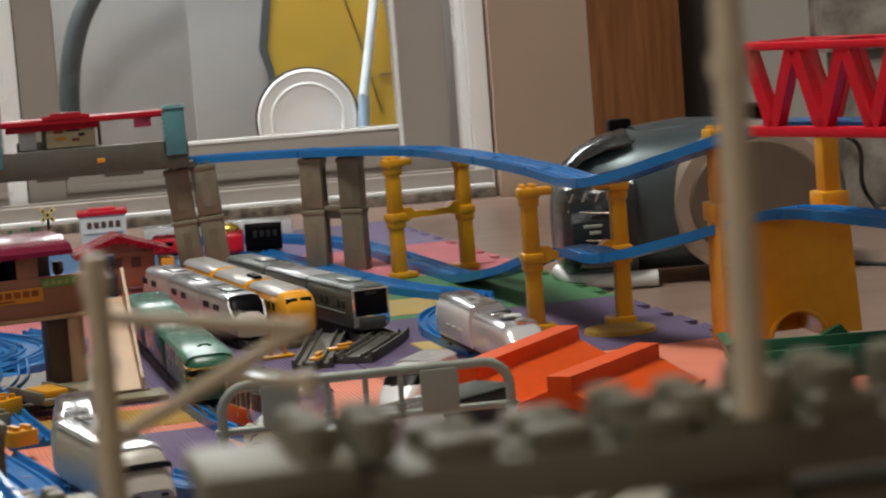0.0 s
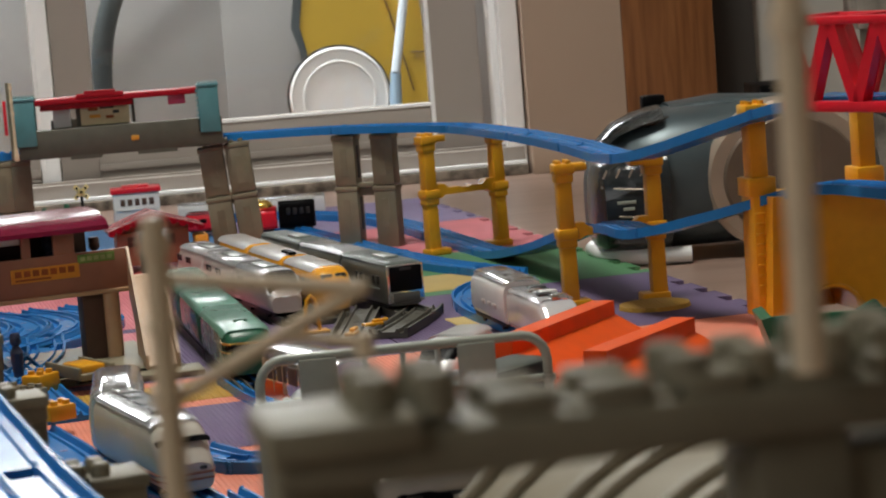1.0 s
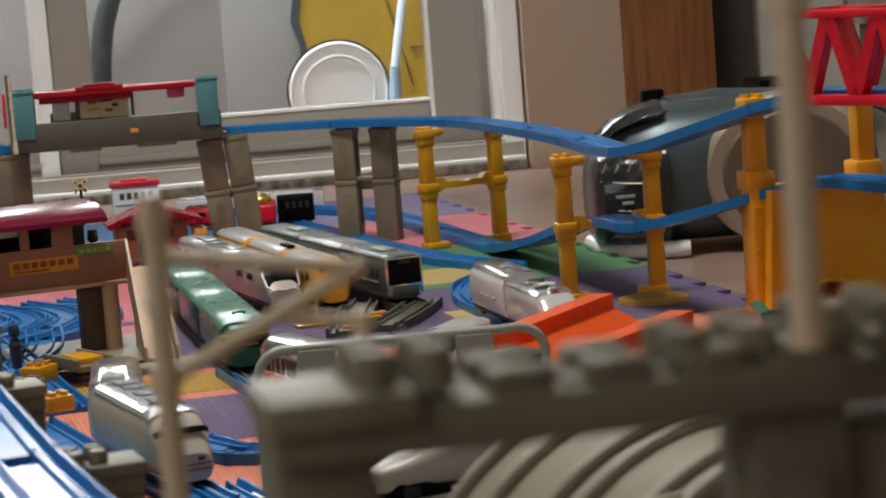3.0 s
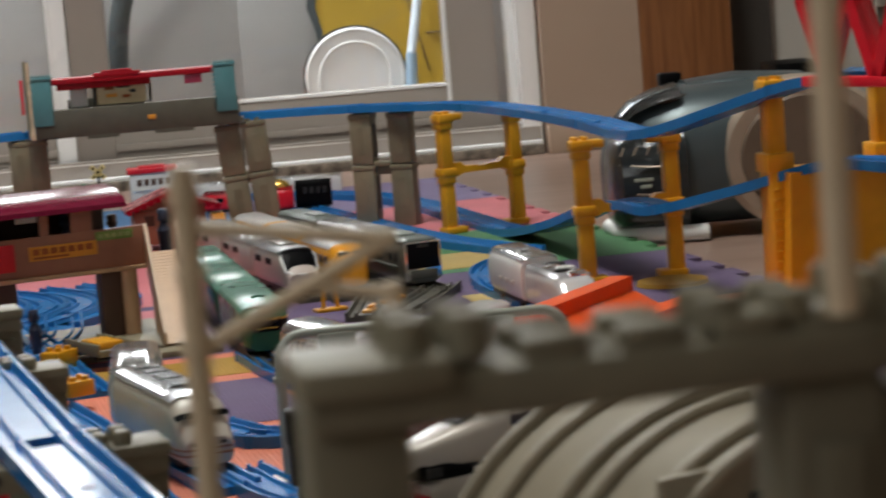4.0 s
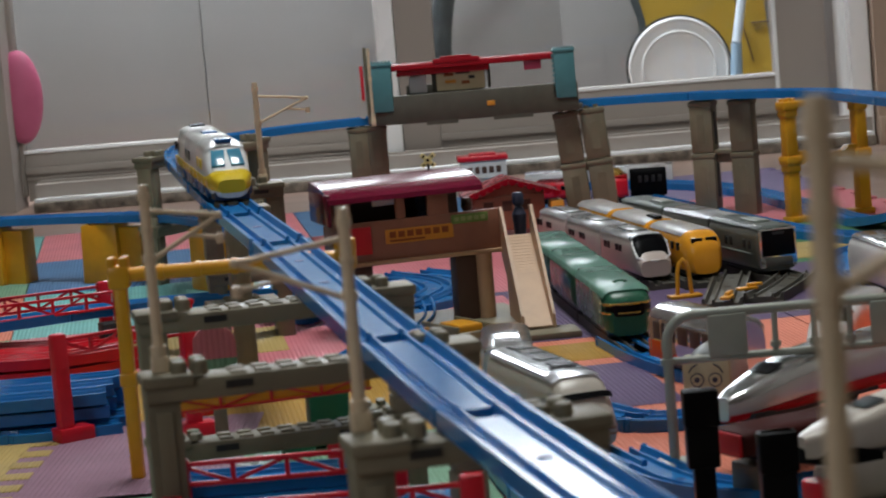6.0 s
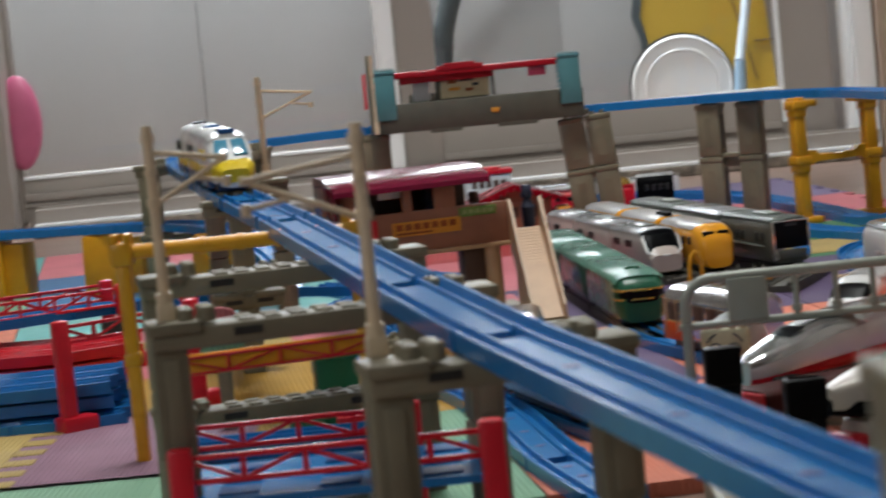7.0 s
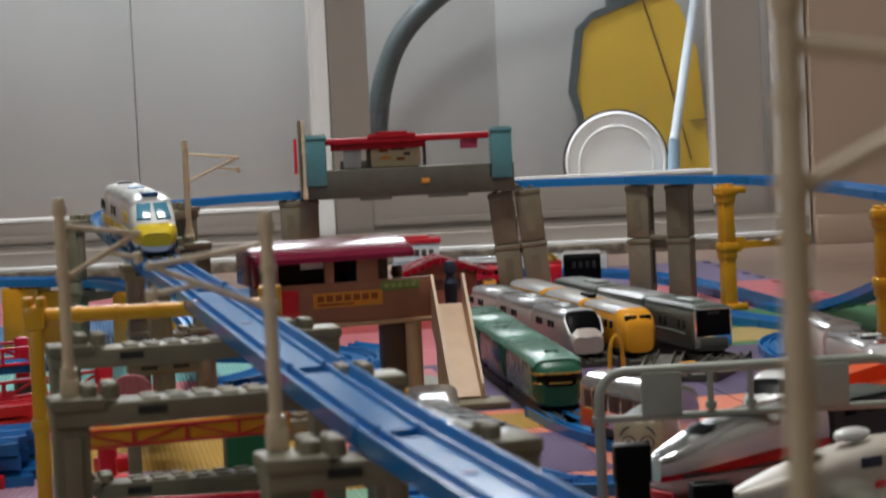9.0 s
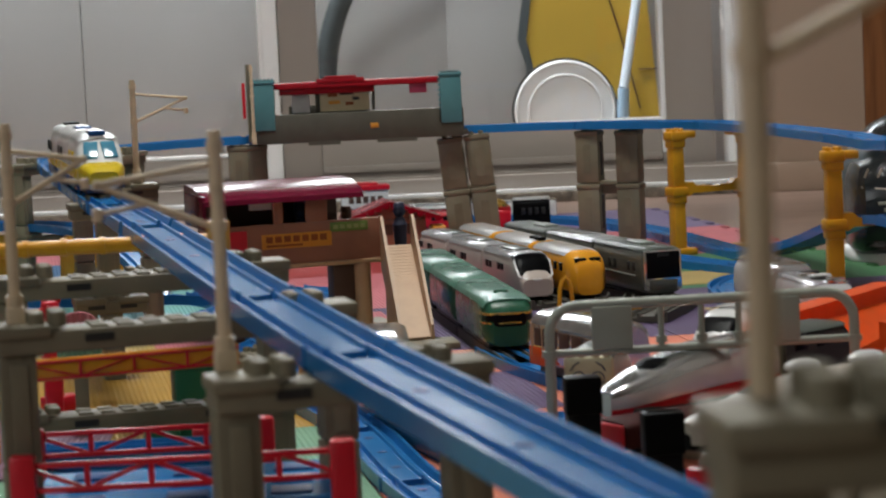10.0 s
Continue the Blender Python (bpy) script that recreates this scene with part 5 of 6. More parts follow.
car(t, 0, 0.060, RED, RED_PINK, "round", z1=0.032, windows=[0.02 + 0.016 * i for i in range(2)], win_z=0.022, win_size=(0.010, 0.006))
# ---- bridge station ----
st = thing("bridge_station", pose(-0.005, 3.115, 0.0), "grey and teal bridge station with a red roof rail", "toy station")
part("platform_wall", boxes(((0, -0.009, 0.150), (0.258, 0.012, 0.036)), ((0, 0.028, 0.1365), (0.268, 0.080, 0.006)), bevel=0.0015), DECK, st)
for x, w in ((-0.045, 0.04), (0.045, 0.05)):
    part("underside_rib", boxes(((x, -0.010, 0.1310), (w, 0.010, 0.005))), DECK, st)
part("back_wall", boxes(((-0.040, 0.062, 0.158), (0.10, 0.004, 0.036)), ((-0.002, 0.062, 0.186), (0.008, 0.004, 0.036)), bevel=0.001), DECK, st)
for x in (-0.118, 0.114):
    p = part("pylon", boxes(((x, -0.004, 0.180), (0.026, 0.027, 0.062)), ((x, -0.004, 0.209), (0.029, 0.030, 0.004)), bevel=0.0012), TEAL, st, "teal end pylon")
    bm = bmesh.new()
    for k in range(6):
        box(bm, (x - 0.011 + k * 0.0044, -0.004, 0.2118), (0.0025, 0.022, 0.003))
    part("crenel", bm, TEAL, p)
    bm = bmesh.new()
    for k in range(9):
        box(bm, (x - 0.0142, -0.013, 0.153 + k * 0.0062), (0.003, 0.004, 0.0036))
    part("edge_bead", bm, TEAL, p)
part("red_roof", boxes(((-0.004, 0.02, 0.2045), (0.208, 0.05, 0.004)), ((-0.004, -0.004, 0.2025), (0.208, 0.004, 0.007)), ((-0.022, -0.004, 0.2075), (0.060, 0.006, 0.006)), ((-0.022, -0.004, 0.2115), (0.040, 0.006, 0.004)), ((-0.040, 0.0005, 0.1960), (0.118, 0.003, 0.009)), bevel=0.001), RED_STATION, st, "bright red roof rail")
for x, w in ((-0.073, 0.022), (-0.052, 0.006), (0.018, 0.004)):
    part("roof_post", boxes(((x, 0.016, 0.186), (w, 0.006, 0.035)), bevel=0.0008), WHITE if w > 0.01 else DECK, st)
part("notice_board", boxes(((-0.018, 0.010, 0.183), (0.062, 0.004, 0.028)), bevel=0.0008), plastic("notice_cream", (0.60, 0.50, 0.31), 0.5), st, "cream notice board")
for k, (x, z, w) in enumerate(((-0.033, 0.189, 0.012), (-0.015, 0.191, 0.018), (-0.031, 0.180, 0.014), (-0.012, 0.178, 0.010), (-0.004, 0.184, 0.008))):
    part("notice_print", boxes(((x, 0.0075, z), (w, 0.001, 0.004))), (INK, UNDER, SIGN_YEL)[k % 3], st)
part("red_flag", boxes(((0.074, -0.002, 0.1935), (0.022, 0.002, 0.012)), bevel=0.0005), plastic("pinkish_red", (0.34, 0.034, 0.0816), 0.4), st)
part("yellow_mark", boxes(((0.018, -0.0155, 0.150), (0.010, 0.0014, 0.006)), bevel=0.0005), SIGN_YEL, st, "yellow arrow mark")
mastp = bmesh.new()
cyl(mastp, (-0.137, -0.004, 0.135), (-0.137, -0.004, 0.232), 0.0022, n=10)
part("signal_post", mastp, GREY, st)
part("signal_red", boxes(((-0.143, -0.002, 0.187), (0.004, 0.004, 0.044)), bevel=0.0006), RED, st)

# ---- station building with stairs ----
sb = thing("station_building", pose(-0.141, 2.268, 0, 0, 0, 15.5), "brown two-storey toy station with a glossy maroon roof", "toy station")
L = 0.160
part("front_wall", boxes(((L / 2, 0.0025, 0.0750), (L, 0.005, 0.041)), bevel=0.001), BROWN, sb)
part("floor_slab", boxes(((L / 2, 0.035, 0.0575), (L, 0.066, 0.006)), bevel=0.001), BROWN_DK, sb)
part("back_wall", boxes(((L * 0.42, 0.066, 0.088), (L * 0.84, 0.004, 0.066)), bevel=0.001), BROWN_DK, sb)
part("side_wall", boxes(((0.002, 0.034, 0.090), (0.004, 0.060, 0.064)), bevel=0.001), BROWN, sb)
for x, w in ((0.008, 0.012), (0.062, 0.009), (0.098, 0.020)):
    part("wall_pier", boxes(((x, 0.003, 0.107), (w, 0.005, 0.028)), bevel=0.0008), BROWN, sb)
part("inner_partition", boxes(((0.108, 0.035, 0.094), (0.004, 0.058, 0.050))), BROWN, sb)
bm = bmesh.new()
prof = [(-0.014, 0.1160), (-0.013, 0.1205), (-0.006, 0.1250), (0.030, 0.1315), (0.072, 0.1325), (0.076, 0.1240), (0.030, 0.1262), (0.0, 0.1205)]
lo = [bm.verts.new((-0.010, y, z)) for y, z in prof]
hi = [bm.verts.new((0.140, y, z)) for y, z in prof]
bm.faces.new(lo)
bm.faces.new(hi[::-1])
for k in range(len(prof)):
    bm.faces.new((lo[k], lo[(k + 1) % len(prof)], hi[(k + 1) % len(prof)], hi[k]))
part("roof", bm, MAROON, sb, "glossy maroon curved roof")
part("roof_end", boxes(((-0.009, 0.03, 0.110), (0.004, 0.082, 0.030)), bevel=0.001), MAROON, sb)
part("name_sign", boxes(((0.078, -0.0008, 0.0795), (0.066, 0.0016, 0.0135)), bevel=0.0004), SIGN_YEL, sb, "yellow sign with a row of red-brown bars")
for k in range(7):
    part("sign_bar", boxes(((0.052 + k * 0.0085, -0.0018, 0.0812), (0.0062, 0.0006, 0.0058))), INK, sb)
part("sign_bar", boxes(((0.066, -0.0018, 0.0754), (0.034, 0.0006, 0.0018))), INK, sb)
part("green_sign", boxes(((0.128, -0.0008, 0.0892), (0.036, 0.0016, 0.0085)), bevel=0.0004), SIGN_GRN, sb, "lime green sign with pale bars")
for k in range(5):
    part("sign_bar", boxes(((0.115 + k * 0.0065, -0.0018, 0.0892), (0.0045, 0.0006, 0.004))), plastic("sign_pale", (0.2856, 0.34, 0.136), 0.5) if k == 0 else bpy.data.materials["sign_pale"], sb)
part("red_panel", boxes(((0.018, -0.0006, 0.0780), (0.027, 0.0014, 0.026)), bevel=0.0004), RED, sb)
part("lower_sill", boxes(((L / 2, -0.001, 0.0560), (L, 0.006, 0.004)), bevel=0.0008), TAN, sb)
part("window_poster", boxes(((0.048, 0.010, 0.1135), (0.022, 0.001, 0.010))), WHITE, sb)
part("pillar", boxes(((0.020, 0.02, 0.0206), (0.024, 0.026, 0.0694)), bevel=0.001), BROWN_DK, sb)
part("pillar", boxes(((0.122, 0.014, 0.0206), (0.020, 0.024, 0.0694)), bevel=0.001), BROWN_DK, sb)
bm = bmesh.new()
cyl(bm, (0.140, 0.006, MAT), (0.140, 0.006, 0.055), 0.0085, n=18)
part("round_pillar", bm, TAN, sb)
part("base_plate", boxes(((0.115, -0.01, MAT + 0.003), (0.13, 0.20, 0.006)), bevel=0.001), GREY_LT, sb)
# stairs: from the end of the upper floor down towards the lens
stair = thing("staircase", pose(0.0265, 2.310, 0, 0, 0, -90 + 7), "tan plastic stair ramp with low side walls", "toy stairs")
RUN, HIGH, LOW = 0.100, 0.0687, MAT + 0.007
bm = bmesh.new()
prism(bm, [(0.0, LOW - 0.001), (0.0, HIGH), (RUN, LOW + 0.001), (RUN, LOW - 0.001)], -0.0130, 0.0130, pose(0, 0, 0, 90, 0, 0))
part("stair_ramp", bm, TAN, stair)
STEP = boxes(((0, 0, 0), (0.0034, 0.0256, 0.0012)), bevel=0.0004)
step = part("step", STEP, TAN, stair)
for k in range(30):
    ob = step if k == 0 else new("step", step.data)
    ob.parent = stair
    ob.matrix_basis = pose(RUN * (k + 0.5) / 30, 0, HIGH - 0.0013 - (HIGH - LOW) * (k + 0.45) / 30)
for s in (-1, 1):
    bm = bmesh.new()
    prism(bm, [(-0.004, 0.048), (-0.004, 0.096), (0.004, 0.097), (RUN + 0.004, LOW + 0.012), (RUN + 0.005, LOW - 0.001), (RUN * 0.8, LOW - 0.001)], -0.0013, 0.0013, pose(0, s * 0.0145, 0, 90, 0, 0))
    part("side_wall", bm, TAN, stair)
part("foot_plate", boxes(((RUN + 0.014, 0, MAT + 0.003), (0.044, 0.068, 0.006)), bevel=0.001), GREY_LT, stair)


def toy_figure(at, h, mat, turn=0, label="small plain toy figure standing on the station"):
    bm = bmesh.new()
    cyl(bm, (0, 0, 0), (0, 0, h * 0.55), h * 0.11, h * 0.15, 12)
    cyl(bm, (0, 0, h * 0.55), (0, 0, h * 0.70), h * 0.15, h * 0.08, 12)
    ball(bm, (0, 0, h * 0.82), h * 0.13)
    cyl(bm, (0, 0, h * 0.90), (0, 0, h * 1.0), h * 0.13, h * 0.10, 12)
    single("toy_figure", bm, mat, pose(*at, 0, 0, turn), label, "toy figure", "toy figures of the station")


toy_figure((0.030, 2.335, 0.0605), 0.046, NAVY)
toy_figure((-0.062, 2.318, 0.0605), 0.052, NAVY)
toy_figure((-0.020, 2.345, 0.0605), 0.044, BROWN_DK)
toy_figure((-0.093, 2.2013, -0.0027), 0.040, NAVY, 0, "small plain toy figure beside the track under the station")

# small house with a red roof, crossing sign and tiny trees on the far side
hs = thing("toy_house", pose(-0.006, 3.63, FLOOR, 0, 0, 3) @ Matrix.Diagonal((1, 1, 1.166, 1)), "small white house with a red parapet and dark panes", "toy house")
part("wall", boxes(((0, 0, 0.026), (0.068, 0.045, 0.052)), bevel=0.001), WHITE, hs)
part("roof", boxes(((0, 0, 0.0545), (0.074, 0.050, 0.006)), ((0, 0, 0.0585), (0.040, 0.03, 0.004)), bevel=0.0012), RED, hs, "bright red flat roof")
for k in range(5):
    part("window", boxes(((-0.020 + k * 0.0105, -0.0225, 0.040), (0.0072, 0.0012, 0.0085)), bevel=0.0003), BROWN_DK, hs)
part("sill", boxes(((0, -0.023, 0.031), (0.06, 0.003, 0.002))), WHITE, hs)
part("plinth", boxes(((0, -0.023, 0.010), (0.064, 0.003, 0.006))), RED, hs)
cs = thing("crossing_sign", pose(-0.088, 3.70, FLOOR) @ Matrix.Diagonal((1.05, 1.05, 1.1, 1)), "yellow and black crossed warning sign on a post", "toy sign")
bm = bmesh.new()
cyl(bm, (0, 0, 0), (0, 0, 0.05), 0.002, n=8)
part("post", bm, BLACK, cs)
for s in (-1, 1):
    bm = bmesh.new()
    box(bm, (0, -0.002, 0.055), (0.026, 0.002, 0.006), 0.0004, pose(0, 0, 0, 0, s * 42, 0).to_3x3())
    part("arm", bm, plastic("crossing_cream", (0.627, 0.494, 0.209), 0.5) if s < 0 else bpy.data.materials["crossing_cream"], cs)
for sx, sz in ((-1, -1), (-1, 1), (1, -1), (1, 1), (0, 0)):
    bm = bmesh.new()
    ball(bm, (sx * 0.0062, -0.0035, 0.055 + sz * 0.0058), 0.0019, (1, 0.5, 1), 8)
    part("dot", bm, BLACK, cs)


def tiny_tree(at, h):
    t = thing("toy_tree", pose(*at), "tiny dark green plastic fir tree", "toy tree", "toy trees by the window")
    bm = bmesh.new()
    cyl(bm, (0, 0, 0), (0, 0, h * 0.4), h * 0.06, n=8)
    part("trunk", bm, BROWN_DK, t)
    bm = bmesh.new()
    for k in range(4):
        z = h * (0.25 + 0.18 * k)
        for j in range(9):
            a = j * 2.399 + k
            p = Vector((math.cos(a), math.sin(a), 0)) * h * (0.20 - 0.04 * k)
            cyl(bm, p * 0.2 + Vector((0, 0, z + h * 0.16)), p + Vector((0, 0, z)), h * 0.07, h * 0.02, 5)
    part("crown", bm, GREEN, t)


tiny_tree((-0.146, 3.70, FLOOR), 0.042)
tiny_tree((-0.112, 3.70, FLOOR), 0.046)

# red-roofed kiosk beyond the station
kk = thing("toy_house", pose(0.022, 3.06, MAT, 0, 0, 6) @ Matrix.Diagonal((1.07, 1.07, 0.92, 1)), "brown kiosk with a wide red gable roof and scalloped edge", "toy house")
part("wall", boxes(((0, 0, 0.032), (0.084, 0.05, 0.046)), bevel=0.001), BROWN, kk)
bm = bmesh.new()
prism(bm, [(-0.042, 0.055), (0.048, 0.055), (0.0, 0.074)], -0.022, 0.022, pose(0, 0, 0, 90, 0, 0))
part("gable", bm, BROWN, kk)
for x0, z0, x1, z1 in ((-0.052, 0.0585, 0.0, 0.0800), (0.0, 0.0800, 0.060, 0.0570)):
    bm = bmesh.new()
    prism(bm, [(x0, z0), (x1, z1), (x1, z1 - 0.0042), (x0, z0 - 0.0042)], -0.036, 0.036, pose(0, 0, 0, 90, 0, 0))
    part("roof_slope", bm, RED_PINK, kk, "bright red roof slope")
    for k in range(6):
        u = (k + 0.5) / 6
        bm = bmesh.new()
        cyl(bm, (x0 + (x1 - x0) * u, -0.0365, z0 + (z1 - z0) * u - 0.004), (x0 + (x1 - x0) * u, -0.0335, z0 + (z1 - z0) * u - 0.004), 0.0042, n=10)
        part("edge_scallop", bm, RED_PINK, kk)
for k in range(3):
    part("window", boxes(((-0.024 + k * 0.022, -0.0252, 0.042), (0.011, 0.0012, 0.014))), BROWN_DK, kk)
part("orange_awning", boxes(((0.056, -0.02, 0.030), (0.016, 0.03, 0.030)), bevel=0.003), SIGN_YEL, kk)

# yellow buffer stop in the yard
bs = thing("buffer_stop", pose(0.186, 2.375, MAT, 0, 0, HEAD) @ Matrix.Diagonal((1.15, 1.15, 1.15, 1)), "small yellow plastic buffer stop with a looped top", "toy buffer")
bm = bmesh.new()
tube(bm, [(-0.0065, 0, 0), (-0.005, 0, 0.022), (-0.003, 0, 0.030), (0, 0, 0.033), (0.003, 0, 0.030), (0.005, 0, 0.022), (0.0065, 0, 0)], 0.0019, 8)
part("loop", bm, YELLOW, bs)
part("base", boxes(((0, 0, 0.0015), (0.028, 0.014, 0.003)), bevel=0.001), YELLOW, bs)

# ---- signal gantry and signals ----
gy = thing("signal_gantry", pose(0.113, 1.575, -0.0035, 0, 0, 3), "pale grey-green pipe gantry with square sign plates", "toy gantry")
bm = bmesh.new()
W = 0.197
pts = [(0, 0, -0.0100), (0, 0, 0.074)] + [(0.018 - 0.018 * math.cos(a), 0, 0.074 + 0.018 * math.sin(a)) for a in (0.3, 0.6, 0.9, 1.2, 1.5)] + [(W - 0.018 + 0.018 * math.sin(a), 0, 0.074 + 0.018 * math.cos(a)) for a in (0.07, 0.37, 0.67, 0.97, 1.27)] + [(W, 0, 0.074), (W, 0, -0.0100)]
tube(bm, pts, 0.0034, 12)
part("frame_pipe", bm, PALE_GREEN, gy)
bm = bmesh.new()
tube(bm, [(0.0, 0, 0.062), (W, 0, 0.062)], 0.0026, 10)
part("lower_pipe", bm, PALE_GREEN, gy)
for x in (0.040, 0.148):
    part("sign_plate", boxes(((x, -0.003, 0.077), (0.026, 0.003, 0.028)), bevel=0.0012), PALE_GREEN, gy)
for x in (0.072, 0.098, 0.122):
    bm = bmesh.new()
    tube(bm, [(x, 0, 0.062), (x, 0, 0.091)], 0.0020, 8)
    cyl(bm, (x, 0, 0.066), (x, 0, 0.070), 0.0036, n=10)
    part("strut", bm, PALE_GREEN, gy)
for x in (0.0, W):
    bm = bmesh.new()
    cyl(bm, (x, 0, 0.060), (x, 0, 0.064), 0.0050, n=12)
    part("collar", bm, PALE_GREEN, gy)
    part("foot", boxes(((x, 0, -0.0075), (0.020, 0.03, 0.006)), bevel=0.001), PALE_GREEN, gy)



def signal(at, turn):
    s = thing("toy_signal", pose(*at, 0, 0, turn), "plain black box signal beside the track", "toy signal", "signals at the gantry")
    part("signal_box", boxes(((0, 0, 0.034), (0.0195, 0.012, 0.048)), ((0, 0, -0.002), (0.013, 0.010, 0.030)), bevel=0.0012), GLOSSBLACK, s)
    part("hood", boxes(((0, -0.002, 0.047), (0.0212, 0.014, 0.022)), bevel=0.0012), BLACK, s)
    return s


signal((0.121, 1.436, 0.006), 4)
signal((0.149, 1.281, 0.008), 4)
base = thing("display_board", pose(0.250, 1.40, MAT), "grey plastic base with ribs under the signals and trains", "toy base plate")
part("base_board", boxes(((-0.03, -0.115, 0.0082), (0.24, 0.19, 0.0162)), bevel=0.0015), GREY_LT, base)
for k in range(9):
    part("base_rib", boxes(((-0.143 + k * 0.012, -0.115, 0.0170), (0.004, 0.186, 0.0018)), bevel=0.0005), GREY_LT, base)


for x, y, turn, top in ((0.205, 1.590, 42, 0.0165), (0.295, 1.674, 42, 0.0165), (0.160, 1.474, 29, 0.0090), (0.220, 1.507, 29, 0.0090), (0.235, 1.373, 28, 0.0085), (0.318, 1.419, 28, 0.0085)):
    blk = thing("rail_block", pose(x, y, MAT, 0, 0, turn), "low grey plastic block under a train", "toy block", "blocks under the trains")
    part("block_body", boxes(((0, 0, (top - MAT) / 2), (0.024, 0.034, top - MAT)), bevel=0.0014), GREY_LT, blk)

# ---- orange sheds ----


def shed(at, turn, length, width, h, group="orange sheds"):
    s = thing("toy_shed", pose(*at, 0, 0, turn), "bright orange plastic engine shed with a ridged roof", "toy shed", group)
    hw = width / 2
    outer = [(-hw, 0.0), (-hw * 1.02, h * 0.48), (-hw * 0.22, h * 0.80), (-hw * 0.22, h), (hw * 0.22, h), (hw * 0.22, h * 0.80), (hw * 1.02, h * 0.48), (hw, 0.0)]
    arch = [(hw * 0.78 * math.cos(math.pi * k / 10), h * 0.16 + h * 0.44 * math.sin(math.pi * k / 10)) for k in range(11)]
    bm = bmesh.new()
    prism(bm, outer + [(hw * 0.78, 0.0), *arch, (-hw * 0.78, 0.0)], 0.0, length, Matrix(((0, 0, 1, 0), (1, 0, 0, 0), (0, 1, 0, 0), (0, 0, 0, 1))))
    part("shed_roof", bm, ORANGE, s)
    for sy in (-1, 1):
        part("eave_lip", boxes(((length / 2, sy * hw * 1.03, h * 0.47), (length * 1.01, 0.004, 0.006)), bevel=0.001), ORANGE, s)
    return s


shed((0.310, 1.85, MAT), 56, 0.198, 0.092, 0.059)
shed((0.3695, 1.755, MAT), 53, 0.155, 0.092, 0.059)
part("waiting_car", boxes(((0.03, 0, 0.022), (0.05, 0.03, 0.024)), bevel=0.004), TRAIN_BLUE, single("red_wagon", boxes(((0, 0, 0.006), (0.06, 0.034, 0.012)), bevel=0.002), RED, pose(0.298, 1.835, MAT, 0, 0, 56), "red toy wagon carrying a blue load in the shed", "toy wagon"))

# ---- green tray, vacuum cleaner, cords ----
tr = thing("toy_tray", pose(0.660, 2.00, FLOOR, 0, 0, -6) @ Matrix.Diagonal((1.1, 1.1, 1.1, 1)), "deep green plastic toy tray with sloping raised sides", "toy tray")
bm = bmesh.new()
prism(bm, [(-0.085, 0), (-0.098, 0.040), (-0.090, 0.042), (-0.078, 0.006), (0.12, 0.006), (0.13, 0.036), (0.137, 0.036), (0.126, 0)], -0.03, 0.03, pose(0, 0, 0, 90, 0, 0))
part("tray_floor", bm, GREEN, tr)
for s in (-1, 1):
    part("tray_side", boxes(((0.02, s * 0.030, 0.018), (0.21, 0.004, 0.030)), bevel=0.001), GREEN, tr)
    for k in range(4):
        part("side_rib", boxes(((-0.05 + k * 0.05, s * 0.0325, 0.018), (0.006, 0.003, 0.028)), bevel=0.0008), GREEN, tr)
bm = bmesh.new()
prism(bm, [(-0.02, 0.0), (0.02, 0.0), (0.022, 0.016), (0.006, 0.036), (-0.010, 0.030)], -0.003, 0.003, pose(0.0, 0.06, 0.0, 90, 0, 20))
part("tray_fin", bm, GREEN, tr)
bm = bmesh.new()
prism(bm, [(-0.02, 0.0), (0.018, 0.0), (0.006, 0.030)], -0.003, 0.003, pose(-0.075, 0.045, 0.0, 90, 0, 55))
part("tray_fin", bm, GREEN, tr)

va = thing("vacuum_cleaner", pose(0.707, 2.822, FLOOR, 0, 0, 0) @ Matrix.Diagonal((1.0845, 1.0845, 0.9435, 1)), "grey-blue cylinder vacuum cleaner with a clear dust cup", "vacuum cleaner")
bm = bmesh.new()
hull(bm, [(-0.150, 0.040, 0.030, 0.110), (-0.142, 0.066, 0.020, 0.140), (-0.115, 0.085, 0.015, 0.170), (-0.07, 0.095, 0.012, 0.186), (0.02, 0.098, 0.012, 0.192), (0.10, 0.092, 0.014, 0.184), (0.15, 0.070, 0.02, 0.150), (0.165, 0.04, 0.04, 0.12)], ex=0.62, n=36)
part("casing", bm, VAC_BODY, va)
bm = bmesh.new()
hull(bm, [(-0.158, 0.034, 0.030, 0.118), (-0.152, 0.054, 0.024, 0.132), (-0.120, 0.066, 0.020, 0.150), (-0.085, 0.070, 0.020, 0.160)], ex=0.6, n=28)
bmesh.ops.transform(bm, matrix=Matrix.Translation((0.004, -0.042, -0.006)), verts=bm.verts[:])
part("dust_cup", bm, VAC_CLEAR, va, "clear glossy dust cup")
bm = bmesh.new()
for k in range(5):
    tube(bm, [(-0.150 + k * 0.013, -0.108 + 0.004 * abs(k - 2), 0.112), (-0.146 + k * 0.013, -0.109 + 0.004 * abs(k - 2), 0.122)], 0.0012, 6)
for z in (0.100, 0.066):
    tube(bm, [(-0.150, -0.086, z), (-0.130, -0.104, z - 0.002), (-0.10, -0.114, z - 0.004)], 0.0010, 6)
part("cup_mark", bm, VAC_SILVER, va)
for x, z, w in ((-0.128, 0.082, 0.020), (-0.126, 0.074, 0.012), (-0.098, 0.120, 0.008)):
    part("cup_writing", boxes(((x, -0.1075 if x < -0.11 else -0.1130, z), (w, 0.002, 0.004)), bevel=0.0005), PALE_GREEN, va, "pale unreadable writing as a bar")
part("lid_catch", boxes(((-0.088, -0.040, 0.1720), (0.046, 0.046, 0.012)), bevel=0.004), VAC_DARK, va)
bm = bmesh.new()
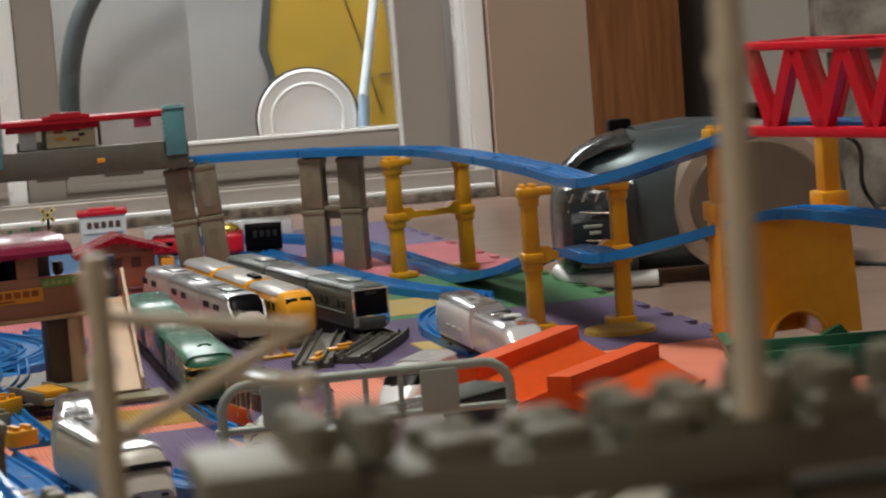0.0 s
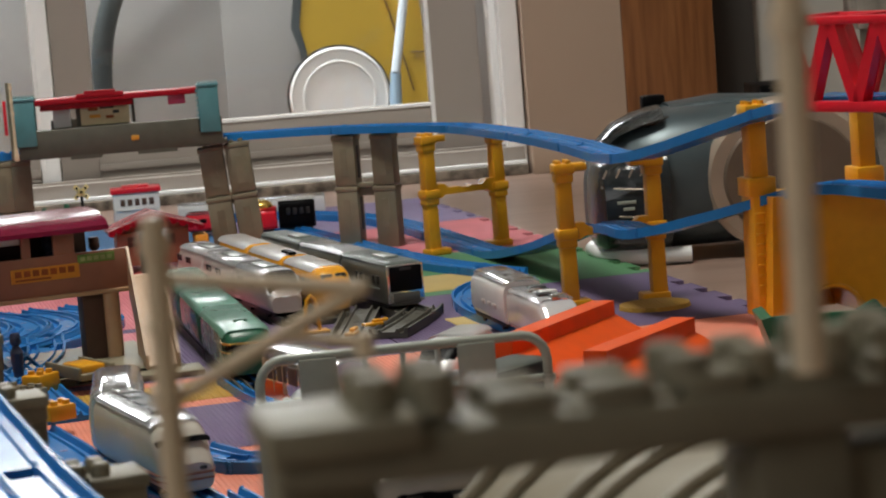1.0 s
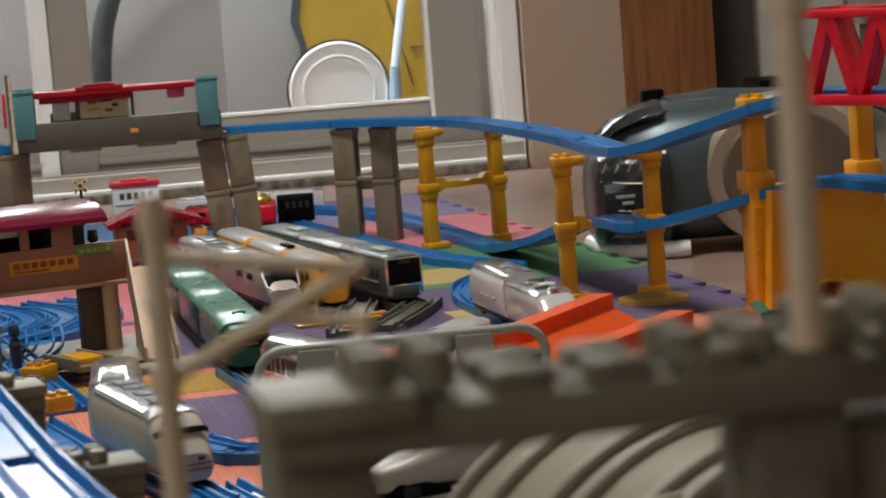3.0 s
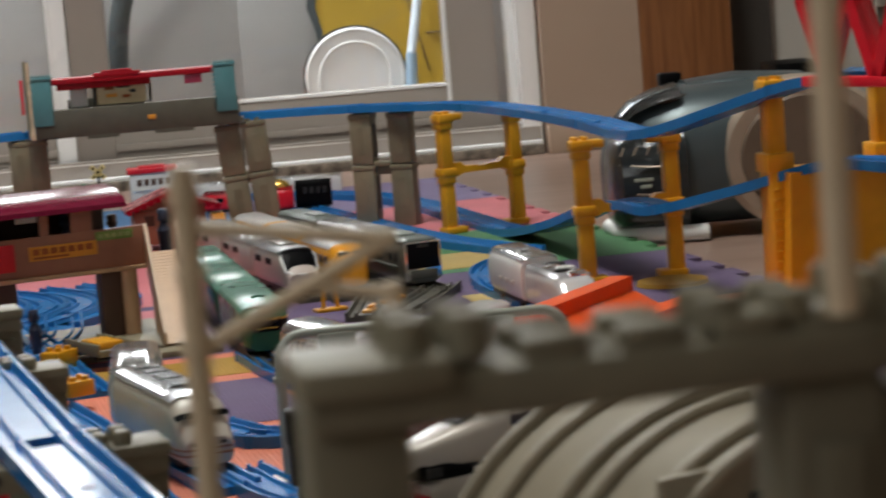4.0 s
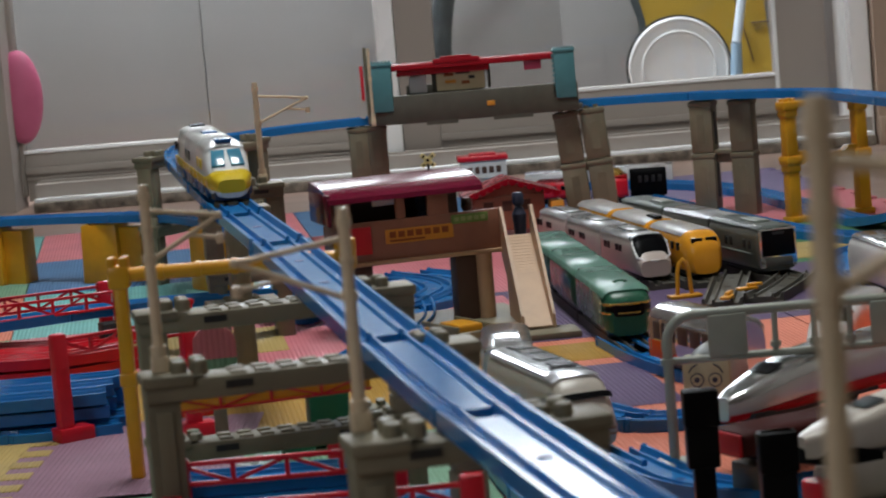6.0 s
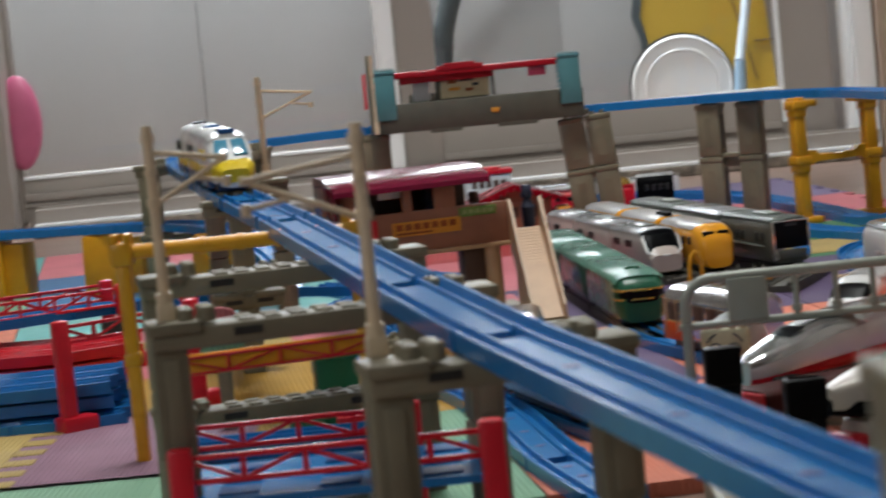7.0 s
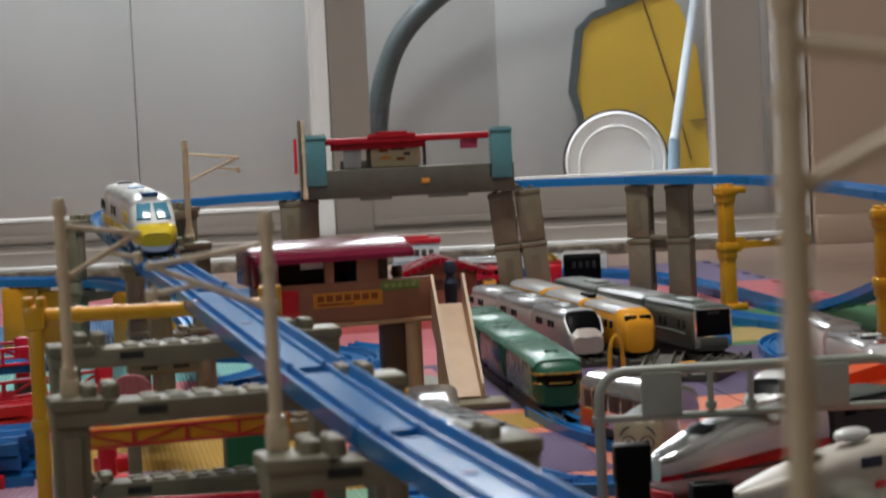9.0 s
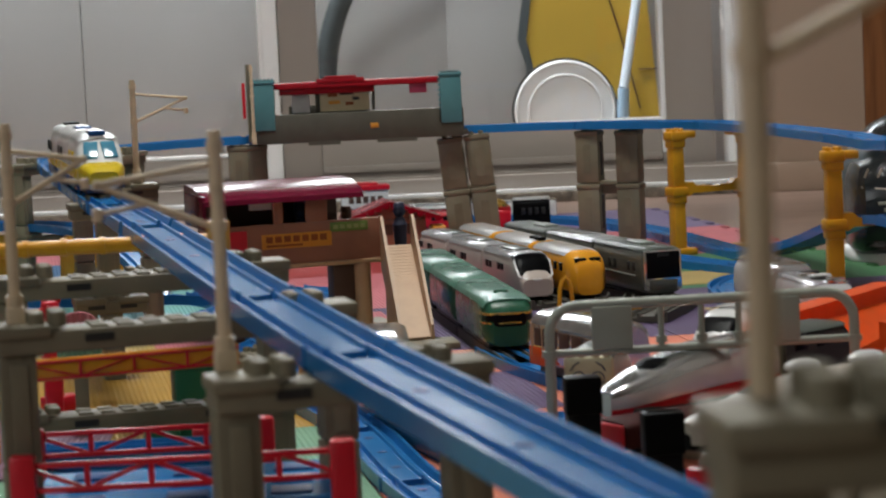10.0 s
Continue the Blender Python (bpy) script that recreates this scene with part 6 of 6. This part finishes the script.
hull(bm, [(-0.138, 0.036, 0.060, 0.1485), (-0.122, 0.046, 0.060, 0.1660), (-0.098, 0.052, 0.060, 0.1785), (-0.072, 0.054, 0.060, 0.1860)], 48, 132, 14, 0.62, 0.0022)
bmesh.ops.solidify(bm, geom=bm.faces[:], thickness=0.0015)
bmesh.ops.transform(bm, matrix=Matrix.Translation((-0.004, -0.032, 0.003)), verts=bm.verts[:])
part("lid_window", bm, VAC_GLINT, va, "clear rippled lid window")
part("handle_knob", boxes(((-0.068, 0.03, 0.190), (0.025, 0.022, 0.018)), bevel=0.003), BLACK, va)
bm = bmesh.new()
hull(bm, [(-0.06, 0.03, 0.176, 0.190), (0.0, 0.045, 0.180, 0.1955), (0.07, 0.03, 0.176, 0.190)], ex=0.7, n=24)
part("carry_plate", bm, VAC_BODY, va, "glossy oval top plate")
for sy in (-1,):
    for r, y0, y1, mat, nm in ((0.094, -0.098, -0.040, VAC_SILVER, "wheel_rim"), (0.076, -0.1015, -0.09, VAC_WHEEL, "wheel_disc")):
        bm = bmesh.new()
        cyl(bm, (0.052, y0 + 0.006, 0.096), (0.052, y1, 0.096), r, n=48)
        cyl(bm, (0.052, y0, 0.096), (0.052, y0 + 0.006, 0.096), r * 0.93, r, n=48)
        part(nm, bm, mat, va)
bm = bmesh.new()
tube(bm, [(-0.152, -0.020, 0.018), (-0.147, -0.052, 0.014), (-0.128, -0.076, 0.012), (-0.098, -0.089, 0.011), (-0.060, -0.096, 0.011)], 0.0105, 12)
part("bumper", bm, WHITE, va, "white base bumper")
for x, z, r in ((-0.045, 0.125, 0.020), (-0.040, 0.075, 0.016)):
    part("side_dimple", ball(bmesh.new(), (x, -0.088, z), r, (1.25, 0.16, 1)), VAC_DARK, va)

cord = bmesh.new()
tube(cord, spline([(0.864, 2.84, 0.136), (0.908, 2.80, 0.115), (0.94, 2.89, 0.050), (0.962, 2.82, -0.004), (0.93, 2.71, FLOOR + 0.003), (0.864, 2.77, FLOOR + 0.003)], 0.01), 0.0030, 8)
single("power_cord", cord, CORD, Matrix(), "black power cord hanging beside the vacuum cleaner", "cord")
single("patterned_box", boxes(((0, 0, 0.3236), (0.50, 0.12, 0.20)), ((0, 0, 0.112), (0.46, 0.1, 0.2236)), bevel=0.004), PATTERN, pose(1.28, 3.38, FLOOR, 0, 0, -6), "box with a grey floral print by the wall", "box")
bks = thing("book_stack", pose(0.949, 3.58, FLOOR) @ Matrix.Diagonal((1.08, 1.08, 1.08, 1)), "low stack of pale books and papers", "books")
for k in range(6):
    part("book", boxes(((0.004 * (k % 3), 0.003 * (k % 2), 0.012 + k * 0.0225), (0.075 - 0.005 * (k % 3), 0.10, 0.020)), bevel=0.0015), (WHITE, BLACK, ROOF_GR, IVORY)[k % 4], bks)

# ---- left side: blocks, girder bridges, yellow frame ----


def block_pier(at, turn, w=0.05, h=0.070):
    b = thing("block_pier", pose(*at, 0, 0, turn), "solid yellow plastic block pier under the low rail", "toy pier", "yellow block piers")
    bm = bmesh.new()
    box(bm, (0, 0, h / 2), (w, 0.036, h), 0.002, taper=0.94)
    for k in range(4):
        box(bm, (-w * 0.3 + k * w * 0.2, 0, h), (0.005, 0.030, 0.004), 0.0008)
    part("block", bm, YELLOW, b)
    part("block_side", boxes(((w * 0.5 + 0.012, 0.006, h * 0.47), (0.028, 0.03, h * 0.94)), bevel=0.0015), YELLOW, b)


block_pier((-0.460, 2.905, MAT), -20)
block_pier((-0.612, 2.97, MAT), -20)
block_pier((-0.315, 2.75, MAT), -55)


def girder_bridge(at, turn, length, deck, label, group, h=0.024, gap=0.052, posts=True, post_h=0.065, z=0.036, sides=(-1, 1), bar=1.0):
    g = thing("girder_bridge", pose(*at, 0, 0, turn), label, "toy bridge", group)
    for s in sides:
        girder = part("girder", boxes(((length / 2, s * gap / 2, z), (length, 0.003 * bar, 0.0026 * bar)), bevel=0.0004), RED, g)
        part("top_chord", boxes(((length / 2, s * gap / 2, z + h), (length, 0.003 * bar, 0.0026 * bar)), bevel=0.0004), RED, girder)
        nb = max(int(length / 0.028), 3)
        for k in range(nb):
            x0, x1 = length * k / nb, length * (k + 1) / nb
            d = Vector((x1 - x0, 0, h if k % 2 else -h))
            bm = bmesh.new()
            box(bm, ((x0 + x1) / 2, s * gap / 2, z + h / 2), (0.0018 * bar, 0.0020 * bar, d.length), 0.0002, d.to_track_quat("Z", "Y").to_matrix())
            part("diagonal", bm, RED, girder)
            part("upright", boxes(((x0, s * gap / 2, z + h / 2), (0.0026 * bar, 0.0026 * bar, h))), RED, girder)
        if posts:
            for x in (0.0, length):
                bm = bmesh.new()
                box(bm, (x, s * gap / 2, (post_h + 0.0095 + MAT) / 2), (0.0125, 0.010, post_h + 0.0095 - MAT), 0.0022)
                box(bm, (x + 0.006, s * gap / 2, MAT + 0.006), (0.030, 0.018, 0.012), 0.002)
                part("end_post", bm, RED, g)
    if deck:
        n = max(int(length / 0.04), 2)
        part("deck", boxes(((length / 2, 0, z - 0.012), (length, gap - 0.006, 0.004))), deck, g)
        for k in range(n):
            for row in range(3):
                part("deck_hole", boxes(((length * (k + 0.5) / n, (row - 1) * gap * 0.3, z - 0.0096), (0.020, gap * 0.18, 0.0014)), bevel=0.0004), RAIL_DARK if deck is RAIL_BLUE else deck, g)
    return g


for at, turn, ln, deck, z, ph, h, gap in (
    ((-0.168, 1.237, 0), 1, 0.152, RAIL_BLUE, 0.058, 0.066, 0.012, 0.106),
    ((-0.188, 1.390, 0), 2, 0.126, RAIL_BLUE, 0.044, 0.050, 0.012, 0.046),
    ((-0.196, 1.393, 0), 17, 0.121, None, 0.0855, 0.084, 0.0090, 0.044),
    ((-0.555, 2.15, 0), 24, 0.220, None, 0.043, 0.052, 0.014, 0.054),
    ((-0.347, 1.865, 0), 38, 0.116, None, 0.054, 0.062, 0.012, 0.028),
):
    gb = girder_bridge(at, turn, ln, deck, "bright red lattice girder bridge with square end posts", "red girder bridges", z=z, post_h=ph, h=h, gap=gap, sides=(-1,) if turn in (1, 2, 17, 38) else (-1, 1), posts=turn != 17, bar=0.5 if turn == 17 else 1.0)
    if turn == 17:
        part("yellow_beam", boxes(((ln / 2, -0.0192, z + 0.0048), (ln, 0.004, 0.0122)), bevel=0.001), TRAIN_YEL, gb, "orange-yellow plate behind the red lattice")
lay([(-0.187, 1.3925, 0.0345), (-0.147, 1.394, 0.0345), (-0.107, 1.3955, 0.0345), (-0.063, 1.397, 0.0345)], "blue plastic rail lying on the red girder bridge", "low rails")
for k in range(3):
    o = 0.045 * k
    lay([(-0.2401, 1.1874 + o, -0.0119), (-0.1324, 1.1767 + o, -0.0119), (-0.0354, 1.1821 + o, -0.0119), (0.0292, 1.209 + o, -0.0119)], "blue plastic rail under the red girder", "floor rails")

yf = thing("yellow_gate", pose(-0.180, 1.690, 0, 0, 0, 1), "tall yellow plastic double pier with a round top bar", "toy pier")
for s in (-1, 1):
    x = s * 0.0800
    part("leg", boxes(((x, 0, (0.130 + MAT) / 2), (0.0094, 0.0120, 0.130 - MAT)), bevel=0.002), YELLOW, yf)
    part("leg_collar", boxes(((x, 0, 0.058), (0.0120, 0.015, 0.010)), bevel=0.002), YELLOW, yf)
    head = part("leg_head", boxes(((x, 0, 0.1310), (0.0150, 0.0170, 0.016)), bevel=0.002), YELLOW, yf)
    stud_parts(head, (x, 0, 0.138), 0.0090, 0.0090, 0.0034, 0.007, YELLOW)
bm = bmesh.new()
tube(bm, [(-0.076, 0, 0.1320), (0.076, 0, 0.1320)], 0.0052, 12)
for k in range(5):
    cyl(bm, (-0.052 + k * 0.026, 0, 0.1320), (-0.048 + k * 0.026, 0, 0.1320), 0.0060, n=12)
part("top_bar", bm, YELLOW, yf)

# red posts standing behind the viaduct beams
for x, y, h in ((-0.236, 1.835, 0.048), (-0.280, 2.185, 0.060)):
    rp = thing("toy_post", pose(x, y, MAT, 0, 0, 18), "bright red square plastic post with a flared foot", "toy post", "red posts behind the viaduct")
    part("post_shaft", boxes(((0, 0, h / 2), (0.0125, 0.010, h)), bevel=0.002), RED, rp)
    part("post_foot", boxes(((0.003, 0, 0.006), (0.026, 0.018, 0.012)), bevel=0.003), RED, rp)
    part("post_cap", boxes(((0, 0, h), (0.0155, 0.013, 0.005)), bevel=0.0015), RED, rp)
# dark grey prop under the low rail
prop = thing("rail_prop", pose(-0.352, 2.20, MAT, 0, 0, 24), "dark grey plastic prop under the low blue rail", "toy pier")
part("prop_block", boxes(((0, 0, 0.0225), (0.018, 0.020, 0.045)), bevel=0.0014), UNDER, prop)

# small clutter below the viaduct
rnd = random.Random(4)
for k, (x, y, z, mat) in enumerate(((-0.1487, 1.7279, MAT, GREEN), (-0.111, 1.6848, MAT, RED), (-0.1703, 1.6416, MAT, WHITE), (-0.0948, 1.7926, MAT, GREY_LT), (-0.1811, 1.5661, MAT, WHITE), (-0.0786, 1.4367, MAT, SILVER),
                                    (-0.0743, 2.0784, MAT, GREY_LT), (-0.0447, 1.9486, -0.0021, YELLOW), (-0.1002, 2.1215, MAT, GREY_LT), (-0.07, 2.1485, MAT, YELLOW), (-0.111, 2.0568, MAT, GREY_LT), (0.0563, 1.1413, -0.0262, WHITE))):
    b = thing("toy_block", pose(x, y, z, 0, 0, rnd.uniform(0, 60)), "small moulded toy building block lying on the mat", "toy block", "loose blocks under the viaduct")
    w, d, h = rnd.uniform(0.022, 0.034), rnd.uniform(0.014, 0.022), rnd.uniform(0.012, 0.022)
    part("block_body", boxes(((0, 0, h / 2), (w, d, h)), bevel=0.0014), mat, b)
    bm = bmesh.new()
    studs(bm, (0, 0, h - 0.0005), w * 0.45, d * 0.45, 0.0034, 0.004)
    part("block_studs", bm, mat, b)

# ---- things stored behind the glass door ----
ho = bmesh.new()
path = spline([(-0.060, 4.5, FLOOR), (-0.068, 4.5, 0.10), (-0.066, 4.5, 0.19), (-0.052, 4.5, 0.27), (-0.020, 4.5, 0.345), (0.035, 4.5, 0.405), (0.11, 4.5, 0.452), (0.20, 4.5, 0.487), (0.33, 4.5, 0.51), (0.46, 4.5, 0.52)], 0.008)
tube(ho, path, 0.019, 16)
hose = thing("vacuum_hose", Matrix(), "dark grey ribbed hose curving behind the glass", "hose")
part("hose_tube", ho, HOSE, hose)
ribs = bmesh.new()
for a, b in zip(path[::2], path[1::2]):
    cyl(ribs, a, a.lerp(b, 0.4), 0.0205, n=14)
tagged(part("hose_rib", ribs, HOSE, hose), kind="stuff")

yb = thing("ironing_board", pose(0.0, 4.62, 0), "yellow folded board with a grey edge leaning on the wall", "board")
shape = [(0.318, 0.0), (0.312, 0.19), (0.300, 0.235), (0.318, 0.345), (0.345, 0.372), (0.470, 0.412), (0.500, 0.385), (0.530, 0.300), (0.545, 0.10), (0.545, 0.0)]
bm = bmesh.new()
prism(bm, shape, -0.008, 0.008, pose(0, 0, 0, 90, 0, 0))
part("yellow_cover", bm, BAG_YEL, yb)
bm = bmesh.new()
prism(bm, [(0.316, 0.0), (0.310, 0.19), (0.296, 0.235), (0.314, 0.350), (0.345, 0.380), (0.470, 0.420), (0.470, 0.41), (0.345, 0.366), (0.328, 0.345), (0.312, 0.235), (0.322, 0.19), (0.328, 0.0)], -0.011, 0.011, pose(-0.008, 0, 0, 90, 0, 0))
part("grey_edge", bm, HOSE, yb, "dark grey padded edge")
bm = bmesh.new()
tube(bm, [(0.432, -0.010, 0.40), (0.475, -0.010, 0.25), (0.510, -0.010, 0.10)], 0.0015, 6)
tube(bm, [(0.51, -0.010, 0.172), (0.545, -0.010, 0.172)], 0.0015, 6)
part("seam", bm, BROWN_DK, yb)
pl = thing("plate", pose(0.362, 4.50, 0.105, 90, 0, 0), "round white plastic lid with a raised rim and dark edge", "lid")
bm = bmesh.new()
cyl(bm, (0, 0, 0.004), (0, 0, 0.012), 0.0925, 0.088, 56)
part("disc", bm, WHITE, pl)
bm = bmesh.new()
for r, z in ((0.088, 0.012), (0.066, 0.012)):
    ring = [(r * math.cos(2 * math.pi * k / 56), r * math.sin(2 * math.pi * k / 56), z) for k in range(57)]
    tube(bm, ring, 0.0028, 8)
part("rim_ring", bm, WHITE, pl)
bm = bmesh.new()
cyl(bm, (0, 0, -0.008), (0, 0, 0.004), 0.0962, n=56)
part("dark_edge", bm, UNDER, pl)
single("pedestal", boxes(((0, 0, 0.006), (0.10, 0.06, 0.012)), bevel=0.002), ALU, pose(0.362, 4.50, FLOOR) @ Matrix.Diagonal((1, 1, 3.0, 1)), "low white box under the round lid", "box")
sk = thing("mop_handle", pose(0.457, 4.46, -0.002), "pale blue and white plastic mop handle leaning", "mop")
bm = bmesh.new()
tube(bm, [(0.0, 0, 0.02), (0.008, 0, 0.145)], 0.0125, 12, 0.010)
part("blue_socket", bm, PALE_BLUE, sk)
bm = bmesh.new()
tube(bm, [(0.008, 0, 0.145), (0.062, 0.06, 0.40), (0.075, 0.08, 0.70)], 0.0085, 12)
part("shaft", bm, plastic("handle_pale", (0.551, 0.627, 0.703), 0.35), sk)
part("mop_head", boxes(((0, 0, 0.02), (0.08, 0.05, 0.04)), bevel=0.006), PALE_BLUE, sk)
bp = bmesh.new()
tube(bp, [(0.388, 4.62, 0.40), (0.388, 4.62, 0.62)], 0.022, 14)
tube(bp, [(0.388, 4.62, 0.05), (0.388, 4.62, 0.40)], 0.010, 10)
single("vacuum_pipe", bp, HOSE, Matrix.Translation((0, 0.03, -0.05)), "upright dark grey pipe behind the yellow board", "pipe")
bal = bmesh.new()
ball(bal, (0, 0, 0), 0.075, (0.48, 0.2, 1.0), 24)
single("pink_sticker", bal, PINKBALL, pose(-0.775, 4.139, 0.1645) @ Matrix.Diagonal((1.06, 1.0, 1.06, 1)), "bright pink oval toy on the wall by the glass", "toy")

disc = bmesh.new()
cyl(disc, (0, 0, 0), (0, 0, 0.004), 0.036, 0.035, 40)
single("foam_disc", disc, MATS["ochre"], pose(0.5250, 2.340, MAT + 0.0002), "round tan foam piece beside the yellow pier leg", "play mat")

# more things lying under the viaduct
gb = thing("toy_box", pose(-0.1272, 1.7603, MAT, 0, 0, 12), "dark green plastic toy box beside the viaduct pier", "toy box")
part("box_body", boxes(((0, 0, 0.026), (0.030, 0.024, 0.052)), bevel=0.002), GREEN, gb)
part("box_rim", boxes(((0, 0, 0.053), (0.033, 0.027, 0.004)), bevel=0.001), GREEN, gb)
rb = thing("toy_sign", pose(-0.2102, 1.7926, MAT, 0, 0, 8), "small round-topped board in pink and mint", "toy sign")
bm = bmesh.new()
prism(bm, [(-0.016, 0.066), (0.016, 0.066)] + [(0.016 * math.cos(math.pi * k / 10), 0.078 + 0.013 * math.sin(math.pi * k / 10)) for k in range(11)], -0.003, 0.003, pose(0, 0, 0, 90, 0, 0))
part("pink_top", bm, MATS["pink"], rb, "pink rounded top")
part("mint_base", boxes(((0, 0, 0.060), (0.032, 0.006, 0.012)), bevel=0.001), MATS["mint"], rb, "mint lower half")
part("sign_post", boxes(((0, 0, 0.027), (0.010, 0.006, 0.054)), bevel=0.001), GREY_LT, rb)
for x, y, z, turn, w in ((-0.165, 1.453, MAT, 8, 0.054), (-0.111, 1.431, MAT, 40, 0.032)):
    pod = thing("toy_shell", pose(x, y, z, 0, 0, turn), "rounded pale grey plastic shell lying on the mat", "toy part", "loose shells")
    bm = bmesh.new()
    hull(bm, [(w / 2, 0.010, 0, 0.022), (w * 0.4, 0.016, 0, 0.028), (-w * 0.4, 0.016, 0, 0.028), (-w / 2, 0.010, 0, 0.022)], ex=0.5, n=20)
    part("shell_body", bm, PALE_GREEN if w > 0.04 else WHITE, pod)
    part("shell_band", boxes(((0, 0, 0.012), (w * 0.7, 0.033, 0.004)), bevel=0.001), ROOF_GR, pod)
bx = thing("toy_crate", pose(0.2406, 1.2606, FLOOR, 0, 0, 18), "deep blue plastic toy crate near the signals", "toy crate")
part("crate_body", boxes(((0, 0, 0.020), (0.090, 0.070, 0.040)), bevel=0.003), TRAIN_BLUE, bx)
part("crate_rim", boxes(((0, 0, 0.042), (0.096, 0.076, 0.005)), bevel=0.0015), TRAIN_BLUE, bx)

fw = thing("flat_wagon", pose(-0.0351, 2.1638, MAT + 0.009, 0, 0, -62), "grey flat toy wagon with an orange-yellow load", "toy wagon")
part("wagon_bed", boxes(((0, 0, 0.007), (0.070, 0.032, 0.006)), bevel=0.001), GREY_LT, fw)
for s in (-1, 1):
    part("side_rail", boxes(((0, s * 0.0165, 0.0115), (0.070, 0.003, 0.009)), bevel=0.0008), GREY_LT, fw)
part("load", boxes(((0.008, 0, 0.0125), (0.040, 0.024, 0.008)), bevel=0.002), YELLOW, fw, "orange-yellow load")
for x in (-0.022, 0.022):
    bm = bmesh.new()
    cyl(bm, (x, -0.014, 0.004), (x, 0.014, 0.004), 0.004, n=12)
    part("axle", bm, BLACK, fw)
